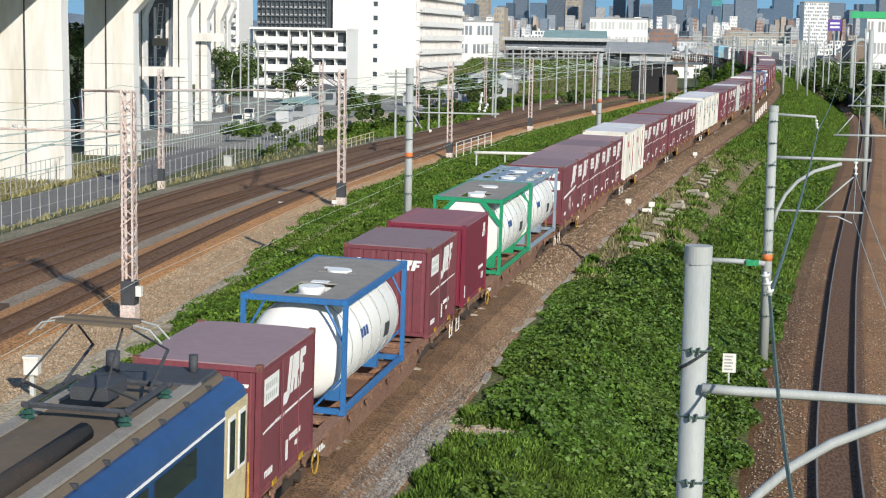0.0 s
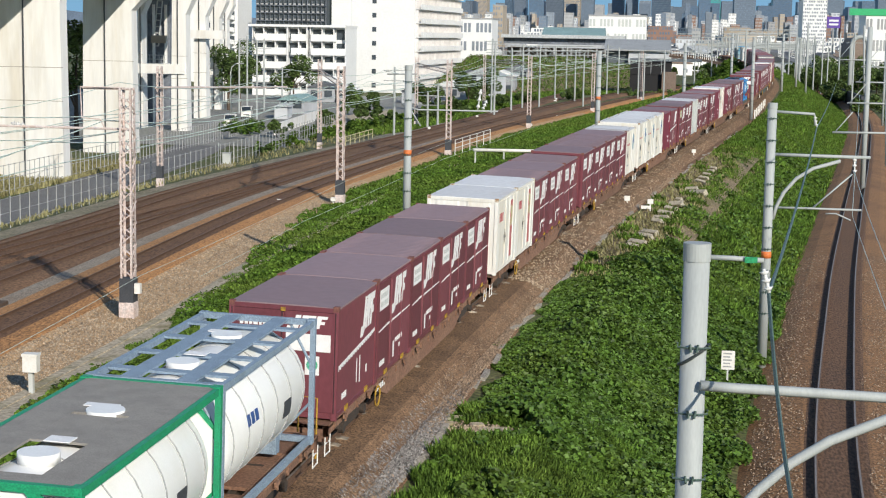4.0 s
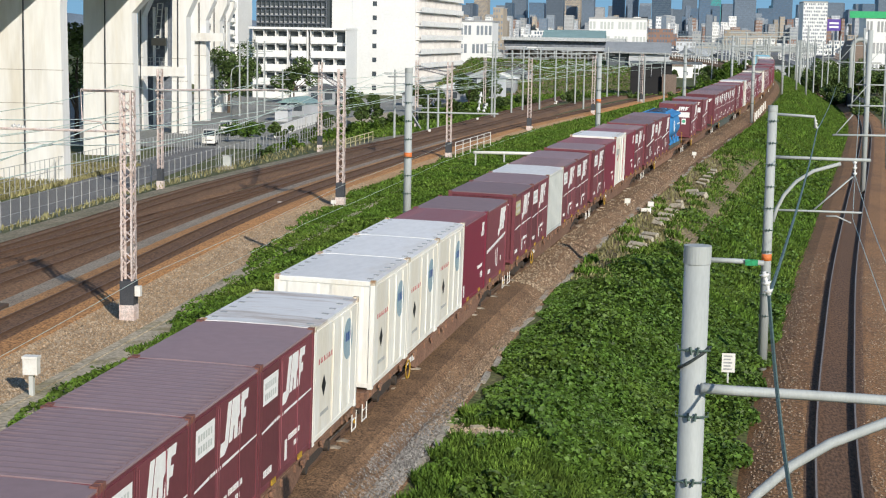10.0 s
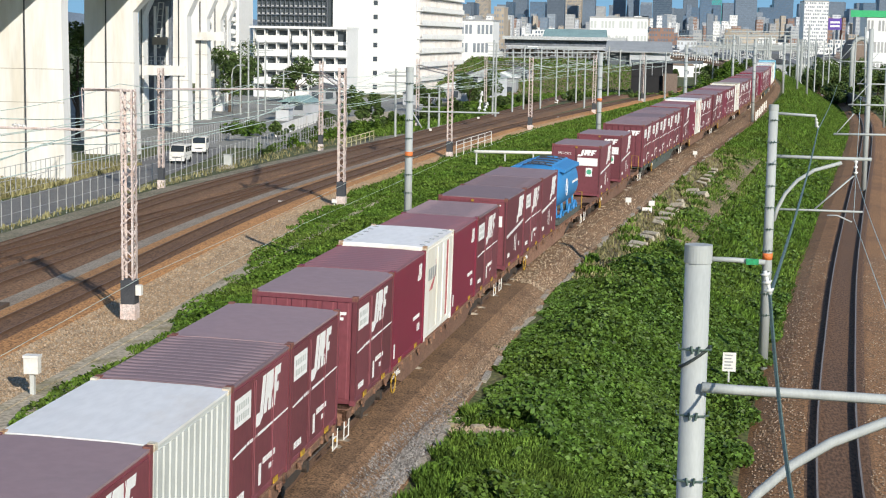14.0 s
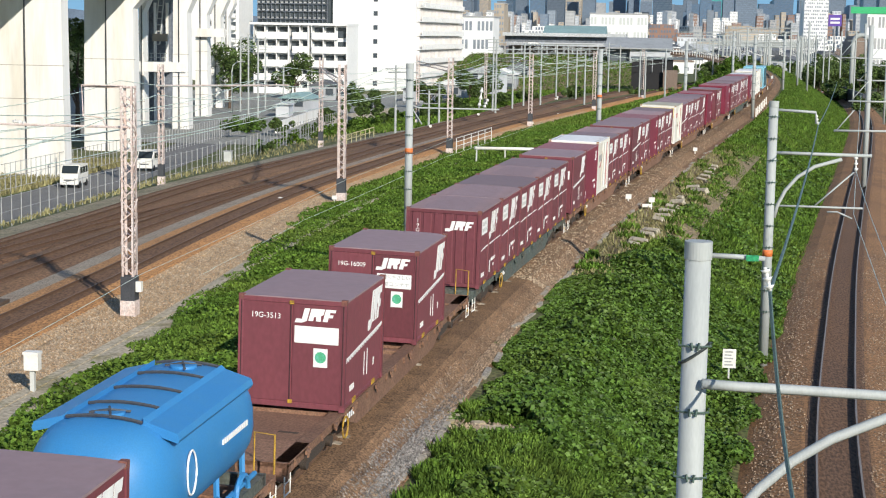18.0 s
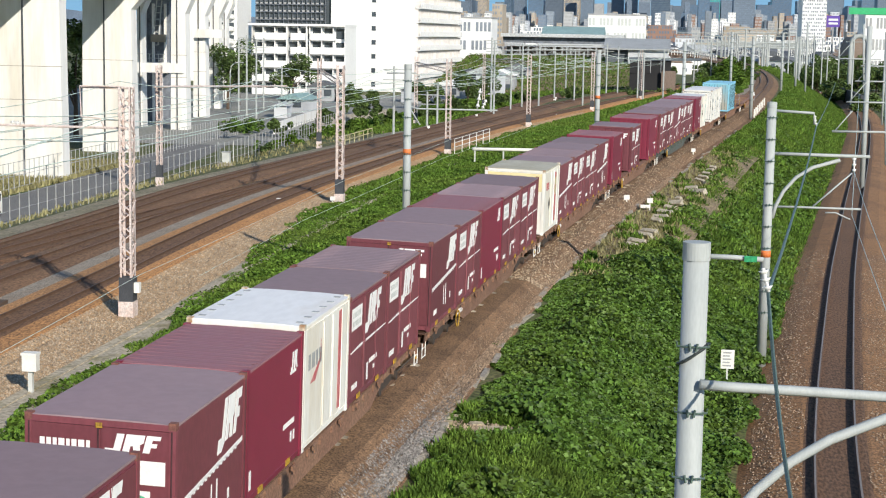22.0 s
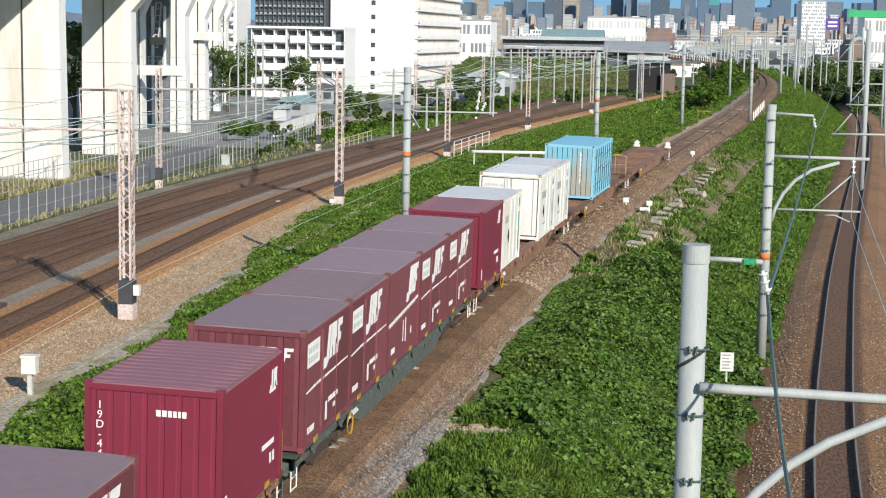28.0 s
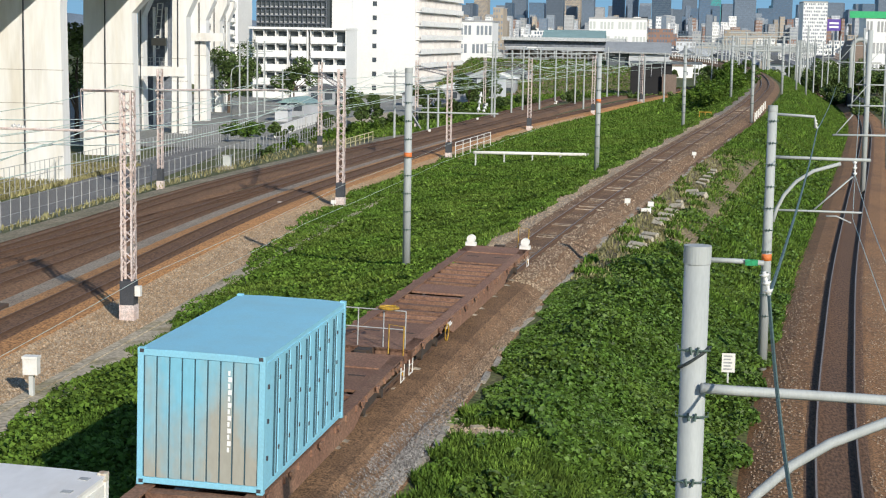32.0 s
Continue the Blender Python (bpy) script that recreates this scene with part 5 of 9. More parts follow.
def tank_container(frame_mat, label, braces="frame", topped=True):
    """A 20-foot tank container: cylinder with dished ends in a frame, walkway on top."""
    W, L, H = 2.438, 6.058, 2.591
    w, l = W / 2, L / 2
    t = empty("tank_container")
    tagged(t, label, "tank container", group="containers on the train")
    r, zc = 1.17, 1.3
    bm = bm_new()
    dish = [(0.1, 0.0), (0.12, 0.45), (0.17, 0.8), (0.27, 1.02), (0.42, 1.12), (0.6, r)]
    prof = [(-l + u, v) for u, v in dish] + [(l - u, v) for u, v in reversed(dish)]
    n, rings = 32, []
    for y, rad in prof:
        rings.append([bm.verts.new((max(rad, 0.01) * math.cos(2 * math.pi * i / n), y, zc + max(rad, 0.01) * math.sin(2 * math.pi * i / n))) for i in range(n)])
    for a, b in zip(rings, rings[1:]):
        for i in range(n):
            bm.faces.new((a[i], a[(i + 1) % n], b[(i + 1) % n], b[i]))
    tank = part("tank", bm, "tank_white", t, "white painted cylinder", smooth=True)
    for y in np.linspace(-l + 0.75, l - 0.75, 6):
        bm = bm_new()
        add_line(bm, [((r + 0.008) * math.cos(a), y, zc + (r + 0.008) * math.sin(a)) for a in np.linspace(0, 2 * math.pi, 33)], 0.014, 4)
        part("band", bm, "frame_grey", tank)
    for sx in (-1, 1):
        for sy in (-1, 1):
            a, b = sorted((sx * w, sx * (w - 0.105)))
            c, d = sorted((sy * l, sy * (l - 0.105)))
            box_part("corner_post", (a, b, c, d, 0.05, H - 0.05), frame_mat, t)
            for z in (0, H - 0.118):
                a2, b2 = sorted((sx * (w + 0.004), sx * (w - 0.16)))
                c2, d2 = sorted((sy * (l + 0.004), sy * (l - 0.178)))
                box_part("corner_casting", (a2, b2, c2, d2, z, z + 0.12), frame_mat, t)
    for sy in (-1, 1):
        c, d = sorted((sy * (l - 0.01), sy * (l - 0.12)))
        for z in (0.02, H - 0.13):
            box_part("end_beam", (-w + 0.13, w - 0.13, c, d, z, z + 0.12), frame_mat, t)
        lo, hi = sorted((sy * (l - 0.02), sy * (l - 0.06)))
        if braces == "octagon":
            for sx in (-1, 1):
                for zo, zs in ((0.1, 1), (H - 0.1, -1)):
                    bm = bm_new()
                    add_prism(bm, [(sx * (w - 0.1), zo + zs * 0.62), (sx * (w - 0.1), zo + zs * 0.84), (sx * (w - 0.84), zo), (sx * (w - 0.62), zo)], "y", lo, hi)
                    part("corner_brace", bm, frame_mat, t)
            bm = bm_new()
            o = [(w - 0.14, 0.76), (w - 0.14, H - 0.76), (w - 0.74, H - 0.14), (-w + 0.74, H - 0.14), (-w + 0.14, H - 0.76), (-w + 0.14, 0.76), (-w + 0.74, 0.14), (w - 0.74, 0.14)]
            add_prism(bm, o, "y", *sorted((sy * (l - 0.07), sy * (l - 0.12))))
            part("end_plate", bm, "tank_white", t, "white flat end plate")
        else:
            for sx in (-1, 1):
                for p, q in (((w - 0.08, 0.85), (w - 0.75, 0.1)), ((w - 0.08, H - 0.95), (w - 0.55, H - 0.1))):
                    bm = bm_new()
                    add_bar(bm, (sx * p[0], sy * (l - 0.06), p[1]), (sx * q[0], sy * (l - 0.06), q[1]), 0.03, 6)
                    part("corner_brace", bm, frame_mat, t)
    for sx in (-1, 1):
        a, b = sorted((sx * (w - 0.01), sx * (w - 0.11)))
        box_part("bottom_rail", (a, b, -l + 0.13, l - 0.13, 0.04, 0.16), frame_mat, t)
        box_part("top_rail", (a, b, -l + 0.13, l - 0.13, H - 0.14, H - 0.02), frame_mat, t)
    bm = bm_new()
    for y in (-l + 1.2, l - 1.2):
        add_box(bm, -0.8, 0.8, y - 0.12, y + 0.12, 0.06, 0.42)
    part("saddle", bm, frame_mat, t)
    if topped:
        bm = bm_new()
        add_box(bm, -w + 0.1, w - 0.1, l - 2.3, l - 0.1, H - 0.06, H - 0.02)
        add_box(bm, -w + 0.1, -0.45, -l + 0.5, l - 2.3, H - 0.06, H - 0.02)
        add_box(bm, 0.45, w - 0.1, -l + 0.5, l - 2.3, H - 0.06, H - 0.02)
        add_box(bm, -w + 0.1, w - 0.1, -l + 0.1, -l + 0.5, H - 0.06, H - 0.02)
        add_box(bm, -0.45, 0.45, -0.9, 0.6, H - 0.06, H - 0.022)
        part("walkway", bm, "tread", t, "grey grating walkway")
    else:
        bm = bm_new()
        for u in (-0.5, 0.5):
            add_box(bm, u - 0.16, u + 0.16, -l + 0.1, l - 0.1, H - 0.06, H - 0.02)
        for y in (-2.2, -0.8, 0.6, 2.0):
            add_box(bm, -w + 0.1, w - 0.1, y - 0.12, y + 0.12, H - 0.075, H - 0.03)
        part("walkway", bm, frame_mat, t, "open bars on top")
    bm = bm_new()
    for y in (-1.6, 0.9):
        add_bar(bm, (0, y, zc + r - 0.02), (0, y, zc + r + 0.14), 0.3, 16)
    part("manhole", bm, "tank_white", t, smooth=True)
    bm = bm_new()
    add_box(bm, -0.2, 0.2, -1.0, -0.7, H - 0.015, H + 0.0)
    add_box(bm, -0.45, 0.1, 1.1, 1.3, H - 0.015, H + 0.0)
    part("top_labels", bm, "mark", t)
    bm = bm_new()
    for k in range(3):
        a0 = 0.32 + k * 0.0
        y0 = -1.4 + k * 0.24
        for j in range(3):
            a = 0.15 + j * 0.06
            add_box(bm, -0.006, 0.006, y0, y0 + 0.15, -0.034, 0.034, Matrix.Translation(((r + 0.01) * math.cos(a), 0, zc + (r + 0.01) * math.sin(a))) @ Matrix.Rotation(-a, 4, "Y"))
    part("mark", bm, "navy", tank, "dark letters as bars")
    bm = bm_new()
    for j in range(4):
        a = -0.2 + j * 0.07
        add_box(bm, -0.006, 0.006, 0.9, 1.35, -0.045, 0.045, Matrix.Translation(((r + 0.011) * math.cos(a), 0, zc + (r + 0.011) * math.sin(a))) @ Matrix.Rotation(-a, 4, "Y"))
    part("placard", bm, "dark_paint", tank)
    return t


def hopper_tank():
    """Blue powder tank container with rounded body, roof hatches and slanted outlets."""
    W, L, H = 2.4, 6.058, 2.55
    t = empty("hopper_container")
    tagged(t, "bright blue rounded powder tank container with roof hatches", "tank container", group="containers on the train")
    bm = bm_new()
    n = 28
    def ring(y, k):
        out = []
        for i in range(n):
            q = 2 * math.pi * i / n
            cx, cz = math.cos(q), math.sin(q)
            ex = 0.62 if cz > 0 else 1.25
            out.append(bm.verts.new((1.19 * k * math.copysign(abs(cx) ** ex, cx), y, 1.3 + (1.17 if cz > 0 else 0.98) * k * math.copysign(abs(cz) ** (0.8 if cz > 0 else 1.0), cz))))
        return out
    rings = [ring(s * y, k) for s, seq in ((-1, ((2.98, 0.3), (2.9, 0.55), (2.72, 0.77), (2.45, 0.91), (2.1, 0.98), (1.8, 1.0))), (1, ((1.8, 1.0), (2.1, 0.98), (2.45, 0.91), (2.72, 0.77), (2.9, 0.55), (2.98, 0.3)))) for y, k in seq]
    for a, b in zip(rings, rings[1:]):
        for i in range(n):
            bm.faces.new((a[i], a[(i + 1) % n], b[(i + 1) % n], b[i]))
    bm.faces.new(rings[0][::-1])
    bm.faces.new(rings[-1])
    tank = part("tank", bm, "hopper_blue", t, smooth=True)
    for y in (-2.0, -1.1, 0.0, 1.1, 2.0):
        bm = bm_new()
        add_line(bm, [(x, y, 2.5 - 0.16 * x * x) for x in np.linspace(-0.62, 0.62, 9)], 0.028, 5)
        part("band", bm, "dark_paint", tank)
    for sx in (-1, 1):
        bm = bm_new()
        add_prism(bm, [(sx * 0.62, 2.3), (sx * 1.18, 2.14), (sx * 1.21, 2.2), (sx * 1.17, 2.3), (sx * 0.7, 2.43), (sx * 0.62, 2.5)], "y", -1.95, 1.95)
        part("side_walkway", bm, "hopper_blue", t)
    for y in (-1.75, 1.7):
        bm = bm_new()
        add_bar(bm, (0, y, 2.42), (0, y, 2.52), 0.24, 14)
        part("hatch", bm, "hopper_blue", t, smooth=True)
        bm = bm_new()
        for k in range(4):
            q = k * math.pi / 2 + 0.4
            add_bar(bm, (0, y, 2.54), (0.32 * math.cos(q), y + 0.32 * math.sin(q), 2.5), 0.022, 5)
        part("hatch_clamp", bm, "dark_paint", t)
    for sx in (-1, 1):
        box_part("frame", (*sorted((sx * 0.95, sx * 1.18)), -3.0, 3.0, 0.04, 0.26), "wagon_grey", t, "dull grey-blue base frame")
        for y in (-1.9, 0.2, 1.7):
            bm = bm_new()
            add_line(bm, [(sx * 1.12, y + 0.36 * math.cos(q), 0.22 + 0.36 * math.sin(q)) for q in np.linspace(-0.1, math.pi + 0.1, 13)], 0.055, 6)
            part("arched_leg", bm, "hopper_blue", t)
        bm = bm_new()
        add_bar(bm, (sx * 1.05, -2.7, 0.34), (sx * 1.05, 2.7, 0.34), 0.05, 8)
        part("discharge_pipe", bm, "hopper_blue", t)
    for y in (-2.9, 2.8):
        box_part("frame_end", (-1.18, 1.18, y, y + 0.12, 0.04, 0.26), "wagon_grey", t)
    for y in (-2.2, -0.7, 0.8, 2.3):
        bm = bm_new()
        add_bar(bm, (0.95, y, 0.15), (0.8, y + 0.35, 1.0), 0.06, 6)
        add_bar(bm, (-0.95, y, 0.15), (-0.8, y + 0.35, 1.0), 0.06, 6)
        part("leg", bm, "hopper_blue", t)
        bm = bm_new()
        add_bar(bm, (0, y + 0.3, 0.85), (0, y + 0.3, 0.2), 0.5, 14, 0.14)
        part("outlet", bm, "hopper_blue", t, smooth=True)
    bm = bm_new()
    add_line(bm, [(1.2 - 0.05 * max(0, 0.28 * math.sin(a)), -1.3 + 0.22 * math.cos(a), 1.5 + 0.36 * math.sin(a)) for a in np.linspace(0, 2 * math.pi, 25)], 0.018, 4)
    part("mark", bm, "mark", tank, "white ring mark")
    bm = bm_new()
    for i in range(12):
        add_box(bm, 1.18, 1.203, 0.3 + i * 0.12, 0.38 + i * 0.12, 1.52, 1.61)
    part("writing", bm, "mark", tank, "row of white characters")
    return t


def flat_wagon(mat="wagon_brown", tail=False):
    """Container flat wagon: fish-bellied side sills, cross-members, bogies, couplers, end rails and locks. Origin on the rails, mid-length."""
    t = empty("flat_wagon")
    tagged(t, "rusty brown container flat wagon on two bogies" if mat == "wagon_brown" else "grey-green container flat wagon on two bogies", "wagon", group="wagons of the train")
    for sx in (-1, 1):
        bm = bm_new()
        a, b = sorted((sx * 1.2, sx * 1.1))
        add_prism(bm, [(-9.8, 0.98), (-9.8, 0.74), (-8.3, 0.8), (-5.5, 0.8), (-4.3, 0.42), (4.3, 0.42), (5.5, 0.8), (8.3, 0.8), (9.8, 0.74), (9.8, 0.98)], "x", a, b)
        part("side_sill", bm, mat, t)
        bm = bm_new()
        for y in np.arange(-9.3, 9.4, 0.98):
            a2, b2 = sorted((sx * 1.2, sx * 1.25))
            add_box(bm, a2, b2, y - 0.03, y + 0.03, 0.81, 0.96)
        part("sill_ribbing", bm, mat, t)
        for i in range(5):
            y0 = -9.35 + i * 3.745
            for y in (y0 + 0.75, y0 + 2.95):
                bm = bm_new()
                a2, b2 = sorted((sx * 1.25, sx * 1.3))
                add_box(bm, a2, b2, y - 0.12, y + 0.12, 0.88, 0.97)
                add_box(bm, a2, b2 if sx < 0 else b2 - 0.02, y + 0.05, y + 0.12, 0.78, 0.88)
                part("container_lock", bm, mat, t)
        bm = bm_new()
        for k in range(5):
            add_box(bm, *sorted((sx * 1.252, sx * 1.262)), -5.6 + k * 0.18, -5.5 + k * 0.18, 0.78, 0.92)
        part("markings", bm, "mark", t)
    box_part("centre_sill", (-0.22, 0.22, -9.7, 9.7, 0.5, 0.8), mat, t)
    for a, b in ((-8.2, -5.9), (-0.75, 0.75), (5.9, 8.2)):
        box_part("deck_plate", (-0.92, 0.92, a, b, 0.88, 0.945), mat, t)
    for sx in (-1, 1):
        box_part("deck_flange", (*sorted((sx * 0.9, sx * 1.21)), -9.7, 9.7, 0.95, 0.985), mat, t)
    for y, hw in ((-5.4, 0.1), (-4.7, 0.07), (-4.0, 0.1), (-3.0, 0.16), (-2.2, 0.07), (-1.4, 0.12), (1.4, 0.12), (2.2, 0.07), (3.0, 0.16), (4.0, 0.1), (4.7, 0.07), (5.4, 0.1)):
        box_part("cross_member", (-0.95, 0.95, y - hw, y + hw, 0.8, 0.93), mat, t)
    # thin dark plates on the deck stand for the shade in slots
    for y in (-7.4, 7.4):
        for sx in (-1, 1):
            box_part("deck_opening", (*sorted((sx * 0.28, sx * 0.72)), y - 0.06, y + 0.06, 0.94, 0.949), "bogie", t, "dark plate painting the shade of a deck slot")
    for sy in (-1, 1):
        a, b = sorted((sy * 9.8, sy * 8.2))
        box_part("end_deck", (-1.2, 1.2, a, b, 0.9, 0.985), mat, t)
        a, b = sorted((sy * 9.8, sy * 9.7))
        box_part("end_beam", (-1.2, 1.2, a, b, 0.62, 0.99), mat, t)
        bm = bm_new()
        add_box(bm, -0.12, 0.12, *sorted((sy * 9.8, sy * 10.12)), 0.76, 0.98)
        add_box(bm, -0.2, 0.2, *sorted((sy * 10.0, sy * 10.2)), 0.72, 1.02)
        part("coupler", bm, "bogie", t)
        bm = bm_new()
        add_line(bm, [(1.15 * sy, sy * 9.86, 0.45), (1.15 * sy, sy * 9.86, 1.75), (0.75 * sy, sy * 9.86, 1.78), (0.75 * sy, sy * 9.86, 1.0)], 0.022, 5)
        part("handrail", bm, "yellow", t, "yellow end handrail")
        bm = bm_new()
        for z in (0.35, 0.6):
            add_bar(bm, (1.18, sy * 9.5, z), (1.18, sy * 9.9, z), 0.016, 5)
        for y in (9.5, 9.9):
            add_bar(bm, (1.18, sy * y, 0.33), (1.18, sy * y, 0.75), 0.016, 5)
        part("step", bm, "white_paint", t, "white step iron")
        bog = empty("bogie")
        bog.parent = t
        bog.matrix_local = pose(0, sy * 6.9, 0)
        for sx in (-1, 1):
            bm = bm_new()
            add_prism(bm, [(-1.3, 0.5), (-1.3, 0.62), (-0.5, 0.62), (-0.35, 0.75), (0.35, 0.75), (0.5, 0.62), (1.3, 0.62), (1.3, 0.5), (0.9, 0.36), (0.4, 0.3), (-0.4, 0.3), (-0.9, 0.36)], "x", *sorted((sx * 0.82, sx * 0.95)))
            for y in (-0.95, 0.95):
                add_bar(bm, (sx * 0.93, y, 0.44), (sx * 1.06, y, 0.44), 0.13, 10)
            part("side_frame", bm, "bogie", bog)
        for y in (-0.95, 0.95):
            bm = bm_new()
            for sx in (-1, 1):
                add_bar(bm, (sx * 0.53, y, 0.43), (sx * 0.62, y, 0.43), 0.43, 24)
                add_bar(bm, (sx * 0.48, y, 0.43), (sx * 0.53, y, 0.43), 0.455, 24)
            add_bar(bm, (-0.53, y, 0.43), (0.53, y, 0.43), 0.07, 8)
            part("wheelset", bm, "bogie", bog)
    bm = bm_new()
    add_line(bm, [(1.3 + 0.0, -5.7 + 0.24 * math.cos(a), 0.7 + 0.24 * math.sin(a)) for a in np.linspace(0, 2 * math.pi, 17)], 0.022, 5)
    part("brake_wheel", bm, "yellow", t, "yellow brake wheel")
    bm = bm_new()
    add_box(bm, 0.4, 1.0, -2.4, -1.2, 0.3, 0.6)
    add_bar(bm, (-0.7, 1.0, 0.42), (-0.7, 2.4, 0.42), 0.2, 12)
    part("brake_gear", bm, "bogie", t)
    if tail:
        for u in (-1.0, -0.3, 0.4, 1.0):
            bm = bm_new()
            add_bar(bm, (u, -9.7, 1.0), (u, -9.7, 2.0), 0.02, 5)
            part("rail_post", bm, "frame_grey", t)
        for z in (1.5, 2.0):
            bm = bm_new()
            add_bar(bm, (-1.0, -9.7, z), (1.0, -9.7, z), 0.018, 5)
            part("end_rail", bm, "frame_grey", t, "pale end railing")
        bm = bm_new()
        add_line(bm, [(0.5 + 0.26 * math.cos(a), -9.6 + 0.26 * math.sin(a), 2.05) for a in np.linspace(0, 2 * math.pi, 17)], 0.03, 5)
        add_bar(bm, (0.24, -9.6, 2.05), (0.76, -9.6, 2.05), 0.02, 5)
        part("brake_handwheel", bm, "yellow", t, "yellow hand wheel")
        for sx in (-1, 1):
            bm = bm_new()
            add_box(bm, sx * 1.05 - 0.2, sx * 1.05 + 0.2, 9.6, 9.85, 0.98, 1.12)
            add_bar(bm, (sx * 1.05, 9.6, 1.24), (sx * 1.05, 9.86, 1.24), 0.16, 14)
            part("tail_disc", bm, "white_paint", t, "round white tail marker")
    return t


def locomotive():
    """Blue electric locomotive: only its rear half shows. Origin on the rails, mid-length."""
    t = empty("electric_locomotive")
    tagged(t, "blue and cream electric locomotive with sooty grey roof", "locomotive", group="")
    L = 18.2
    l = L / 2 - 0.55
    bm = bm_new()
    add_prism(bm, [(-1.4, 0.95), (1.4, 0.95), (1.4, 3.28), (1.34, 3.44), (1.12, 3.58), (-1.12, 3.58), (-1.34, 3.44), (-1.4, 3.28)], "y", -l + 0.25, l - 0.02)
    part("body", bm, "loco_blue", t)
    bm = bm_new()
    add_prism(bm, [(-1.06, 3.57), (1.06, 3.57), (0.98, 3.68), (0.5, 3.73), (-0.5, 3.73), (-0.98, 3.68)], "y", -l + 0.3, l - 0.25)
    part("roof", bm, "loco_roof", t, "sooty brown roof")
    for sx in (-1, 1):
        box_part("roof_edge_strip", (*sorted((sx * 0.72, sx * 0.96)), -l + 0.4, l - 1.2, 3.69, 3.74), "tread", t, "grey strip along the roof edge")
        bm = bm_new()
        for k in range(14):
            add_box(bm, *sorted((sx * 0.98, sx * 1.1)), -l + 1.0 + k * 1.15, -l + 1.06 + k * 1.15, 3.59, 3.66)
        part("roof_clips", bm, "dark_paint", t)
        bm = bm_new()
        add_bar(bm, (sx * 1.42, -l + 0.3, 3.2), (sx * 1.42, l - 1.35, 3.2), 0.022, 5)
        part("gutter", bm, "mark", t, "white gutter line")
        bm = bm_new()
        for y in (l - 1.06, l - 0.46):
            add_box(bm, *sorted((sx * 1.403, sx * 1.418)), y - 0.05, y + 0.35, 2.1, 3.12)
        part("window_frame", bm, "mark", t, "pale cab window frame")
    box_part("cream_band", (-1.404, 1.404, l - 1.3, l + 0.01, 1.0, 3.3), "loco_cream", t, "cream cab end")
    for u in (1.405, -1.405):
        bm = bm_new()
        s1 = 1 if u > 0 else -1
        for y in (l - 1.02, l - 0.42):
            add_box(bm, *sorted((u + 0.01 * s1, u + 0.022 * s1)), y - 0.03, y + 0.25, 2.17, 3.05)
        part("cab_window", bm, "glass", t)
        for k in range(5):
            bm = bm_new()
            add_box(bm, *sorted((u, u + 0.02 * (1 if u > 0 else -1))), -5.0 + k * 2.2, -3.1 + k * 2.2, 2.62, 3.1)
            part("side_window", bm, "glass", t)
        bm = bm_new()
        add_bar(bm, (u + 0.06 * (1 if u > 0 else -1), l - 0.08, 1.1), (u + 0.06 * (1 if u > 0 else -1), l - 0.08, 2.1), 0.02, 6)
        part("grab_rail", bm, "yellow", t)
    box_part("underframe", (-1.3, 1.3, -l, l, 0.5, 0.95), "bogie", t)
    bm = bm_new()
    add_bar(bm, (0.42, -3.0, 3.8), (0.42, 3.6, 3.8), 0.15, 12)
    part("roof_conduit", bm, "bogie", t, smooth=True)
    bm = bm_new()
    add_box(bm, -0.95, 0.95, l - 1.5, l - 0.3, 3.66, 3.76)
    part("roof_hood", bm, "dark_paint", t, bevel=0.03)
    bm = bm_new()
    add_bar(bm, (0.62, l - 0.6, 3.7), (0.62, l - 0.6, 4.05), 0.08, 10)
    add_bar(bm, (-0.65, l - 1.0, 3.7), (-0.65, l - 1.0, 4.1), 0.12, 12)
    part("lightning_arrester", bm, "dark_paint", t, smooth=True)
    pan = empty("pantograph")
    pan.parent = t
    pan.matrix_local = pose(0.0, l - 3.3, 3.66)
    for u in (-0.75, 0.75):
        for y in (-0.9, 0.9):
            bm = bm_new()
            for k in range(3):
                add_bar(bm, (u, y, 0.02 + k * 0.07), (u, y, 0.08 + k * 0.07), 0.11, 12, 0.05)
            part("insulator", bm, "insulator_green", pan, "dark green porcelain insulator")
    bm = bm_new()
    for u in (-0.75, 0.75):
        add_bar(bm, (u, -1.0, 0.28), (u, 1.0, 0.28), 0.05, 6)
    for y in (-0.9, 0.9):
        add_bar(bm, (-0.85, y, 0.28), (0.85, y, 0.28), 0.05, 6)
    add_box(bm, -0.3, 0.3, -0.4, 0.4, 0.28, 0.48)
    part("base_frame", bm, "dark_paint", pan)
    bm = bm_new()
    for u in (-0.7, 0.7):
        add_bar(bm, (u, -0.3, 0.33), (u * 0.9, -1.35, 0.75), 0.028, 6)
        add_bar(bm, (u, 0.3, 0.33), (u * 0.9, 1.35, 0.75), 0.028, 6)
        add_bar(bm, (u * 0.9, -1.35, 0.75), (u * 0.55, 0.0, 1.4), 0.018, 6)
        add_bar(bm, (u * 0.9, 1.35, 0.75), (u * 0.55, 0.0, 1.4), 0.018, 6)
    part("arms", bm, "dark_paint", pan)
    bm = bm_new()
    for y in (-0.18, 0.18):
        add_box(bm, -0.6, 0.6, y - 0.09, y + 0.09, 1.4, 1.45)
    part("collector_head", bm, "loco_roof", pan)
    bm = bm_new()
    for y in (-0.18, 0.18):
        for k in (-1, 1):
            add_line(bm, [(k * 0.6, y, 1.43), (k * 0.85, y, 1.38), (k * 1.05, y, 1.18)], 0.016, 5)
    part("horn", bm, "steel", pan)
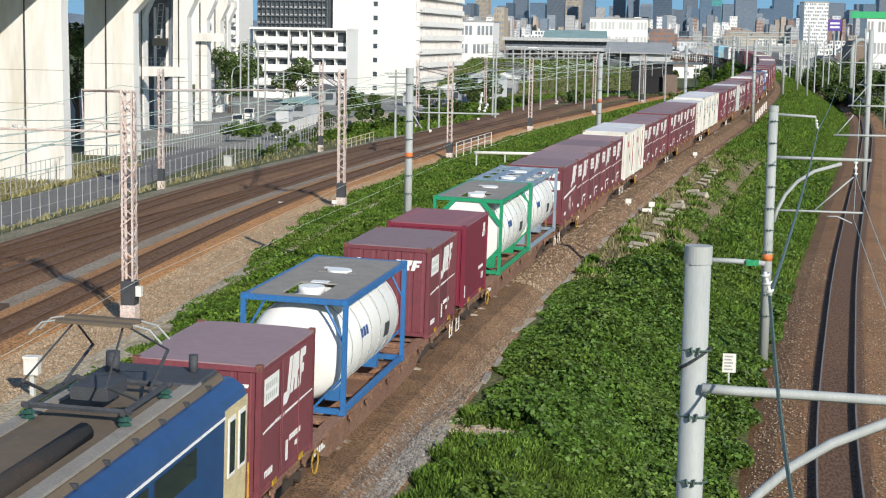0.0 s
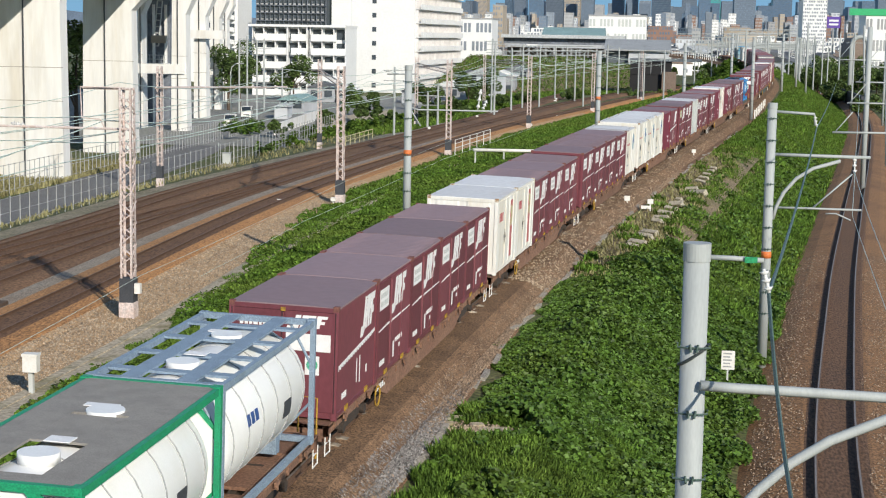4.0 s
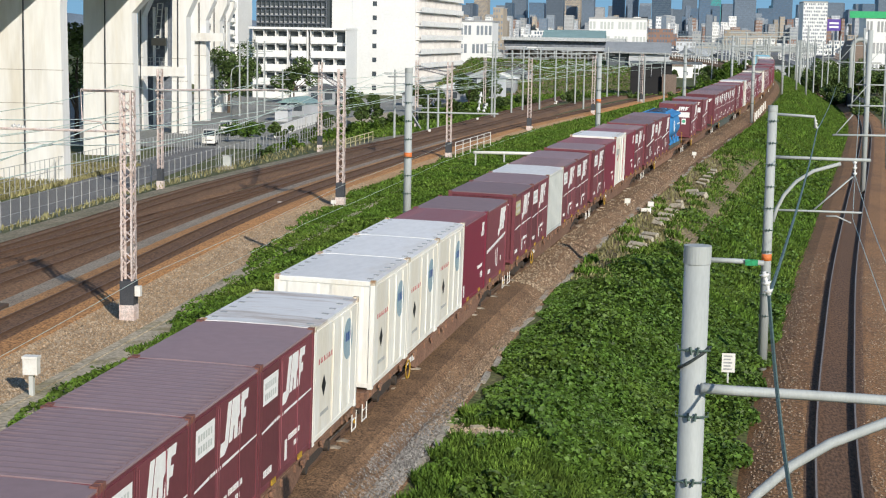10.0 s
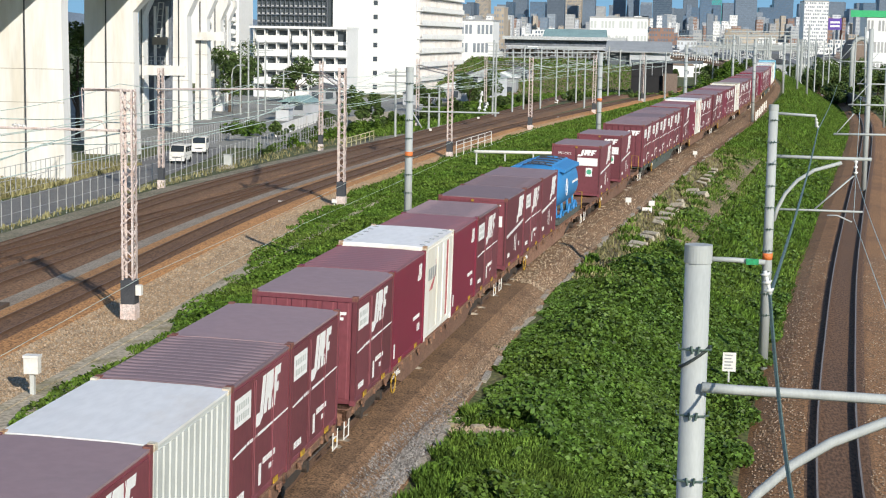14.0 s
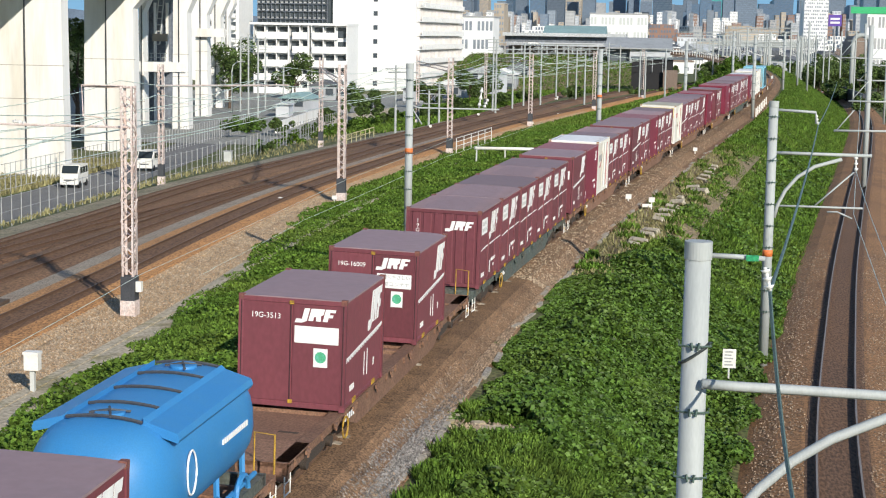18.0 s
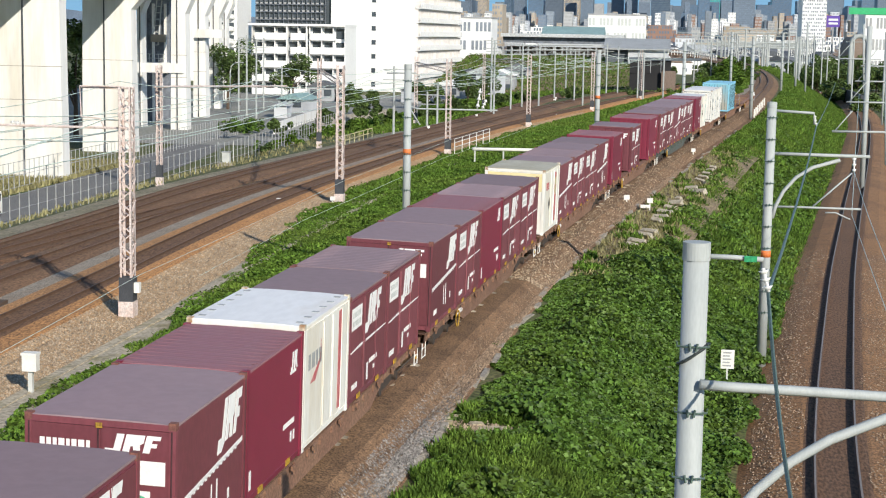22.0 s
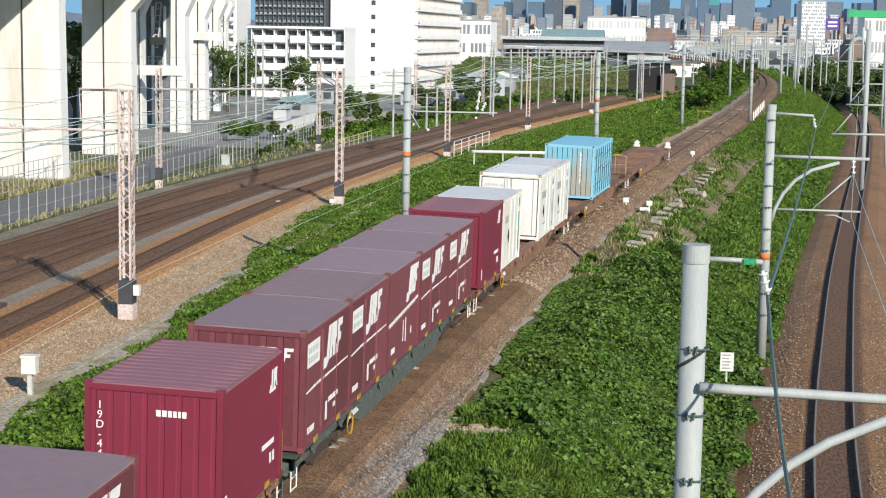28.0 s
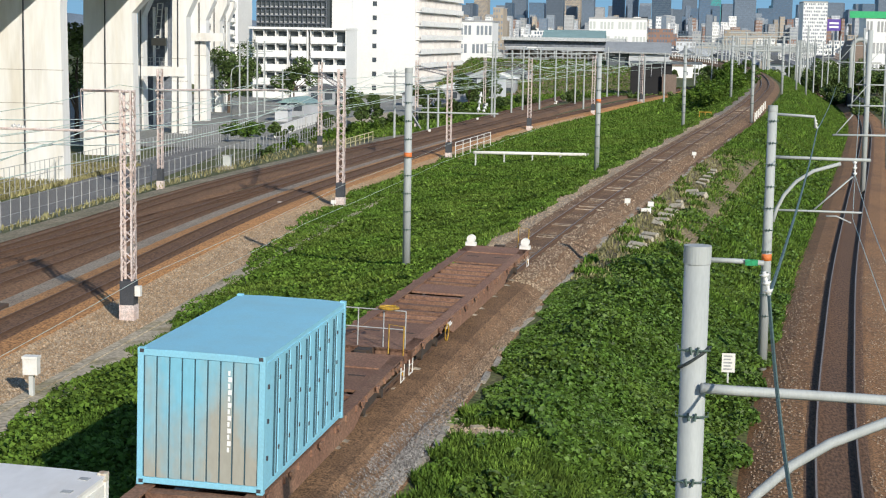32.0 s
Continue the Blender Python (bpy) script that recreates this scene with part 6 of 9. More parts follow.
    for sy in (-6, 0, 6):
        bog = empty("bogie")
        bog.parent = t
        bog.matrix_local = pose(0, sy, 0)
        box_part("side_frame", (-1.15, 1.15, -1.5, 1.5, 0.35, 0.6), "bogie", bog)
        for y in (-1.2, 1.2):
            bm = bm_new()
            for sx in (-1, 1):
                add_bar(bm, (sx * 0.5, y, 0.55), (sx * 0.63, y, 0.55), 0.55, 20)
            part("wheelset", bm, "bogie", bog)
    return t


# wagons from the locomotive to the tail: (slot, kind) of the loads; slots are 12-foot places 1 to 5
CONSIST = [
    [(1, "d0"), (2.7, "tank_blue"), (5.07, "d0")],
    [(1, "jr"), (2.7, "tank_green"), (4.32, "tank_grey")],
    [(1, "g"), (2, "d0"), (3, "d1"), (4, "d0"), (5, "d3")],
    [(1, "red"), (2, "red"), (3, "d3"), (4, "d0"), (5, "d1")],
    [(1, "d0"), (2, "d1"), (3, "d3"), (4, "d0"), (5, "disc_low")],
    [(1, "disc"), (2, "disc"), (3, "disc"), (4, "jr"), (5, "g")],
    [(1, "d2"), (2, "d0"), (3, "grey"), (4, "d3"), (5, "d0")],
    [(1, "d0"), (2, "jr"), (3, "stripe"), (4, "jr"), (5, "d1")],
    [(1, "g"), (2, "d3"), (3, "g"), (4.28, "hopper")],
    [(2, "g_3513"), (4, "g_16009")],
    [(1, "d_3740"), (2, "d3"), (3, "d0"), (4, "d1"), (5, "d0")],
    [(1, "g_w"), (2, "jr"), (3, "stripe"), (4, "d0"), (5, "d1")],
    [(1, "g"), (2, "d0"), (3, "jr"), (4, "d1"), (5, "d0")],
    [(1, "yellowed"), (2, "g_r"), (3, "d1"), (4, "d0"), (5, "g")],
    [(1, "jr"), (2.95, "d_8058"), (5, "jr_449")],
    [(1, "d0"), (2, "d1"), (3, "g"), (4, "d0"), (5, "d0")],
    [(1, "jr"), (2, "cream_teal"), (4.12, "clean"), (5.12, "clean_blue")],
    [(2.73, "blue20")],
    [],
]
PITCH, SLOT, FIRST = 20.4, 3.78, 0.74
LONG = {"tank_blue": 6.058, "tank_green": 6.058, "tank_grey": 6.058, "hopper": 6.058, "blue20": 6.058}


def travelled(t):
    """Metres that the train has come by t seconds, gathering speed."""
    late = max(0.0, t - 28.6)
    return -27.3 + 8.5 * t + 0.0552 * t * t + 0.00336 * t ** 3 - 0.0000983 * t ** 4 + 0.000000478 * t ** 5 + 0.125 * late * late


MAKERS = {
    "d0": lambda: container_sided(0), "d1": lambda: container_sided(1), "d2": lambda: container_sided(2), "d3": lambda: container_sided(3),
    "g": lambda: container_ended(), "g_r": lambda: container_ended(), "g_w": lambda: container_ended(), "g_3513": lambda: container_ended("19G-3513"), "g_16009": lambda: container_ended("19G-16009", "writing"),
    "jr": container_crimson, "jr_449": lambda: container_crimson("19D-449"), "d_3740": lambda: container_sided(1, "19G-3740"), "d_8058": lambda: container_sided(0, "19D-8058"), "tank_blue": lambda: tank_container("frame_blue", "white tank container in a bright blue steel frame"),
    "tank_green": lambda: tank_container("frame_green", "white tank container in a green steel frame", "octagon"),
    "tank_grey": lambda: tank_container("frame_slate", "white tank container in a pale blue-grey frame", topped=False),
    "hopper": hopper_tank, "blue20": container_blue20,
}
TRAIN = []


def build_train():
    """One of each kind is built, the others are copies; each keeps its place along the train."""
    made = {}
    def get(kind):
        if kind not in made:
            made[kind] = MAKERS[kind]() if kind in MAKERS else container_white(kind)
            return made[kind]
        return copy_thing(made[kind], Matrix())
    wag = {}
    for w, loads in enumerate(CONSIST):
        mat = "wagon_grey" if w in (10, 15) else "wagon_brown"
        key = "tail" if w == len(CONSIST) - 1 else mat
        if key in wag:
            ob = copy_thing(wag[key], Matrix())
        else:
            ob = wag[key] = flat_wagon(mat, key == "tail")
        TRAIN.append((ob, w * PITCH + PITCH / 2, 0.0))
        for slot, kind in loads:
            c = get(kind)
            TRAIN.append((c, w * PITCH + FIRST + (slot - 1) * SLOT + LONG.get(kind, 3.715) / 2, 1.0))
    TRAIN.append((locomotive(), -18.2 / 2, 0.0))


def motions():
    """The train rolls past; every wagon and load follows the curve of the line."""
    for ob, u, z in TRAIN:
        rows = []
        for k in range(0, 33):
            rows.append((float(k), freight(u - travelled(k), 0.05, z)))
        walk(ob, rows)
    for ob, rows in VANS:
        walk(ob, rows)


VANS = []


# ---- the town behind ----
def block_building(name, label, x0, x1, y0, y1, z0, h, wall, floors, bays, mats=("pane",), side_bays=0, balcony=False, roof="wall_grey"):
    """A flat-roofed building with window recesses on the front (towards -y) and on its right flank."""
    t = empty(name, Matrix.Translation(((x0 + x1) / 2, (y0 + y1) / 2, z0)))
    tagged(t, label, "building", group="town")
    w, d = (x1 - x0) / 2, (y1 - y0) / 2
    box_part("wall", (-w, w, -d, d, -1.0, h), wall, t)
    if y0 < 1000:
        box_part("roof", (-w - 0.15, w + 0.15, -d - 0.15, d + 0.15, h, h + 0.5), roof, t)
    fh = h / max(floors, 1)
    bw = 2 * w / max(bays, 1)
    pane = None
    if y0 > 440:
        bm = bm_new()
        for i in range(floors):
            for j in range(bays):
                u = -w + (j + 0.5) * bw
                if (i * 7 + j * 3 + int(w * 10)) % 5 == 0:
                    continue
                add_box(bm, u - bw * 0.32, u + bw * 0.32, -d - 0.06, -d + 0.02, i * fh + fh * 0.3, i * fh + fh * 0.8)
        tagged(part("glazing", bm, mats[0], t), kind="stuff")
        return t
    for i in range(floors):
        for j in range(bays):
            u = -w + (j + 0.5) * bw
            z = i * fh + fh * 0.3
            if pane is None:
                bm = bm_new()
                add_box(bm, -bw * 0.32, bw * 0.32, -0.06, 0.02, 0, fh * 0.5)
                pane = part("window", bm, mats[0], t)
                pane.matrix_local = pose(u, -d, z)
            else:
                ob = new("window", pane.data)
                ob.parent = t
                ob.matrix_local = pose(u, -d, z)
    return t


def danchi(name, label, corner, along, depth, z0, floors, fh, bays, bay_w, end_windows, wall="wall_white"):
    """A slab block of flats: a blank end wall with small windows and a long front of open balconies."""
    t = empty(name, Matrix.Translation(corner))
    t.matrix_world = Matrix.Translation(corner) @ Matrix.Rotation(along, 4, "Z")
    tagged(t, label, "apartment building", group="apartment buildings")
    L, H = bays * bay_w, floors * fh
    box_part("wall", (0, depth, 0.0, L, -2, H), wall, t)
    box_part("roof", (-0.1, depth + 0.1, -0.1, L + 0.1, H, H + 0.8), wall, t)
    if end_windows:
        bm = bm_new()
        add_box(bm, -0.45, 0.45, -0.05, 0.03, 0, 1.0)
        first = None
        for i in range(floors):
            if first is None:
                first = part("window", bm, "pane", t)
                ob = first
            else:
                ob = new("window", first.data)
                ob.parent = t
            ob.matrix_local = pose(depth * 0.36, 0, i * fh + 1.0)
    return t, L, H, depth


def balconies(t, x, y0, n_bays, bay_w, floors, fh, out, slab="wall_white"):
    """Balcony slabs, low parapets, partitions and dark glazing on the +x long side."""
    L = n_bays * bay_w
    for i in range(floors):
        z = i * fh
        bm = bm_new()
        add_box(bm, x, x + out, y0, y0 + L, z - 0.12, z + 0.08)
        bal = part("balcony", bm, slab, t)
        bm = bm_new()
        for j in range(n_bays):
            add_box(bm, x + out - 0.1, x + out, y0 + j * bay_w + 0.35, y0 + (j + 1) * bay_w - 0.1, z + 0.08, z + 1.0)
        tagged(part("parapet", bm, slab, bal), kind="stuff")
        bm = bm_new()
        for j in range(n_bays + 1):
            add_box(bm, x, x + out * 0.6, y0 + j * bay_w - 0.06, y0 + j * bay_w + 0.06, z + 0.08, z + fh - 0.3)
        part("partition", bm, "partition_pink", bal)
        bm = bm_new()
        for j in range(n_bays):
            add_box(bm, x - 0.04, x + 0.03, y0 + j * bay_w + 0.3, y0 + (j + 1) * bay_w - 0.3, z + 0.15, z + 2.2)
        tagged(part("glazing", bm, "far_pane", bal), kind="stuff")


def build_flats():
    # tall slab: blank white end wall, balconies on its long side
    p = place(622, 165, 352)
    q = place(735, 165, 352)
    z0 = -3.0
    depth = (q - p).length
    t, L, H, depth = danchi("apartment_block", "tall white slab of flats with blank end wall", (p.x, p.y, z0), radians(-3), depth, z0, 15, 3.0, 9, 6.0, True)
    balconies(t, depth, 1.0, 18, 2.95, 15, 3.0, 1.2)
    # lower slab: its balcony front faces the railway
    p = place(449, 150, 326)
    q = place(622, 150, 326)
    t = empty("apartment_block", Matrix.Translation((p.x, p.y, z0)))
    tagged(t, "five-storey white apartment block with long balconies", "apartment building", group="apartment buildings")
    w = q.x - p.x - 0.5
    top = place(540, 49, 326).z - z0
    box_part("wall", (0, w, 0, 11, -2, top), "wall_white", t)
    box_part("roof", (-0.6, w + 0.1, -1.9, 11.2, top - 0.1, top + 0.35), "wall_white", t)
    fh = top / 5
    cores = (0.4 * w, 0.61 * w)
    for i in range(5):
        cut = [0.2 + (0.03 * w if i == 4 else 0), cores[0] - 0.45, cores[0] + 0.45, cores[1] - 0.45, cores[1] + 0.45, w * (1.0 if i < 4 else 0.9)]
        for k in (0, 2, 4):
            bm = bm_new()
            add_box(bm, cut[k], cut[k + 1], -1.6, 0, i * fh - 0.12, i * fh + 0.06)
            bal = part("balcony", bm, "wall_white", t)
            box_part("parapet", (cut[k], cut[k + 1], -1.6, -1.45, i * fh + 0.062, i * fh + fh * 0.46), "wall_white", bal)
        for j in range(8):
            bm = bm_new()
            a = j * w / 8
            add_box(bm, a + 0.35, a + w / 8 - 0.35, -0.06, 0.02, i * fh + 0.2, i * fh + fh * 0.82)
            part("glazing", bm, "pane", bal)
        bm = bm_new()
        for j in range(9):
            add_box(bm, max(0.2, j * w / 8 - 0.08), j * w / 8 + 0.08, -1.35, 0, i * fh, i * fh + fh - 0.15)
        for c in cores:
            add_box(bm, c - 0.4, c - 0.2, -1.75, 0, i * fh, i * fh + fh)
        part("partition", bm, "wall_white", bal)
    # dark block behind with rows of balconies
    p = place(455, 60, 590)
    q = place(581, 60, 590)
    t = empty("apartment_block", Matrix.Translation((p.x, p.y, z0)))
    tagged(t, "tall slate-grey block with rows of railed balconies", "apartment building", group="apartment buildings")
    w = q.x - p.x
    box_part("wall", (0, w, 0, 12, -2, 74), "wall_slate", t)
    box_part("stair_tower", (w + 2.2, w + 9.5, -1.0, 12, -2, 76), "wall_white", t)
    box_part("stair_recess", (w, w + 2.2, 0.6, 12, -2, 74), "pane", t, "dark glazed strip")
    nb = 15
    for i in range(5, 26):
        z = 2.75 * i
        bm = bm_new()
        add_box(bm, 0, w, -1.1, 0, z - 0.1, z + 0.1)
        bal = part("balcony", bm, "wall_slate", t)
        bm = bm_new()
        for j in range(nb):
            c = (j + 0.5) * w / nb
            add_box(bm, c - 0.75, c + 0.2, -1.12, -1.06, z + 0.2, z + 0.75)
        tagged(part("railing", bm, "wall_grey", bal), kind="stuff")
        bm = bm_new()
        for j in range(nb + 1):
            c = j * w / nb
            add_box(bm, c - 0.07, c + 0.07, -1.05, 0, z, z + 2.5)
        part("partition", bm, "wall_slate", bal)
        bm = bm_new()
        for j in range(nb):
            c = (j + 0.5) * w / nb
            add_box(bm, c - 0.7, c + 0.7, -0.06, 0.02, z + 0.15, z + 2.1)
        tagged(part("glazing", bm, "pane", bal), kind="stuff")
    # pale block half hidden behind the viaduct
    p = place(392, 80, 400)
    t = empty("apartment_block", Matrix.Translation((p.x, p.y, z0)))
    tagged(t, "white apartment block with stepped balconies beyond the viaduct", "apartment building", group="apartment buildings")
    box_part("wall", (-16, 4.2, 0, 14, -2, 40), "wall_white", t)
    for i in range(13):
        for u in (-3.2, 0.6):
            bm = bm_new()
            zz = 3.0 * i + (0.8 if u > 0 else 0.0)
            add_prism(bm, [(u, zz), (u + 3.0, zz - 0.5), (u + 3.0, zz + 0.5), (u, zz + 1.1)], "y", -1.6, 0)
            part("balcony", bm, "wall_white", t)
        box_part("window", (-3.0, 3.4, -0.06, 0.02, 3.0 * i + 1.3, 3.0 * i + 2.4), "pane", t)


def build_viaduct():
    """Concrete viaduct on broad piers along the street, with its deck shading their heads."""
    t = empty("viaduct", Matrix.Translation((-58, 150, ROAD_Z)))
    tagged(t, "massive pale concrete viaduct on broad piers", "viaduct", kind="structure")
    base = t.matrix_world.translation
    def pier(pxl, pxr, py, dep, depth=3.0, flare=2.2, pipe=-0.07):
        a, b = place(pxl, py, dep), place(pxr, py, dep)
        w = (b - a).length
        cx = (a.x + b.x) / 2 - base.x
        cy = (a.y + b.y) / 2 - base.y
        bm = bm_new()
        add_prism(bm, [(cx - w / 2, -1), (cx + w / 2, -1), (cx + w / 2 - 0.2, 14.6), (cx + w / 2 + flare, 17.2), (cx + w / 2 + flare, 18.2), (cx - w / 2 + 0.2, 18.2)], "y", cy, cy + depth)
        p = part("pier", bm, "concrete", t)
        bm = bm_new()
        add_bar(bm, (cx + w * pipe, cy - 0.12, -0.5), (cx + w * pipe, cy - 0.12, 17), 0.07, 8)
        part("drain_pipe", bm, "dark_paint", p, "dark drain pipe")
        bm = bm_new()
        for z in (3.2, 6.6, 9.4):
            add_box(bm, cx - w / 2 - 0.01, cx + w / 2 + 0.01, cy - 0.012, cy + 0.01, z, z + 0.05)
        part("pour_joint", bm, "concrete_old", p)
    pier(-75, 118, 310, 137, 1.6, 0.0, 0.135)
    pier(146, 240, 275, 168, 1.8, 2.2, -0.05)
    for pxl, pxr, py, dep in ((303, 333, 240, 205), (343, 367, 225, 235), (371, 391, 215, 262), (247, 255, 240, 210), (395, 404, 205, 290)):
        pier(pxl, pxr, py, dep, 2.0, 1.0)
    e1, e2 = place(112, 0, 137), place(250, 0, 168)
    edge = [(-46.4, 40.0), (-46.9, 90.0), (e1.x + 2.0, e1.y), (e2.x + 1.4, e2.y), (-62.5, 215.0), (-76.0, 270.0), (-94.0, 340.0)]
    for (xa, ya), (xb, yb) in zip(edge, edge[1:]):
        bm = bm_new()
        add_prism(bm, [(x - base.x, y - base.y) for x, y in ((xa, ya + 0.02), (xb, yb - 0.02), (xb - 24, yb - 0.02), (xa - 24, ya + 0.02))], "z", 18.25, 20.4)
        part("deck", bm, "concrete", t)
    for z, dep, a, b in ((7.2, 205, 250, 330), (11.5, 235, 250, 400)):
        p, q = place(a, 200, dep) - base, place(b, 200, dep) - base
        box_part("cross_beam", (p.x, q.x, p.y, p.y + 1.2, z, z + 1.2), "concrete", t)
    # machinery recess between two piers, shade painted dark; with a gallery, ladder and pipes
    c0, c1 = place(246, 100, 219) - base, place(304, 100, 219) - base
    box_part("recess_wall", (c0.x, c1.x, c0.y, c0.y + 3, -1, 19), "wall_slate", t, "machinery recess, its shade painted as a slate wall")
    wd = c1.x - c0.x
    box_part("gallery", (c0.x, c1.x, c0.y - 2.0, c0.y, 6.8, 8.2), "concrete", t, "pale gallery beam")
    for k, h0, h1 in ((0.08, -1, 16), (0.3, 8, 15), (0.55, -1, 16), (0.8, -1, 7), (0.93, 8, 16)):
        box_part("column", (c0.x + wd * k - 0.16, c0.x + wd * k + 0.16, c0.y - 1.0, c0.y - 0.7, h0, h1), "concrete", t)
    for k in range(7):
        bm = bm_new()
        x = c0.x + wd * (0.06 + 0.145 * k)
        add_bar(bm, (x, c0.y - 1.9, 8.2), (x, c0.y - 1.9, 9.3), 0.05, 5)
        part("rail_post", bm, "grey_white", t)
    for z in (8.75, 9.3):
        bm = bm_new()
        add_bar(bm, (c0.x, c0.y - 1.9, z), (c1.x, c0.y - 1.9, z), 0.05, 5)
        part("gallery_rail", bm, "grey_white", t)
    bm = bm_new()
    for dx in (-0.35, 0.35):
        add_bar(bm, (c0.x + wd * 0.62 + dx, c0.y - 0.9, 10.5), (c0.x + wd * 0.75 + dx, c0.y - 0.9, 16.5), 0.09, 5)
    for k in range(8):
        f = k / 7
        x = c0.x + wd * (0.62 + 0.13 * f)
        add_bar(bm, (x - 0.35, c0.y - 0.9, 10.5 + 6 * f), (x + 0.35, c0.y - 0.9, 10.5 + 6 * f), 0.06, 5)
    part("service_ladder", bm, "grey_white", t)
    box_part("hung_platform", (c0.x + wd * 0.5, c0.x + wd * 0.95, c0.y - 1.4, c0.y - 0.6, 10.9, 11.9), "wall_beige", t, "brownish hung platform")


def build_fence():
    """Pale post-and-rail fence between street and railway."""
    t = empty("fence", Matrix.Translation((-39.3, 100, -2.6)))
    tagged(t, "pale steel mesh fence along the street", "fence")
    base = t.matrix_world.translation
    first = None
    ys = np.arange(70, 215, 1.6)
    def fx(y):
        return -39.2 - 0.35 * math.sin((y - 70) / 40) - max(0, y - 150) * 0.03
    for y in ys:
        if first is None:
            bm = bm_new()
            add_bar(bm, (0, 0, -0.3), (0, 0, 1.95), 0.034, 6)
            first = ob = part("post", bm, "frame_grey", t)
        else:
            ob = new("post", first.data)
            ob.parent = t
        ob.matrix_local = Matrix.Translation((fx(y) - base.x, y - base.y, 0))
    for z in (0.3, 0.95, 1.85):
        bm = bm_new()
        add_line(bm, [(fx(y) - base.x, y - base.y, z) for y in ys], 0.018, 4)
        part("rail", bm, "frame_grey", t)
    first = None
    t2 = empty("fence", Matrix.Translation((-48.6, 120, ROAD_Z)))
    tagged(t2, "tall grey-green mesh fence under the viaduct", "fence")
    for y in np.arange(100, 200, 1.1):
        if first is None:
            bm = bm_new()
            add_bar(bm, (0, 0, -0.2), (0, 0, 2.3), 0.035, 6)
            first = ob = part("post", bm, "frame_grey", t2)
        else:
            ob = new("post", first.data)
            ob.parent = t2
        ob.matrix_local = Matrix.Translation((-0.02 * (y - 100), y - 120, 0))
    for z in (0.3, 1.2, 2.25):
        bm = bm_new()
        add_line(bm, [(-0.02 * (y - 100), y - 120, z) for y in np.arange(100, 200, 5.0)], 0.025, 4)
        part("rail", bm, "frame_grey", t2)


def van():
    """Small white delivery van, facing -y."""
    t = empty("delivery_van")
    tagged(t, "small white delivery van driving down the street", "van", group="vans")
    bm = bm_new()
    add_prism(bm, [(-1.62, 0.3), (1.6, 0.3), (1.62, 1.0), (1.5, 1.78), (-0.9, 1.8), (-1.35, 1.15), (-1.62, 0.95)], "x", -0.72, 0.72)
    part("body", bm, "white_paint", t, bevel=0.03)
    bm = bm_new()
    add_prism(bm, [(-1.375, 1.16), (-0.97, 1.73), (-0.99, 1.75), (-1.40, 1.17)], "x", -0.64, 0.64)
    part("windscreen", bm, "glass", t)
    for sx in (-1, 1):
        for a, b in ((-0.85, -0.15), (-0.05, 0.65), (0.75, 1.35)):
            box_part("side_window", (*sorted((sx * 0.72, sx * 0.728)), a, b, 1.12, 1.62), "glass", t)
        box_part("headlight", (*sorted((sx * 0.45, sx * 0.68)), -1.64, -1.6, 0.72, 0.9), "porcelain", t, "clear headlight")
        for y in (-1.0, 1.05):
            bm = bm_new()
            add_bar(bm, (sx * 0.6, y, 0.28), (sx * 0.74, y, 0.28), 0.28, 16)
            w = part("wheel", bm, "tyre", t)
    box_part("bumper", (-0.7, 0.7, -1.68, -1.6, 0.3, 0.52), "white_paint", t)
    box_part("grille", (-0.4, 0.4, -1.645, -1.6, 0.6, 0.7), "dark_paint", t)
    return t


def build_vans():
    first = van()
    second = copy_thing(first, Matrix())
    def street(px, py):
        d = place(px, py, 1) - Vector(EYE)
        return Vector(EYE) + d * ((ROAD_Z + 0.02 - EYE[2]) / d.z)
    def rows(track):
        out = []
        pts = [(t, street(px, py)) for t, px, py in track]
        for i, (t, p) in enumerate(pts):
            a, b = pts[max(0, i - 1)][1], pts[min(len(pts) - 1, i + 1)][1]
            v = (b - a) if (b - a).length > 0.3 else Vector((0.1, -1, 0))
            out.append((t, Matrix.Translation(p) @ Matrix.Rotation(math.atan2(v.x, -v.y), 4, "Z")))
        return out
    VANS.append((first, rows([(0, 420, 222), (6, 402, 233), (9, 384, 246), (11.5, 350, 266), (13, 331, 275), (14.5, 306, 292), (16.5, 222, 302), (18.0, 130, 335), (19.0, 60, 358), (20.5, -60, 395), (32, -300, 470)])))
    VANS.append((second, rows([(0, 440, 210), (9, 412, 228), (11.5, 379, 252), (13, 362, 262), (14.5, 348, 275), (16.5, 313, 292), (18, 263, 306), (19, 220, 318), (20, 160, 338), (21, 76, 363), (22, -30, 392), (23, -150, 420), (32, -400, 500)])))


def house(x, y, z, w, d, h, rz, wall, roof, label):
    t = empty("house", Matrix.Translation((x, y, z)) @ Matrix.Rotation(rz, 4, "Z"))
    tagged(t, label, "house", group="houses of the town")
    box_part("wall", (-w / 2, w / 2, -d / 2, d / 2, -1, h), wall, t)
    bm = bm_new()
    o = 0.4
    add_prism(bm, [(-w / 2 - o, h), (w / 2 + o, h), (0, h + w * 0.22)], "y", -d / 2 - o, d / 2 + o)
    part("roof", bm, roof, t)
    if y > 480:
        bm = bm_new()
        for u in (-w * 0.25, w * 0.25):
            for zz in (0.9, 3.4):
                if zz < h - 1:
                    add_box(bm, u - 0.7, u + 0.7, -d / 2 - 0.05, -d / 2 + 0.02, zz, zz + 1.2)
        tagged(part("glazing", bm, "far_pane", t), kind="stuff")
        return t
    for u in (-w * 0.25, w * 0.25):
        for zz in (0.9, 3.4):
            if zz < h - 1:
                box_part("window", (u - 0.7, u + 0.7, -d / 2 - 0.05, -d / 2 + 0.02, zz, zz + 1.2), "pane", t)
    return t


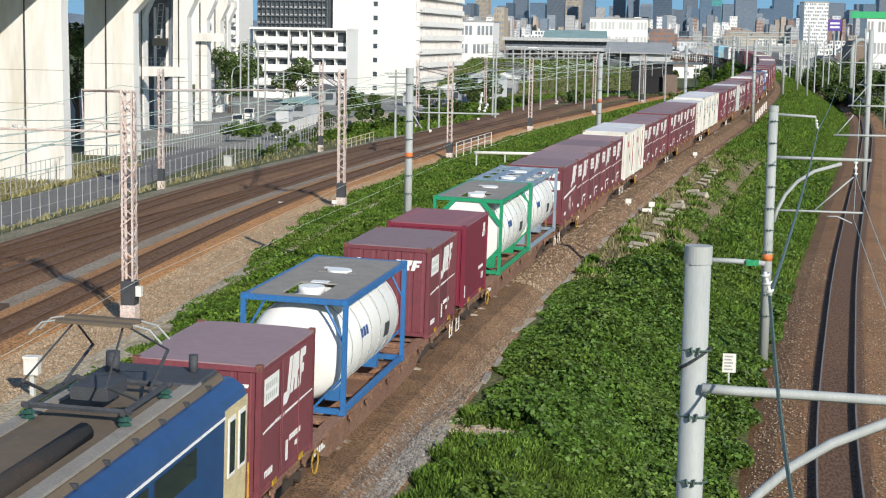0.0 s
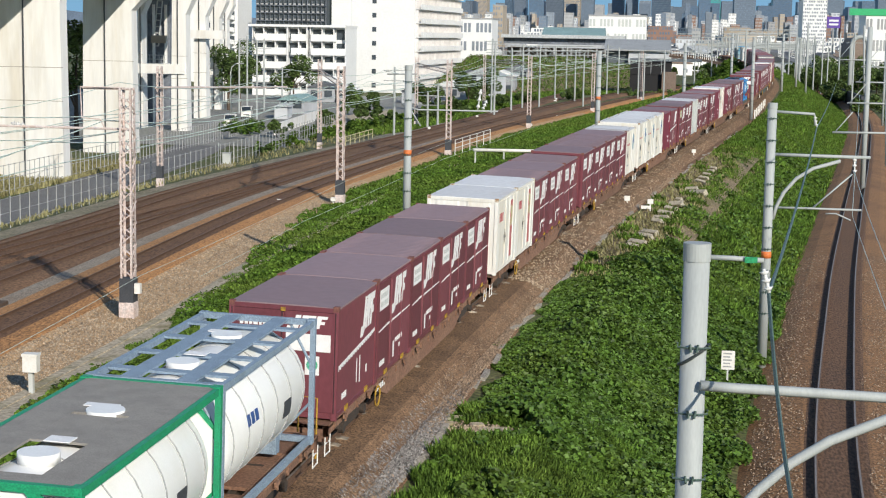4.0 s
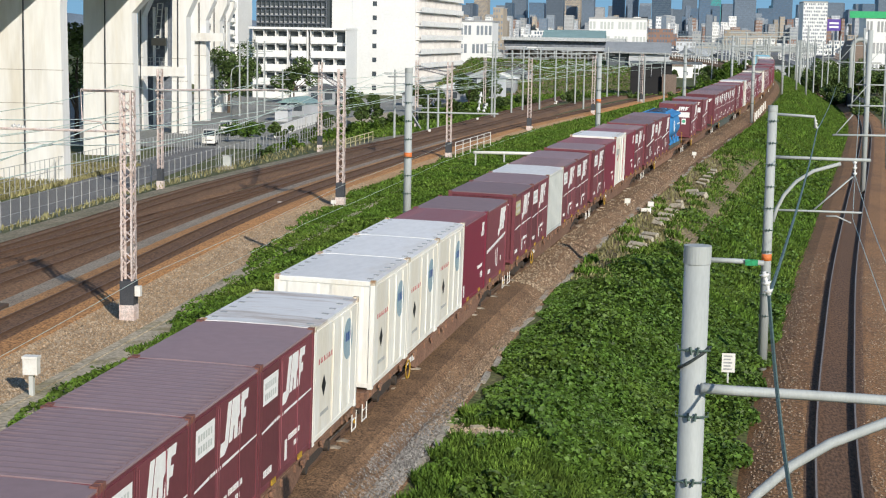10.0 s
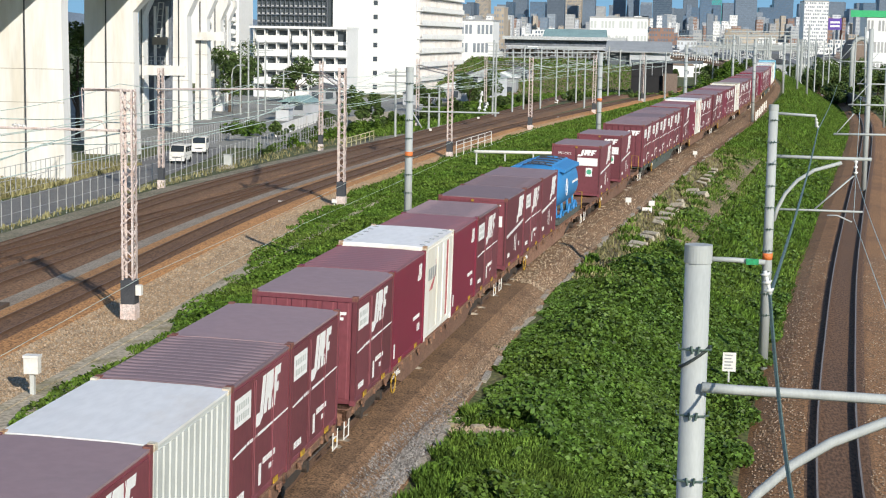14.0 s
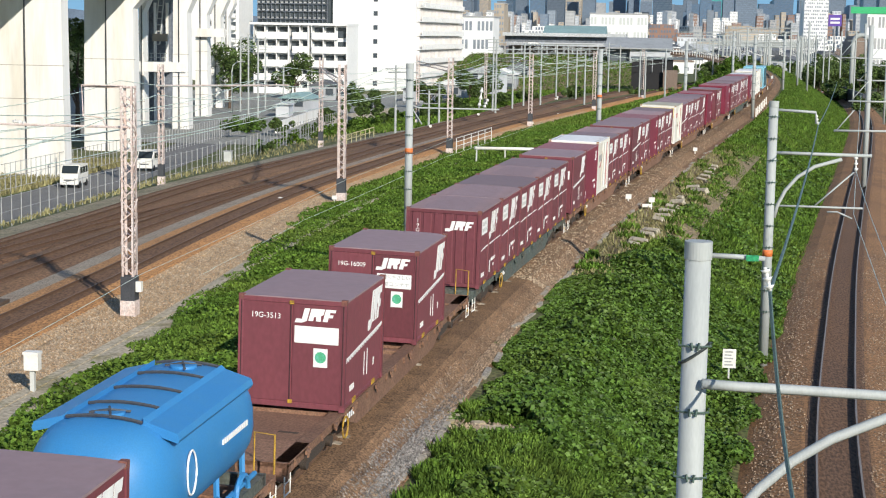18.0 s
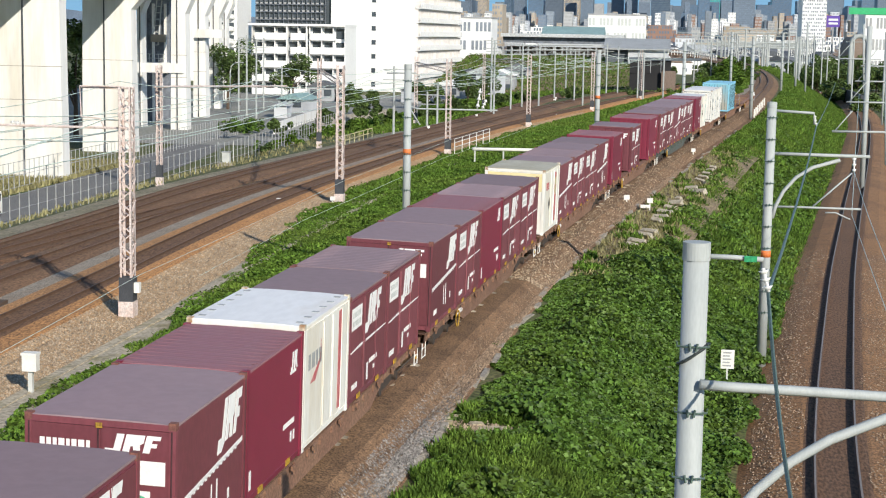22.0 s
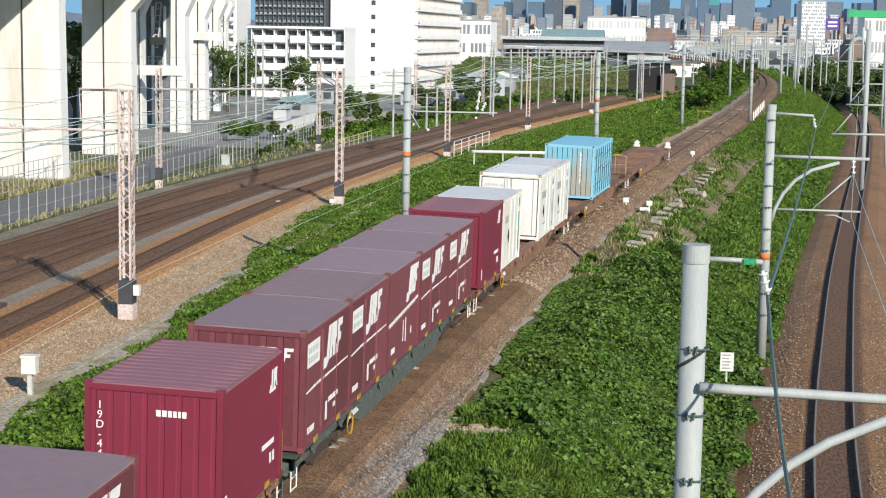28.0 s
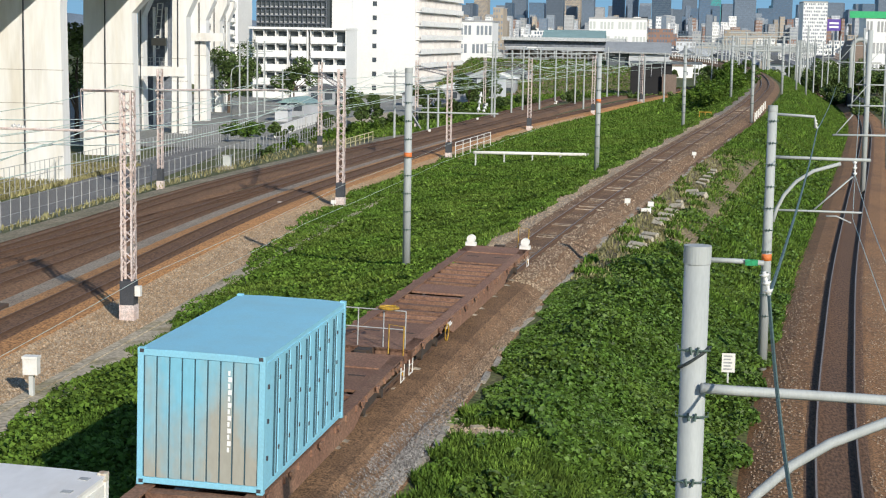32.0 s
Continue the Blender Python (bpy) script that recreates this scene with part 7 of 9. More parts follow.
def build_town():
    r = random.Random(5)
    # low houses and sheds in the middle distance
    for i in range(150):
        px = r.uniform(830, 1500)
        dep = r.uniform(540, 1000)
        p = place(px, 100, dep)
        w, d, h = r.uniform(6, 12), r.uniform(7, 12), r.choice((4, 5, 5.5, 6, 6.5))
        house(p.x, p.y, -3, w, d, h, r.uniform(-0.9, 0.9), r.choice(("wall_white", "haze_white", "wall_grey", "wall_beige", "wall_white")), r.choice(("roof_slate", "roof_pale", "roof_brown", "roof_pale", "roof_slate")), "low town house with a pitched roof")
    # mid-rise blocks
    for i in range(120):
        px = r.uniform(790, 1640)
        dep = r.uniform(800, 1400)
        p = place(px, 60, dep)
        fl = r.choice((2, 3, 3, 4, 4, 5, 6))
        if dep < 950:
            fl = min(fl, 3)
        h = fl * 3.0 + 3.0 * (dep > 1100)
        w = r.uniform(9, 22)
        block_building("town_block", "distant mid-rise building with window rows", p.x - w / 2, p.x + w / 2, p.y, p.y + 15, -3, h, r.choice(("wall_white", "haze_white", "wall_grey", "wall_beige", "wall_white", "wall_white", "wall_brick")), fl, max(3, int(w / 1.9)), mats=(r.choice(("far_pane", "wall_grey", "tower_pane")),))
    # small flat-roofed white blocks that crowd the middle distance
    for i in range(110):
        px = r.uniform(800, 1500)
        dep = r.uniform(470, 900)
        if px > 1215 and dep < 690:
            continue
        p = place(px, 60, dep)
        w, h = r.uniform(5, 13), r.choice((4, 5, 6, 7, 8, 9)) * (0.8 if dep < 600 else 1.1)
        block_building("town_block", "small flat-roofed building of the town", p.x - w / 2, p.x + w / 2, p.y, p.y + 9, -3, h, r.choice(("wall_white", "wall_white", "wall_white", "haze_white", "wall_grey", "wall_beige")), max(2, int(h / 2.6)), max(3, int(w / 1.7)), mats=(r.choice(("far_pane", "pane", "wall_grey")),), roof=r.choice(("roof_pale", "wall_white", "roof_slate")))
    # dark trees and catenary portals over the far tracks of the yard
    for k in range(34):
        p = place(r.uniform(1225, 1520), 100, r.uniform(400, 560))
        tree(p.x, p.y, -3, r.uniform(3.5, 7.0), r.uniform(2.2, 4.2), 1500 + k, "dark green tree beside the far tracks")
    for k in range(12):
        dep = 330 + 26 * k
        a, b = place(1308 - 7 * k + r.uniform(-8, 8), 100, dep), place(1408 + 3 * k, 100, dep)
        top = 10.5 + r.uniform(-0.6, 0.6)
        t = empty("catenary_portal", Matrix.Translation((a.x, a.y, -3)))
        tagged(t, "pale steel catenary portal over the far tracks", "catenary portal", group="catenary portals")
        w = b.x - a.x
        for u in (0, w * 0.52, w):
            bm = bm_new()
            add_bar(bm, (u, 0, -0.5), (u, 0, top + 2.6), 0.17, 8)
            part("post", bm, "steel", t)
        bm = bm_new()
        for z in (top, top + 0.9):
            add_bar(bm, (-1, 0, z), (w + 1, 0, z), 0.11, 5)
        n = 18
        for i in range(n):
            add_bar(bm, (w * i / n, 0, top + 0.9 * (i % 2)), (w * (i + 1) / n, 0, top + 0.9 * ((i + 1) % 2)), 0.05, 4)
        part("truss", bm, "steel", t)
        for i in range(5):
            bm = bm_new()
            u = w * (0.1 + 0.2 * i)
            add_line(bm, [(u, 0, top), (u, 0, top - 1.6), (u + 1.1, 0, top - 1.9)], 0.06, 5)
            part("hanger", bm, "porcelain", t)
    # large pale hall, long sheds and landmark towers
    def landmark(name, label, px0, px1, top_y, dep, mat, floors, bays, roof="wall_grey", thick=20, pane=None):
        a, b = place(px0, 60, dep), place(px1, 60, dep)
        top = place((px0 + px1) / 2, top_y, dep).z
        return block_building(name, label, a.x, b.x, min(a.y, b.y), min(a.y, b.y) + thick, -3, top + 3, mat, floors, bays, mats=(pane or ("tower_pane" if dep > 1500 else "far_pane"),), roof=roof)
    landmark("warehouse", "large plain white warehouse hall", 1042, 1144, 31, 560, "wall_white", 4, 16, pane="grey_white", thick=40)
    landmark("office_block", "white office building with dark glass band", 806, 872, 36, 520, "wall_white", 3, 9)
    landmark("office_block", "beige office block among town houses", 872, 890, 12, 760, "wall_beige", 10, 4)
    # long goods platform with a thin pale roof, and sheds beside it
    def spread(px0, px1, top_y, foot_y, dep):
        p, q = place(px0, 60, dep), place(px1, 60, dep)
        return p, q.x - p.x, place(px0, top_y, dep).z, place(px0, foot_y, dep).z
    p, w, zt, zb = spread(893, 1104, 62, 68, 430)
    t = empty("goods_platform", Matrix.Translation((p.x, p.y, -3)))
    tagged(t, "long dark goods platform under a pale flat roof", "platform building")
    box_part("roof", (-0.5, w + 0.5, -3, 16, zb + 3, zt + 3), "roof_pale", t)
    # slate tone paints the band of shade below the roof
    box_part("fascia", (0, w, -1.2, 15, zb + 1.4, zb + 3), "wall_slate", t, "roof edge coloured dark for the shade under the roof")
    for k in range(15):
        box_part("column", (k * w / 14 - 0.2, k * w / 14 + 0.2, -1.0, -0.6, -1, zb + 0.4), "wall_grey", t)
    box_part("back_wall", (0, w, 10, 10.4, -1, zb + 0.4), "roof_brown", t)
    xs = np.arange(p.x - 8, p.x + w + 6, 4.0)
    prof = [(338, -3.1), (352, -1.6), (375, 0.6), (400, 2.6), (424, 4.2), (426, 4.3)]
    verts = [(x, y, z) for x in xs for y, z in prof]
    k = len(prof)
    faces = [(i * k + j, i * k + j + 1, (i + 1) * k + j + 1, (i + 1) * k + j) for i in range(len(xs) - 1) for j in range(k - 1)]
    tagged(sheet("grass_bank", verts, faces, "earth"), "overgrown bank rising to the goods platform", "bank", kind="structure")
    g = np.random.default_rng(71)
    q = np.stack([g.uniform(xs[0], xs[-1], 30000), g.uniform(338, 424, 30000), np.zeros(30000)], 1)
    q[:, 2] = np.interp(q[:, 1], [v[0] for v in prof], [v[1] for v in prof]) + g.uniform(0, 0.5, 30000)
    tagged(leaves("undergrowth", q[: 16000], 0.3, "grass", None, 72, 0.9), "rough green undergrowth on the bank", "plants", kind="stuff")
    p, w, zt, zb = spread(1074, 1186, 78, 98, 400)
    t = empty("shed", Matrix.Translation((p.x, p.y, -3)))
    tagged(t, "low white shed with a pale sloping roof", "shed")
    box_part("wall", (w * 0.36, w, 0, 12, -1, zt + 1.2), "haze_white", t)
    # solid dark block stands for the shade inside the open bay
    box_part("open_side", (0, w * 0.36, 1.5, 12, -1, zt + 1.2), "wall_dark", t, "open bay, its inner shade given as a dark block")
    bm = bm_new()
    add_prism(bm, [(-1.2, zt + 1.2), (-1.2, zt + 1.5), (12.5, zt + 4.0), (12.5, zt + 1.2)], "x", -0.5, w + 0.5)
    part("roof", bm, "roof_pale", t)
    p, w, zt, zb = spread(962, 1068, 53, 64, 490)
    t = empty("shed", Matrix.Translation((p.x, p.y, -3)))
    tagged(t, "long shed with a pale teal roof", "shed")
    box_part("wall", (0, w, 0, 20, -1, zb + 3), "haze_white", t)
    bm = bm_new()
    add_prism(bm, [(-0.6, zb + 3), (10, zt + 3.6), (20.6, zb + 3)], "x", -0.5, w + 0.5)
    part("roof", bm, "roof_teal", t)
    p, w, zt, zb = spread(1504, 1538, 68, 96, 430)
    t = empty("shed", Matrix.Translation((p.x, p.y, -3)))
    tagged(t, "dark barrel-roofed shed beyond the bend", "shed")
    bm = bm_new()
    add_prism(bm, [(w / 2 - w / 2 * math.cos(k * math.pi / 14), -1 + (zt + 4) * math.sin(k * math.pi / 14) ** 0.6) for k in range(15)], "y", 0, 25)
    part("wall", bm, "roof_brown", t)
    p, q = place(1468, 166, 345), place(1524, 190, 270)
    v = q - p
    bm = bm_new()
    add_box(bm, 0, math.hypot(v.x, v.y), 0, 0.5, -1, place(1468, 150, 345).z + 3, Matrix.Rotation(math.atan2(v.y, v.x), 4, "Z"))
    ob = part("retaining_wall", bm, "dark_paint")
    ob.matrix_world = Matrix.Translation((p.x, p.y, -3))
    tagged(ob, "dark retaining wall beyond the bend", "wall", kind="structure")
    for k in range(30):
        p = place(r.uniform(1446, 1590), 120, r.uniform(355, 420))
        tree(p.x, p.y, -3, r.uniform(4.0, 8.5), r.uniform(2.2, 3.8), 1600 + k, "dark green tree above the retaining wall")
    p = place(1506, 120, 300)
    t = empty("steel_duct", Matrix.Translation((p.x, p.y, -3)))
    tagged(t, "arched silver steel duct beside the shed", "duct")
    bm = bm_new()
    zt = place(1506, 64, 300).z + 3
    add_line(bm, [(0, 0, -1), (0, 0, zt - 2.0)] + [(1.5 - 1.5 * math.cos(a), 0, zt - 1.8 + 1.5 * math.sin(a)) for a in np.linspace(0.2, math.pi - 0.2, 9)] + [(3.0, 0, zt - 2.0), (3.0, 0, zt - 5.0)], 0.42, 10)
    part("pipe", bm, "steel", t, smooth=True)
    p, q = place(1533, 210, 125), place(1533, 50, 125)
    t = empty("steel_mast", Matrix.Translation((p.x, p.y, float(ground_z(p.x, p.y)))))
    tagged(t, "thick pale steel mast beside the curving track", "pole")
    bm = bm_new()
    add_bar(bm, (0, 0, -0.3), (0, 0, q.z - t.matrix_world.translation.z), 0.2, 14)
    part("shaft", bm, "steel", t, smooth=True)
    landmark("apartment_tower", "white slender apartment tower with balconies", 1420, 1462, 2, 640, "wall_white", 20, 14)
    shop = landmark("shop_building", "white shop building with a green board", 1532, 1620, 28, 560, "wall_white", 3, 14, pane="wall_grey")
    p = place(1548, 24, 556) - shop.matrix_world.translation
    box_part("roof_board", (p.x - 8, p.x + 9, -10.4, -9.6, p.z - 1.0, p.z + 1.3), "signal_green", shop, "broad green board on the roof edge")
    p = place(1476, 42, 600)
    bm = bm_new()
    add_box(bm, -2.4, 2.4, -0.3, 0.3, -2.0, 2.2)
    ob = empty("billboard", Matrix.Translation(p))
    tagged(ob, "purple billboard on a mast", "sign")
    part("board", bm, "purple", ob)
    bm = bm_new()
    for z in (-1.0, 0.4):
        add_box(bm, -1.7, 1.7, -0.34, -0.3, z, z + 0.7)
    part("writing", bm, "mark", ob)
    box_part("mast", (-0.3, 0.3, -0.2, 0.2, -20, -2.0), "wall_grey", ob)
    # the skyline, its distance haze put into the tower colours
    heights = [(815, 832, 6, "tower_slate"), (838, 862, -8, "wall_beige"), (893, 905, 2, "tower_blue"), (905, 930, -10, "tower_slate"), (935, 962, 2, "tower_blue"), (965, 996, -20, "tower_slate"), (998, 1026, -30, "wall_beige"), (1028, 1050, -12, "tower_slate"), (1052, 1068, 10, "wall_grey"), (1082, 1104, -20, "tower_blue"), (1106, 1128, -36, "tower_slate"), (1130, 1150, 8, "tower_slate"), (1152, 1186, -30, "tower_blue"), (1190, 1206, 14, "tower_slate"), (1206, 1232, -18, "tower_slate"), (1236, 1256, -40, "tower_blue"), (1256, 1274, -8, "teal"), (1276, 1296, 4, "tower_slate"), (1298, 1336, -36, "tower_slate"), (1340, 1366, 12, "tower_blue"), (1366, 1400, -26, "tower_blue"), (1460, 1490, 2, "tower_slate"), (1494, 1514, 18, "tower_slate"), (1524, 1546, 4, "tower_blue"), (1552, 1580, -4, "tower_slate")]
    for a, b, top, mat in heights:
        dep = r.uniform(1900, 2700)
        landmark("skyscraper", "distant office tower of the city centre, coloured blue-grey for haze", a, b, top, dep, mat, 38, max(4, int((b - a) / 1.8)), thick=40)
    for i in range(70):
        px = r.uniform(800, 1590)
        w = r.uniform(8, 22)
        landmark("skyscraper", "distant office tower of the city centre, coloured blue-grey for haze", px, px + w, r.uniform(2, 32), r.uniform(2000, 2900), r.choice(("tower_slate", "tower_blue", "tower_slate", "tower_haze")), 30, max(4, int(w / 1.8)), thick=40)
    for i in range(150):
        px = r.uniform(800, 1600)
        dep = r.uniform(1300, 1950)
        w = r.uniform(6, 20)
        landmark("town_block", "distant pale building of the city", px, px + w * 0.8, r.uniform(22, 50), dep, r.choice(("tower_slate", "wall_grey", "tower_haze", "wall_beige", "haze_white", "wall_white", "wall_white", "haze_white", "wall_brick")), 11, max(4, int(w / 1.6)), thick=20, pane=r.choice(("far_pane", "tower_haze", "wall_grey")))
    # the clear sky low over the horizon
    glow = bpy.data.materials.new("low_sky")
    glow.use_nodes = True
    g = glow.node_tree.nodes
    em = g.new("ShaderNodeEmission")
    em.inputs["Color"].default_value, em.inputs["Strength"].default_value = (0.26, 0.52, 0.78, 1), 0.9
    glow.node_tree.links.new(em.outputs[0], g["Material Output"].inputs["Surface"])
    M["low_sky"] = glow
    bm = bm_new()
    add_box(bm, -3500, 3500, 4400, 4402, -60, 420)
    tagged(part("backdrop_sky", bm, "low_sky"), "clear pale blue sky above the horizon", "sky", kind="structure")
    # far hills
    bm = bm_new()
    rr = random.Random(2)
    xs = np.linspace(-1800, 2200, 60)
    lo = [bm.verts.new((x, 4100, -10)) for x in xs]
    hi = [bm.verts.new((x, 4150, 40 + 45 * noise.noise((x * 0.0021, 0, 0)) + 20 * noise.noise((x * 0.009, 3, 0)))) for x in xs]
    for i in range(59):
        bm.faces.new((lo[i], lo[i + 1], hi[i + 1], hi[i]))
    # hills share the tower tone that has haze mixed in
    tagged(part("backdrop", bm, "tower_slate"), "low hills on the horizon, coloured blue-grey for haze", "hills", kind="structure")


def leaf_mass(name, centre, size, n, leaf, mat, parent, seed, lumps=9):
    """A crown: leaves scattered over the skins of many small clumps, with gaps."""
    g = np.random.default_rng(seed)
    c = g.normal(0, 0.42, (lumps, 3)) * np.array(size)
    rad = g.uniform(0.28, 0.5, lumps) * min(size)
    k = g.integers(0, lumps, n)
    v = g.normal(size=(n, 3))
    v /= np.linalg.norm(v, axis=1)[:, None]
    p = c[k] + v * (rad[k] * g.uniform(0.7, 1.05, n))[:, None] + np.array(centre)
    return leaves(name, p, leaf, mat, parent, seed)


def leaves(name, p, leaf, mat, parent, seed, tilt=0.7, up=None):
    """Folded four-cornered leaves at the points p, one mesh."""
    g = np.random.default_rng(seed + 77)
    n = len(p)
    a = g.uniform(0, 2 * np.pi, n)
    nrm = np.stack([g.normal(0, tilt, n), g.normal(0, tilt, n), np.ones(n)], 1)
    nrm /= np.linalg.norm(nrm, axis=1)[:, None]
    d = np.stack([np.cos(a), np.sin(a), np.zeros(n)], 1)
    d -= nrm * (d * nrm).sum(1)[:, None]
    d /= np.linalg.norm(d, axis=1)[:, None]
    e = np.cross(nrm, d)
    s = (leaf * g.uniform(0.6, 1.3, n))[:, None]
    q = np.stack([p - d * s * 0.6, p + e * s * 0.5 + nrm * s * 0.12, p + d * s * 0.7, p - e * s * 0.5 + nrm * s * 0.12], 1).reshape(-1, 3)
    me = bpy.data.meshes.new(name)
    me.vertices.add(4 * n)
    me.vertices.foreach_set("co", q.ravel())
    idx = np.arange(4 * n).reshape(n, 4)
    tri = np.concatenate([idx[:, [0, 1, 2]], idx[:, [0, 2, 3]]], 1).reshape(-1, 3)
    me.loops.add(6 * n)
    me.loops.foreach_set("vertex_index", tri.ravel().astype(np.int32))
    me.polygons.add(2 * n)
    me.polygons.foreach_set("loop_start", np.arange(0, 6 * n, 3, dtype=np.int32))
    me.polygons.foreach_set("loop_total", np.full(2 * n, 3, dtype=np.int32))
    me.update(calc_edges=True)
    me.materials.append(M[mat])
    ob = new(name, me)
    if parent is not None:
        ob.parent = parent
    return ob


def blades(name, p, height, mat, seed, lean=0.5, width=0.035):
    """Upright grass blades, two triangles each."""
    g = np.random.default_rng(seed)
    n = len(p)
    a = g.uniform(0, 2 * np.pi, n)
    h = height * g.uniform(0.5, 1.3, n)
    d = np.stack([np.cos(a), np.sin(a), np.zeros(n)], 1)
    off = np.stack([np.cos(a + 1.3), np.sin(a + 1.3), np.zeros(n)], 1) * (h * lean * g.uniform(0.2, 1, n))[:, None]
    top = p + off + np.stack([np.zeros(n), np.zeros(n), h], 1)
    wv = d * (width * g.uniform(0.6, 1.5, n))[:, None]
    q = np.stack([p - wv, p + wv, top + wv * 0.3, top - wv * 0.3], 1).reshape(-1, 3)
    me = bpy.data.meshes.new(name)
    me.vertices.add(4 * n)
    me.vertices.foreach_set("co", q.ravel())
    me.loops.add(4 * n)
    me.loops.foreach_set("vertex_index", np.arange(4 * n, dtype=np.int32))
    me.polygons.add(n)
    me.polygons.foreach_set("loop_start", np.arange(0, 4 * n, 4, dtype=np.int32))
    me.polygons.foreach_set("loop_total", np.full(n, 4, dtype=np.int32))
    me.update(calc_edges=True)
    me.materials.append(M[mat])
    return new(name, me)


def stones(name, p, size, mat, seed):
    """Small four-faced stones lying at the points p."""
    g = np.random.default_rng(seed)
    n = len(p)
    base = np.array([(-1, -0.7, -0.3), (1, -0.6, -0.3), (0.1, 1, -0.3), (0, 0, 0.8)])
    a = g.uniform(0, 2 * np.pi, n)
    s = size * g.uniform(0.4, 1.3, n)
    sc = base[None] * g.uniform(0.7, 1.3, (n, 4, 3))
    x = sc[..., 0] * np.cos(a)[:, None] - sc[..., 1] * np.sin(a)[:, None]
    y = sc[..., 0] * np.sin(a)[:, None] + sc[..., 1] * np.cos(a)[:, None]
    q = (np.stack([x, y, sc[..., 2]], -1) * s[:, None, None] + p[:, None, :]).reshape(-1, 3)
    idx = np.arange(4 * n).reshape(n, 4)
    tri = np.concatenate([idx[:, [0, 1, 3]], idx[:, [1, 2, 3]], idx[:, [2, 0, 3]]], 1).reshape(-1, 3)
    me = bpy.data.meshes.new(name)
    me.vertices.add(4 * n)
    me.vertices.foreach_set("co", q.ravel())
    me.loops.add(9 * n)
    me.loops.foreach_set("vertex_index", tri.ravel().astype(np.int32))
    me.polygons.add(3 * n)
    me.polygons.foreach_set("loop_start", np.arange(0, 9 * n, 3, dtype=np.int32))
    me.polygons.foreach_set("loop_total", np.full(3 * n, 3, dtype=np.int32))
    me.update(calc_edges=True)
    me.materials.append(M[mat])
    return new(name, me)


def tree(x, y, z, h, r, seed, label="leafy green tree of the town"):
    t = empty("tree", Matrix.Translation((x, y, z)))
    tagged(t, label, "tree", group="trees")
    bm = bm_new()
    add_bar(bm, (0, 0, -0.3), (0, 0, h * 0.6), 0.05 * h * 0.5, 8, 0.02 * h * 0.5)
    rr = random.Random(seed)
    for k in range(5):
        a = rr.uniform(0, 6.3)
        add_bar(bm, (0, 0, h * (0.25 + 0.06 * k)), (math.cos(a) * r * 0.6, math.sin(a) * r * 0.6, h * (0.5 + 0.07 * k)), 0.012 * h, 6, 0.004 * h)
    part("trunk", bm, "bark", t)
    leaf_mass("crown", (0, 0, h * 0.62), (r, r, h * 0.38), int(2200 * (r / 2.5)), 0.34, "tree_leaf", t, seed, 12)
    return t


def scatter(n, x0, x1, y0, y1, seed, keep=None, lift=0.0, bias=1.0):
    """Points on the ground between two plan lines (functions of y)."""
    g = np.random.default_rng(seed)
    u = g.uniform(0, 1, n) ** bias
    y = y0 + (y1 - y0) * u
    a, b = x0(y), x1(y)
    x = a + (b - a) * g.uniform(0, 1, n)
    if keep is not None:
        k = keep(x, y)
        x, y = x[k], y[k]
    z = ground_z(x, y) + lift
    return np.stack([x, y, z], 1)


def shoulder_edge(y):
    """Where the grass of the slope ends beside the main line."""
    return line_x("left_near", y) + np.interp(y, [30, 60, 74, 92, 120], [5.8, 5.6, 4.9, 3.7, 2.9])


def settle(p):
    """Lift plants that stand on the gravel shoulder onto it."""
    off = p[:, 0] - line_x("left_near", p[:, 1])
    p[:, 2] = np.maximum(p[:, 2], np.where(off < 5.0, -1.0 + np.interp(off, [2.3, 4.6, 5.3], [-0.42, -0.5, -0.75]), -9.0))
    side = p[:, 0] - freight_x(p[:, 1])
    p[:, 2] = np.maximum(p[:, 2], np.where(side > -3.6, GRADE * p[:, 1] - 0.034 * side + np.interp(side, [-3.6, -2.5, -1.5], [-0.72, -0.27, -0.15]), -9.0))
    return p


def hump(x, y):
    """Uneven height of the creeper cover."""
    return 0.32 + 0.28 * np.sin(x * 0.9 + 0.35 * y) * np.sin(y * 0.55 - 0.3 * x) + 0.16 * np.sin(2.3 * x) * np.sin(1.9 * y + x)


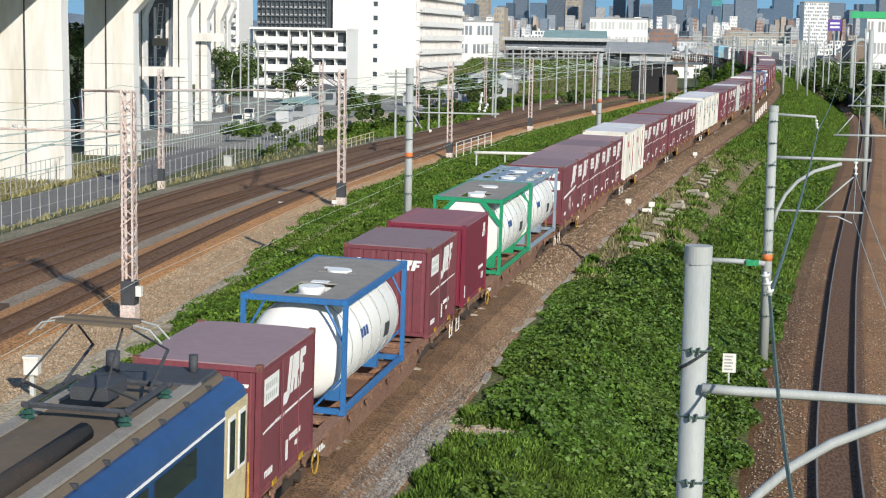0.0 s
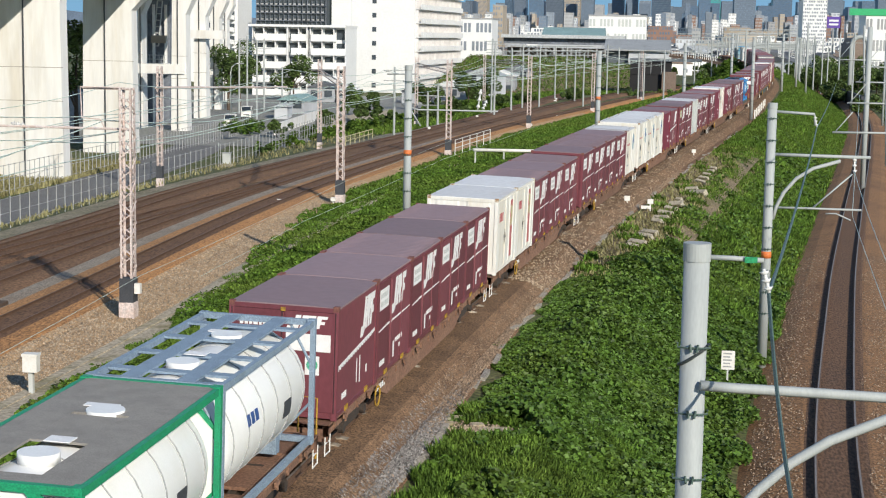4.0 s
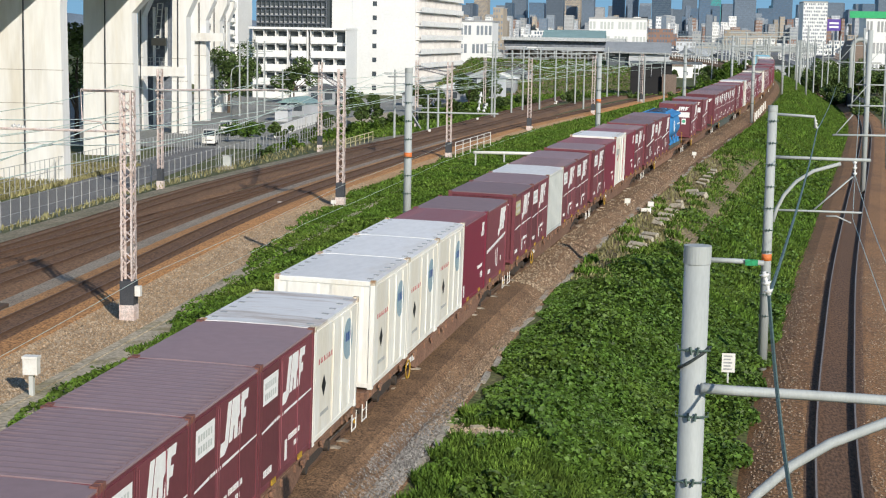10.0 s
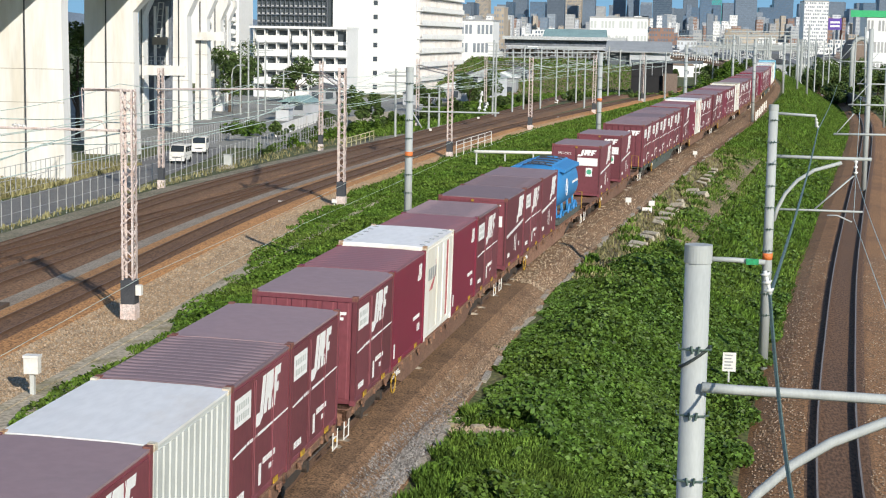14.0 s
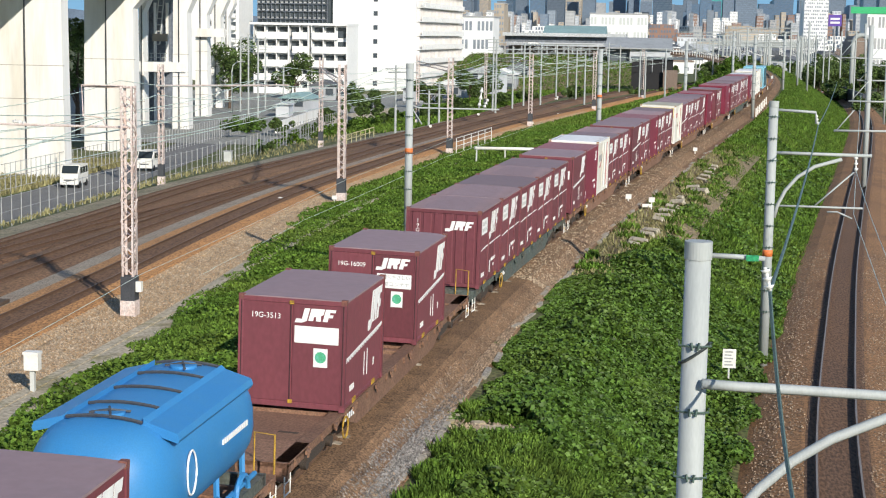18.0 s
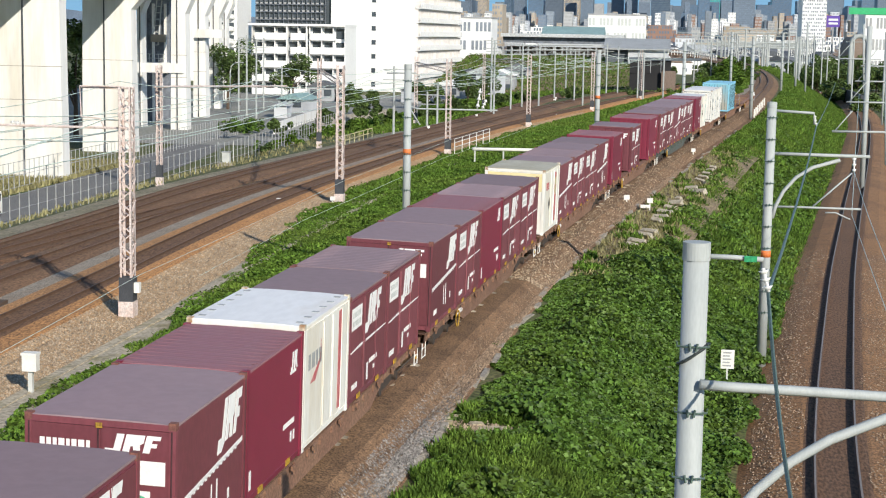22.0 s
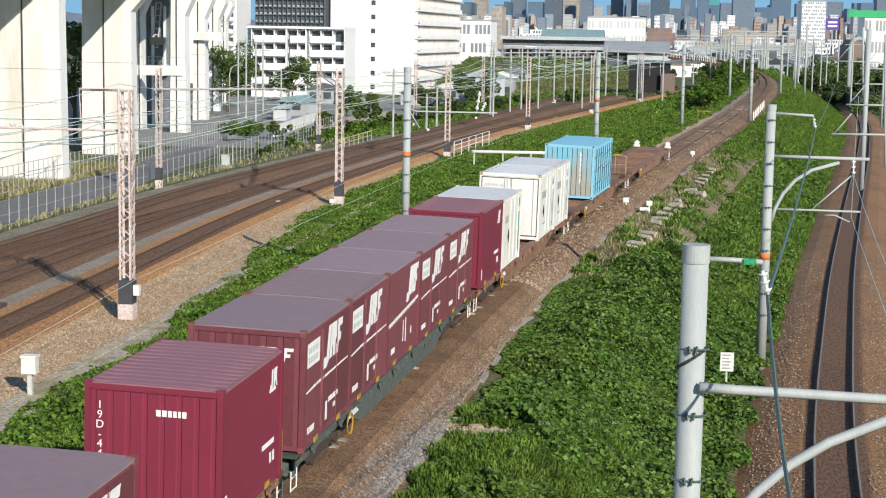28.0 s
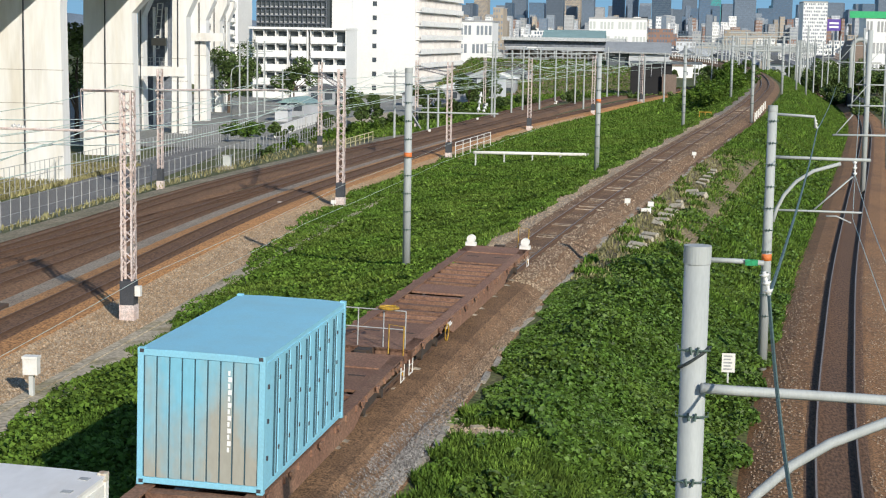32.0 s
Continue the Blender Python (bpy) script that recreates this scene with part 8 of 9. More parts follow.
def build_street_side():
    """Yard, low walls, sheds and hedges between the street and the main line."""
    yard = strip("yard", [Matrix.Translation((0, y, -2.97)) for y in np.arange(175, 330, 6.0)], [(-150, 0.0), (-52, 0.0), (-40, 0.02)], "asphalt_pale")
    tagged(yard, "worn grey asphalt yard beside the street", "pavement", kind="structure")
    rr = random.Random(21)
    for px, py, dep, w, h, roof in ((530, 192, 255, 4.2, 2.1, "roof_teal"), (502, 206, 240, 1.9, 1.8, "roof_pale"), (573, 160, 300, 5.0, 2.6, "roof_slate"), (740, 160, 300, 5, 2.2, "roof_slate"), (860, 140, 330, 7, 4.6, "roof_pale"), (618, 165, 300, 4, 2.2, "wall_white"), (835, 130, 345, 6, 4, "roof_slate"), (890, 130, 350, 6, 4, "wall_white"), (915, 128, 372, 7, 4.5, "roof_slate"), (800, 150, 318, 5, 2.6, "wall_white")):
        p = place(px, py, dep)
        house(p.x, p.y, -3, w, 6, h, rr.uniform(-0.3, 0.3), "haze_white", roof, "small white shed beside the railway yard")
    for a, b, dep0, dep1, h, mat, lab in (((487, 246), (560, 212), 200, 235, 1.3, "concrete", "low white concrete wall beside the yard"), ((560, 228), (700, 196), 218, 252, 1.0, "concrete_old", "low weathered wall beside the main line")):
        p, q = place(*a, dep0), place(*b, dep1)
        v = q - p
        bm = bm_new()
        ang = math.atan2(v.y, v.x)
        add_box(bm, 0, math.hypot(v.x, v.y), -0.12, 0.12, -0.5, h, Matrix.Rotation(ang, 4, "Z"))
        ob = part("boundary_wall", bm, mat)
        ob.matrix_world = Matrix.Translation((p.x, p.y, -2.9))
        tagged(ob, lab, "wall", group="low walls")
    for i, px in enumerate(range(470, 900, 17)):
        dep = 172 + (px - 470) * 0.23 + rr.uniform(-6, 6)
        p = place(px, 240, dep)
        t = empty("bush", Matrix.Translation((p.x, p.y, float(ground_z(p.x, p.y)))))
        tagged(t, "unkempt green bush beside the main line", "bush", group="bushes")
        s = rr.uniform(0.6, 1.15)
        leaf_mass("crown", (0, 0, 0.7 * s), (2.1 * s, 2.1 * s, 1.0 * s), 700, 0.22, "tree_leaf" if i % 4 == 0 else "grass", t, 300 + i, 9)
    for k in range(9):
        p = place(1096 + k * 13, 150, 324 + rr.uniform(-4, 4))
        t = empty("bush", Matrix.Translation((p.x, p.y, -3)))
        tagged(t, "dark green bush below the girder bridge", "bush", group="bushes")
        leaf_mass("crown", (0, 0, 1.0), (1.8, 1.8, 1.4), 420, 0.34, "tree_leaf", t, 700 + k, 8)
    for px, py, dep in ((430, 225, 205), (455, 238, 200), (418, 245, 190)):
        p = place(px, py, dep)
        t = empty("bush", Matrix.Translation((p.x, p.y, -3)))
        tagged(t, "green shrub at the street corner", "bush", group="bushes")
        leaf_mass("crown", (0, 0, 1.2), (1.6, 1.6, 1.4), 500, 0.3, "leaf", t, 500 + px, 7)
    # white signal box on the verge
    p = place(402, 288, 150)
    t = empty("relay_cabinet", Matrix.Translation((p.x, p.y, float(ground_z(p.x, p.y)))))
    tagged(t, "grey-white relay cabinet on a concrete base", "cabinet")
    box_part("base", (-0.7, 0.7, -0.5, 0.5, -0.3, 0.3), "concrete_old", t)
    box_part("box", (-0.36, 0.36, -0.25, 0.25, 0.3, 1.25), "grey_white", t, bevel=0.02)
    box_part("lid", (-0.42, 0.42, -0.3, 0.3, 1.25, 1.33), "frame_grey", t)
    for u in (-0.7, 0.75):
        bm = bm_new()
        add_bar(bm, (u, -0.3, 0.3), (u, -0.3, 2.2), 0.05, 6)
        part("post", bm, "grey_white", t)


def build_plants():
    # creeper mat between the freight track and the curving track
    g = np.random.default_rng(4)
    p = scatter(230000, lambda y: freight_x(y) + kerb_off(y) + 0.15 + 0.35 * np.sin(y * 0.6) + 0.25 * np.sin(y * 2.1), lambda y: line_x("right", y) - 2.6 + 0.3 * np.sin(y * 1.3), 24, 84, 11, bias=1.25, keep=lambda x, y: (((x - SLABS[0].x + 0.3) / 1.35) ** 2 + ((y - SLABS[0].y) / 0.8) ** 2 > 1) & ((y > SLABS[0].y - 0.9) | (x - freight_x(y) - kerb_off(y) > 2.6 + 0.5 * np.sin(y * 2.0)) | (np.sin(x * 2.7 + y) * np.sin(y * 2.1 - x) > 0.55)) & ((y < 66) | (x - freight_x(y) - kerb_off(y) > (y - 66) * 0.6 + np.sin(y * 1.7))))
    ramp = np.clip((p[:, 0] - freight_x(p[:, 1]) - kerb_off(p[:, 1])) / 2.0, 0.12, 1)
    p[:, 2] += ramp * np.maximum(0.05, hump(p[:, 0], p[:, 1])) * g.uniform(0.5, 1.1, len(p))
    tagged(leaves("creeper", p, 0.12, "leaf", None, 1, 0.9), "dense mat of broad green creeper leaves", "plants", kind="stuff")
    p = scatter(26000, lambda y: freight_x(y) + kerb_off(y) + 0.2, lambda y: line_x("right", y) - 2.6, 70, 160, 12, bias=1.4, keep=lambda x, y: (x - freight_x(y) - kerb_off(y) > 3.5 + 1.5 * np.sin(y * 0.35)) & (np.sin(x * 1.1 + y * 0.5) * np.sin(y * 0.4 - x) > -0.1))
    p[:, 2] += np.maximum(0.05, hump(p[:, 0], p[:, 1])) * g.uniform(0.2, 1.0, len(p))
    tagged(leaves("creeper", p, 0.17, "leaf", None, 2, 0.9), "green creepers and weeds on the bank", "plants", kind="stuff")
    p = scatter(130000, lambda y: freight_x(y) + kerb_off(y) + 0.2, lambda y: line_x("right", y) - 2.4, 64, 330, 31, bias=1.7, keep=lambda x, y: (y > 125) | (x - freight_x(y) - kerb_off(y) > 3.2 + np.sin(y * 0.5)) | (np.sin(x * 1.7 + y) * np.sin(y * 0.8 - x) > 0.45))
    tagged(blades("grass", p, 0.25, "grass", 32, 1.2, 0.055), "long green grass on the bank", "grass", kind="stuff")
    p = scatter(8000, lambda y: freight_x(y) + kerb_off(y) + 0.2, lambda y: freight_x(y) + kerb_off(y) + 4.5, 64, 130, 33, bias=1.3)
    tagged(blades("grass", p, 0.2, "dry_grass", 34, 1.1, 0.035), "dry straw grass on the bank", "grass", kind="stuff")
    earth = strip("earth_bank", [freight(s, 0, 0) for s in np.arange(60, 128, 3.0)], [(2.35, -0.62), (2.8, -0.52), (4.2, -0.5), (5.4, -0.52), (6.2, -0.75)], "earth")
    tagged(earth, "bare brown earth and dead stalks beside the kerb", "earth", kind="structure")
    # green cover of the flyover bank and beyond the bend
    p = scatter(60000, lambda y: freight_x(y) - 13.0, lambda y: freight_x(y) - 2.8, 205, 345, 51, bias=1.0, keep=lambda x, y: x > line_x("left_near", y) + 3.2)
    p[:, 2] += np.interp(p[:, 1], [205, 250, 345], [0.3, 1.0, 1.5]) * np.maximum(0.05, 1.5 * hump(0.5 * p[:, 0], 0.5 * p[:, 1])) * g.uniform(0.3, 1.0, len(p))
    tagged(leaves("creeper", p, 0.27, "grass", None, 52, 0.9), "green shrubs and creepers on the flyover bank", "plants", kind="stuff")
    p = scatter(40000, lambda y: line_x("right", y) + 3.2, lambda y: line_x("right", y) + 30.0, 150, 340, 53, bias=1.0, keep=lambda x, y: np.sin(x * 0.35 + y * 0.1) * np.sin(y * 0.09 - x * 0.2) > -0.15)
    p[:, 2] += g.uniform(0.0, 0.9, len(p))
    tagged(leaves("undergrowth", p, 0.36, "tree_leaf", None, 54, 0.9), "dark green undergrowth beyond the bend", "plants", kind="stuff")
    p = scatter(45000, lambda y: line_x("left_far", y) - 10.0, lambda y: line_x("left_near", y) + 30.0, 330, 425, 55)
    tagged(blades("grass", p, 0.5, "grass", 56, 1.0, 0.2), "rough grass below the goods platform", "grass", kind="stuff")
    p = scatter(52000, lambda y: freight_x(y) + kerb_off(y) + 0.3 + 0.2 * np.sin(y * 3.0), lambda y: freight_x(y) + kerb_off(y) + 6.0, 26, 41.5, 35, keep=lambda x, y: ((x - SLABS[0].x + 0.3) / 1.1) ** 2 + ((y - SLABS[0].y) / 0.65) ** 2 > 1)
    p[:, 2] += 0.02
    tagged(blades("grass", p, 0.2, "grass", 36, 1.2, 0.028), "short green grass at the foot of the bank", "grass", kind="stuff")
    p = p[::6] + np.array([0.03, 0.02, 0.06])
    tagged(leaves("weeds", p, 0.1, "grass", None, 37, 0.9), "small-leaved weeds in the grass", "plants", kind="stuff")
    # grass on the slope between the freight track and the main line
    p = scatter(150000, lambda y: shoulder_edge(y) + 0.5 * np.sin(y * 0.5) * np.sin(y * 1.7), lambda y: freight_x(y) - 2.05 + 0.3 * np.sin(y * 0.9) * np.sin(y * 0.23), 30, 110, 13, bias=1.2)
    settle(p)
    tagged(blades("grass", p, 0.14, "grass", 3, 1.2, 0.04), "short green grass and weeds on the slope", "grass", kind="stuff")
    p = scatter(90000, lambda y: line_x("left_near", y) + 2.9, lambda y: freight_x(y) - 2.05 + 0.3 * np.sin(y * 0.5), 110, 300, 14, bias=1.3)
    settle(p)
    tagged(blades("grass", p, 0.2, "grass", 5, 1.2, 0.09), "green grass on the far slope", "grass", kind="stuff")
    k = np.random.default_rng(8)
    p = scatter(150000, lambda y: shoulder_edge(y) - 0.1 + 0.6 * np.sin(y * 0.37), lambda y: freight_x(y) - 2.1 + 0.35 * np.sin(y * 0.7), 30, 200, 15, keep=lambda x, y: (np.sin(x * 0.8 + y * 0.31) * np.sin(y * 0.23 - x * 0.5) + 0.5 * np.sin(x * 2.1) * np.sin(y * 1.1)) > -0.25, bias=1.4)
    settle(p)
    p[:, 2] += k.uniform(0.03, 0.16, len(p))
    tagged(leaves("weeds", p, 0.12, "grass", None, 6, 0.9), "broad-leaved weeds in the grass", "plants", kind="stuff")
    # taller clumps of broad-leaved weeds
    c = scatter(330, lambda y: shoulder_edge(y) + 0.8, lambda y: freight_x(y) - 2.9, 34, 170, 19, bias=1.3)
    settle(c)
    k = np.random.default_rng(20)
    n = 170
    rad = np.repeat(k.uniform(0.3, 1.0, len(c)), n)
    d = k.normal(0, 1, (len(rad), 3)) * np.array([0.5, 0.5, 0.22])
    d[:, 2] = np.abs(d[:, 2])
    q = np.repeat(c, n, 0) + d * rad[:, None]
    tagged(leaves("weeds", q, 0.13, "grass", None, 21, 0.8), "taller clumps of broad-leaved weeds on the slope", "plants", kind="stuff")
    # loose stones on the service path and the shoulders
    for lo, hi, y0, y1, n, nm, sz in ((lambda y: freight_x(y) - 1.3, lambda y: freight_x(y) + kerb_off(y), 60, 190, 13000, "near_side", 0.045), (lambda y: freight_x(y) - 3.2, lambda y: freight_x(y) - 1.3, 60, 170, 9000, "far_side", 0.06), (lambda y: freight_x(y) + 1.6, lambda y: freight_x(y) + kerb_off(y), 26, 110, 46000, "freight", 0.036), (lambda y: line_x("left_near", y) + 1.8, lambda y: line_x("left_near", y) + 5.2, 42, 120, 26000, "main", 0.055), (lambda y: line_x("right", y) - 2.4, lambda y: line_x("right", y) + 3.0, 30, 90, 16000, "bend", 0.032)):
        q = scatter(n, lo, hi, y0, y1, len(nm), bias=1.5)
        off = q[:, 0] - (freight_x(q[:, 1]) if nm == "freight" else line_x("left_near" if nm == "main" else "right", q[:, 1]))
        if nm == "freight":
            q[:, 2] = np.where(off < 2.0, GRADE * q[:, 1] - 0.034 * off + np.interp(off, [1.4, 1.8, 2.1], [-0.15, -0.38, -0.56]), q[:, 2] + 0.085)
        elif nm == "near_side":
            off = q[:, 0] - freight_x(q[:, 1])
            q = q[(np.abs(off) > 0.75) | (np.sin(q[:, 1] * 1.3) * np.sin(q[:, 1] * 0.37) > 0.3)]
            off = q[:, 0] - freight_x(q[:, 1])
            q[:, 2] = GRADE * q[:, 1] - 0.024 * off + np.interp(off, [0.6, 0.72, 1.4, 1.8, 2.1, 2.6], [-0.155, -0.13, -0.14, -0.37, -0.54, -0.54])
        elif nm == "far_side":
            off = q[:, 0] - freight_x(q[:, 1])
            q[:, 2] = GRADE * q[:, 1] - 0.034 * off + np.interp(off, [-3.6, -2.5, -1.5], [-0.72, -0.27, -0.15])
        elif nm == "main":
            q[:, 2] = -1.0 + np.interp(off, [1.6, 2.3, 4.6, 5.3], [-0.24, -0.42, -0.5, -0.75])
        else:
            q[:, 2] = RIGHT_Z + np.interp(np.abs(off), [0.0, 0.95, 1.7, 2.7, 3.1], [-0.125, -0.14, -0.24, -0.6, -0.85])
        if nm == "bend":
            q = q[np.abs(off) > 1.05 + 0.25 * np.sin(q[:, 1])]
        if nm == "freight":
            spot = np.exp(-((q[:, 1] - 36.5) / 4.5) ** 2) > np.random.default_rng(3).uniform(0, 1, len(q))
            tagged(stones("loose_stones", q[spot], sz * 1.1, "stone_grey", 61), "patch of fresh grey ballast stones", "stones", kind="stuff")
            q = q[~spot]
        tagged(stones("loose_stones", q, sz, "stone_pale" if nm in ("main", "far_side", "near_side") else "stone", 40 + len(nm)), "loose pale and brown ballast stones", "stones", kind="stuff")
    g = np.random.default_rng(91)
    q = np.stack([SLABS[0].x - 0.3 + g.normal(0, 0.55, 260), SLABS[0].y + g.normal(0, 0.35, 260), np.zeros(260)], 1)
    q[:, 2] = ground_z(q[:, 0], q[:, 1]) + 0.05
    tagged(stones("rubble", q, 0.055, "stone_pale", 92), "pale rubble beside the broken kerb", "stones", kind="stuff")
    # weeds by the fence and on the far verge
    p = scatter(1300, lambda y: 0 * y - 39.2, lambda y: line_x("left_far", y) - 4.4, 80, 190, 16)
    p[:, 2] += 0.3
    tagged(blades("grass", p, 0.26, "dry_grass", 7, 0.9, 0.05), "dusty weeds along the fence", "grass", kind="stuff")
    p = scatter(16000, lambda y: 0 * y - 56.0, lambda y: 0 * y - 48.5, 95, 150, 17)
    tagged(blades("grass", p, 0.35, "dry_grass", 8, 0.8, 0.07), "dry grass under the viaduct", "grass", kind="stuff")
    p = scatter(26000, lambda y: line_x("left_far", y) - 16.0, lambda y: line_x("left_far", y) - 3.0, 195, 340, 41)
    tagged(blades("grass", p, 0.4, "grass", 42, 1.0, 0.12), "rough green grass beyond the main line", "grass", kind="stuff")
    p = scatter(9000, lambda y: line_x("left_near", y) + 2.8, lambda y: freight_x(y) - 8.0, 230, 330, 43)
    tagged(blades("grass", p, 0.4, "grass", 44, 1.0, 0.14), "green grass between the far tracks", "grass", kind="stuff")
    # bushes on the bank in the bend, and trees of the town
    rr = random.Random(9)
    for i in range(26):
        y = rr.uniform(228, 330)
        x = float(freight_x(y)) - rr.uniform(3.6, 10)
        t = empty("bush", Matrix.Translation((x, y, float(ground_z(x, y)))))
        tagged(t, "rounded green bush on the railway bank", "bush", group="bushes")
        leaf_mass("crown", (0, 0, 1.1), (2.4, 2.4, 1.7), 1700, 0.24, "grass", t, 100 + i, 12)
    for px, py, dep, h, r in ((405, 150, 260, 11, 4), (425, 160, 275, 9, 3.5), (520, 165, 300, 8, 4), (632, 190, 250, 3.4, 1.6), (662, 170, 270, 3.4, 1.6), (625, 160, 290, 4, 1.6), (575, 225, 215, 2.6, 1.8), (490, 255, 195, 2.4, 1.6), (640, 215, 225, 3.2, 2.2), (760, 175, 270, 5, 3), (830, 160, 290, 6, 3.4), (850, 150, 310, 6, 3.5), (800, 190, 250, 3.4, 2.6), (880, 170, 270, 3.2, 2.6), (930, 160, 290, 3, 2.6), (135, 130, 185, 14, 3.2), (1015, 150, 300, 3, 3), (1440, 150, 250, 3.2, 1.8), (1500, 105, 300, 5, 4), (1480, 110, 310, 5, 4), (1540, 130, 260, 4, 3), (692, 212, 232, 1.8, 1.6), (760, 206, 236, 2.0, 1.8)):
        p = place(px, py, dep)
        tree(p.x, p.y, -3, h, r, int(px))
    for k in range(46):
        p = place(rr.uniform(860, 1568), 100, rr.uniform(440, 620))
        tree(p.x, p.y, -3, rr.uniform(2.6, 5.5), rr.uniform(1.8, 3.6), 900 + k)


SLABS = []


def build_details():
    # white relay cabinet beside the main line
    p = Vector((-18.75, 46.9, 0))
    p.z = float(ground_z(p.x, p.y))
    t = empty("signal_cabinet", Matrix.Translation(p))
    tagged(t, "small white relay cabinet on a post", "cabinet")
    box_part("post", (-0.07, 0.07, -0.07, 0.07, -0.3, 0.75), "grey_white", t)
    box_part("box", (-0.23, 0.23, -0.16, 0.16, 0.72, 1.22), "white_paint", t, bevel=0.01)
    box_part("lid", (-0.25, 0.25, -0.18, 0.18, 1.22, 1.3), "white_paint", t)
    # concrete edging and broken slabs beside the freight track
    rr = random.Random(3)
    t = empty("concrete_edging", freight(40, 4.5, -0.6))
    tagged(t, "low broken concrete edging beside the freight track", "kerb")
    first = None
    for s in np.arange(31, 150, 1.05):
        if rr.random() < 0.32:
            continue
        if first is None:
            bm = bm_new()
            add_box(bm, -0.085, 0.085, -0.5, 0.5, -0.25, 0.11)
            first = ob = part("kerb_stone", bm, "concrete_old", t, bevel=0.015)
        else:
            ob = new("kerb_stone", first.data)
            ob.parent = t
        off = float(kerb_off(s)) + 0.12 * math.sin(s * 0.7)
        ob.matrix_local = t.matrix_world.inverted() @ freight(s, off, -0.58) @ pose(0, 0, rr.uniform(-0.05, 0.05), rr.uniform(-4, 4), rr.uniform(-5, 5), rr.uniform(-5, 5))
    for px, py, w, d in ((872, 768, 0.75, 0.42), (845, 758, 0.35, 0.3), (905, 772, 0.3, 0.22), (812, 748, 0.3, 0.5), (795, 752, 0.22, 0.5), (918, 780, 0.22, 0.18)):
        p = on_ground(px, py, -0.02)
        SLABS.append(p)
        bm = bm_new()
        add_box(bm, -w / 2, w / 2, -d / 2, d / 2, -0.35, 0.1)
        ob = part("concrete_slab", bm, "dust", None, bevel=0.03)
        ob.matrix_world = Matrix.Translation(p) @ Euler((0.06, rr.uniform(-0.08, 0.08), rr.uniform(-0.5, 0.9))).to_matrix().to_4x4()
        tagged(ob, "flat pale concrete slab in the weeds", "slab", group="concrete slabs")
    # toppled row of narrow revetment slabs on the bank
    for px, py, w, d in ((1234, 342, 1.25, 0.36), (1224, 336, 0.8, 0.3), (1196, 362, 0.8, 0.34), (1188, 370, 0.75, 0.24), (1178, 378, 0.9, 0.28), (1170, 386, 0.85, 0.22), (1163, 392, 0.6, 0.24), (1150, 412, 0.9, 0.28), (1142, 418, 0.8, 0.22), (1128, 430, 0.9, 0.3), (1120, 436, 0.6, 0.2), (1240, 322, 0.75, 0.2), (1246, 316, 0.7, 0.2), (1252, 310, 0.65, 0.2), (1258, 304, 0.6, 0.2), (1263, 299, 0.5, 0.2), (1202, 354, 0.4, 0.2)):
        p = on_ground(px, py, 0.2)
        bm = bm_new()
        add_box(bm, -w / 2, w / 2, -d / 2, d / 2, -0.3, 0.07)
        ob = part("concrete_slab", bm, "slab", None, bevel=0.02)
        ob.matrix_world = Matrix.Translation(p) @ Euler((0.55 + rr.uniform(-0.2, 0.2), rr.uniform(-0.15, 0.15), -0.65 + rr.uniform(-0.15, 0.15))).to_matrix().to_4x4()
        tagged(ob, "narrow tilted concrete slab on the weedy bank", "slab", group="concrete slabs")
    # white mile board in the weeds
    d0 = place(1289, 640, 54)
    t = empty("trackside_board", Matrix.Translation((d0.x, d0.y, float(ground_z(d0.x, d0.y)))))
    tagged(t, "small worn white board on a post in the weeds", "sign")
    h = d0.z - t.matrix_world.translation.z
    box_part("post", (-0.03, 0.03, -0.03, 0.03, -0.2, h), "grey_white", t)
    box_part("board", (-0.22, 0.22, -0.05, -0.03, h - 0.3, h + 0.34), "white_paint", t)
    bm = bm_new()
    for k in range(5):
        add_box(bm, -0.16, 0.12 - 0.05 * (k % 2), -0.056, -0.05, h - 0.22 + k * 0.11, h - 0.17 + k * 0.11)
    part("writing", bm, "frame_grey", t)
    # white pipe crossing on trestles between the lines, and the white railing beside it
    a, b = place(838, 267, 139), place(1037, 271, 142)
    t = empty("cable_pipe", Matrix.Translation(a))
    tagged(t, "long white pipe on low supports over the grass", "pipe")
    bm = bm_new()
    add_bar(bm, (0, 0, 0), b - a, 0.14, 12)
    part("tube", bm, "white_paint", t, smooth=True)
    for k in range(5):
        q = (b - a) * (k / 4 + 0.02)
        box_part("trestle", (q.x - 0.06, q.x + 0.06, q.y - 0.06, q.y + 0.06, -1.2, -0.1), "grey_white", t)
    a, b = place(806, 264, 149), place(868, 244, 164)
    t = empty("walkway_railing", Matrix.Translation(a))
    tagged(t, "white steel railing beside the main line", "railing")
    v = b - a
    for k in range(6):
        bm = bm_new()
        q = v * (k / 5)
        add_bar(bm, q + Vector((0, 0, -0.6)), q + Vector((0, 0, 0.75)), 0.04, 6)
        part("post", bm, "white_paint", t)
    for z in (0.0, 0.4, 0.75):
        bm = bm_new()
        add_bar(bm, Vector((0, 0, z)), v + Vector((0, 0, z)), 0.03, 6)
        part("rail", bm, "white_paint", t)
    a, b = place(612, 252, 172), place(660, 238, 186)
    t = empty("walkway_railing", Matrix.Translation(a))
    tagged(t, "pale yellowish railing on the verge", "railing")
    v = b - a
    for k in range(7):
        bm = bm_new()
        q = v * (k / 6)
        add_bar(bm, q + Vector((0, 0, -0.9)), q + Vector((0, 0, 0.5)), 0.05, 6)
        part("post", bm, "tan_sign", t)
    for z in (0.0, 0.5):
        bm = bm_new()
        add_bar(bm, Vector((0, 0, z)), v + Vector((0, 0, z)), 0.05, 6)
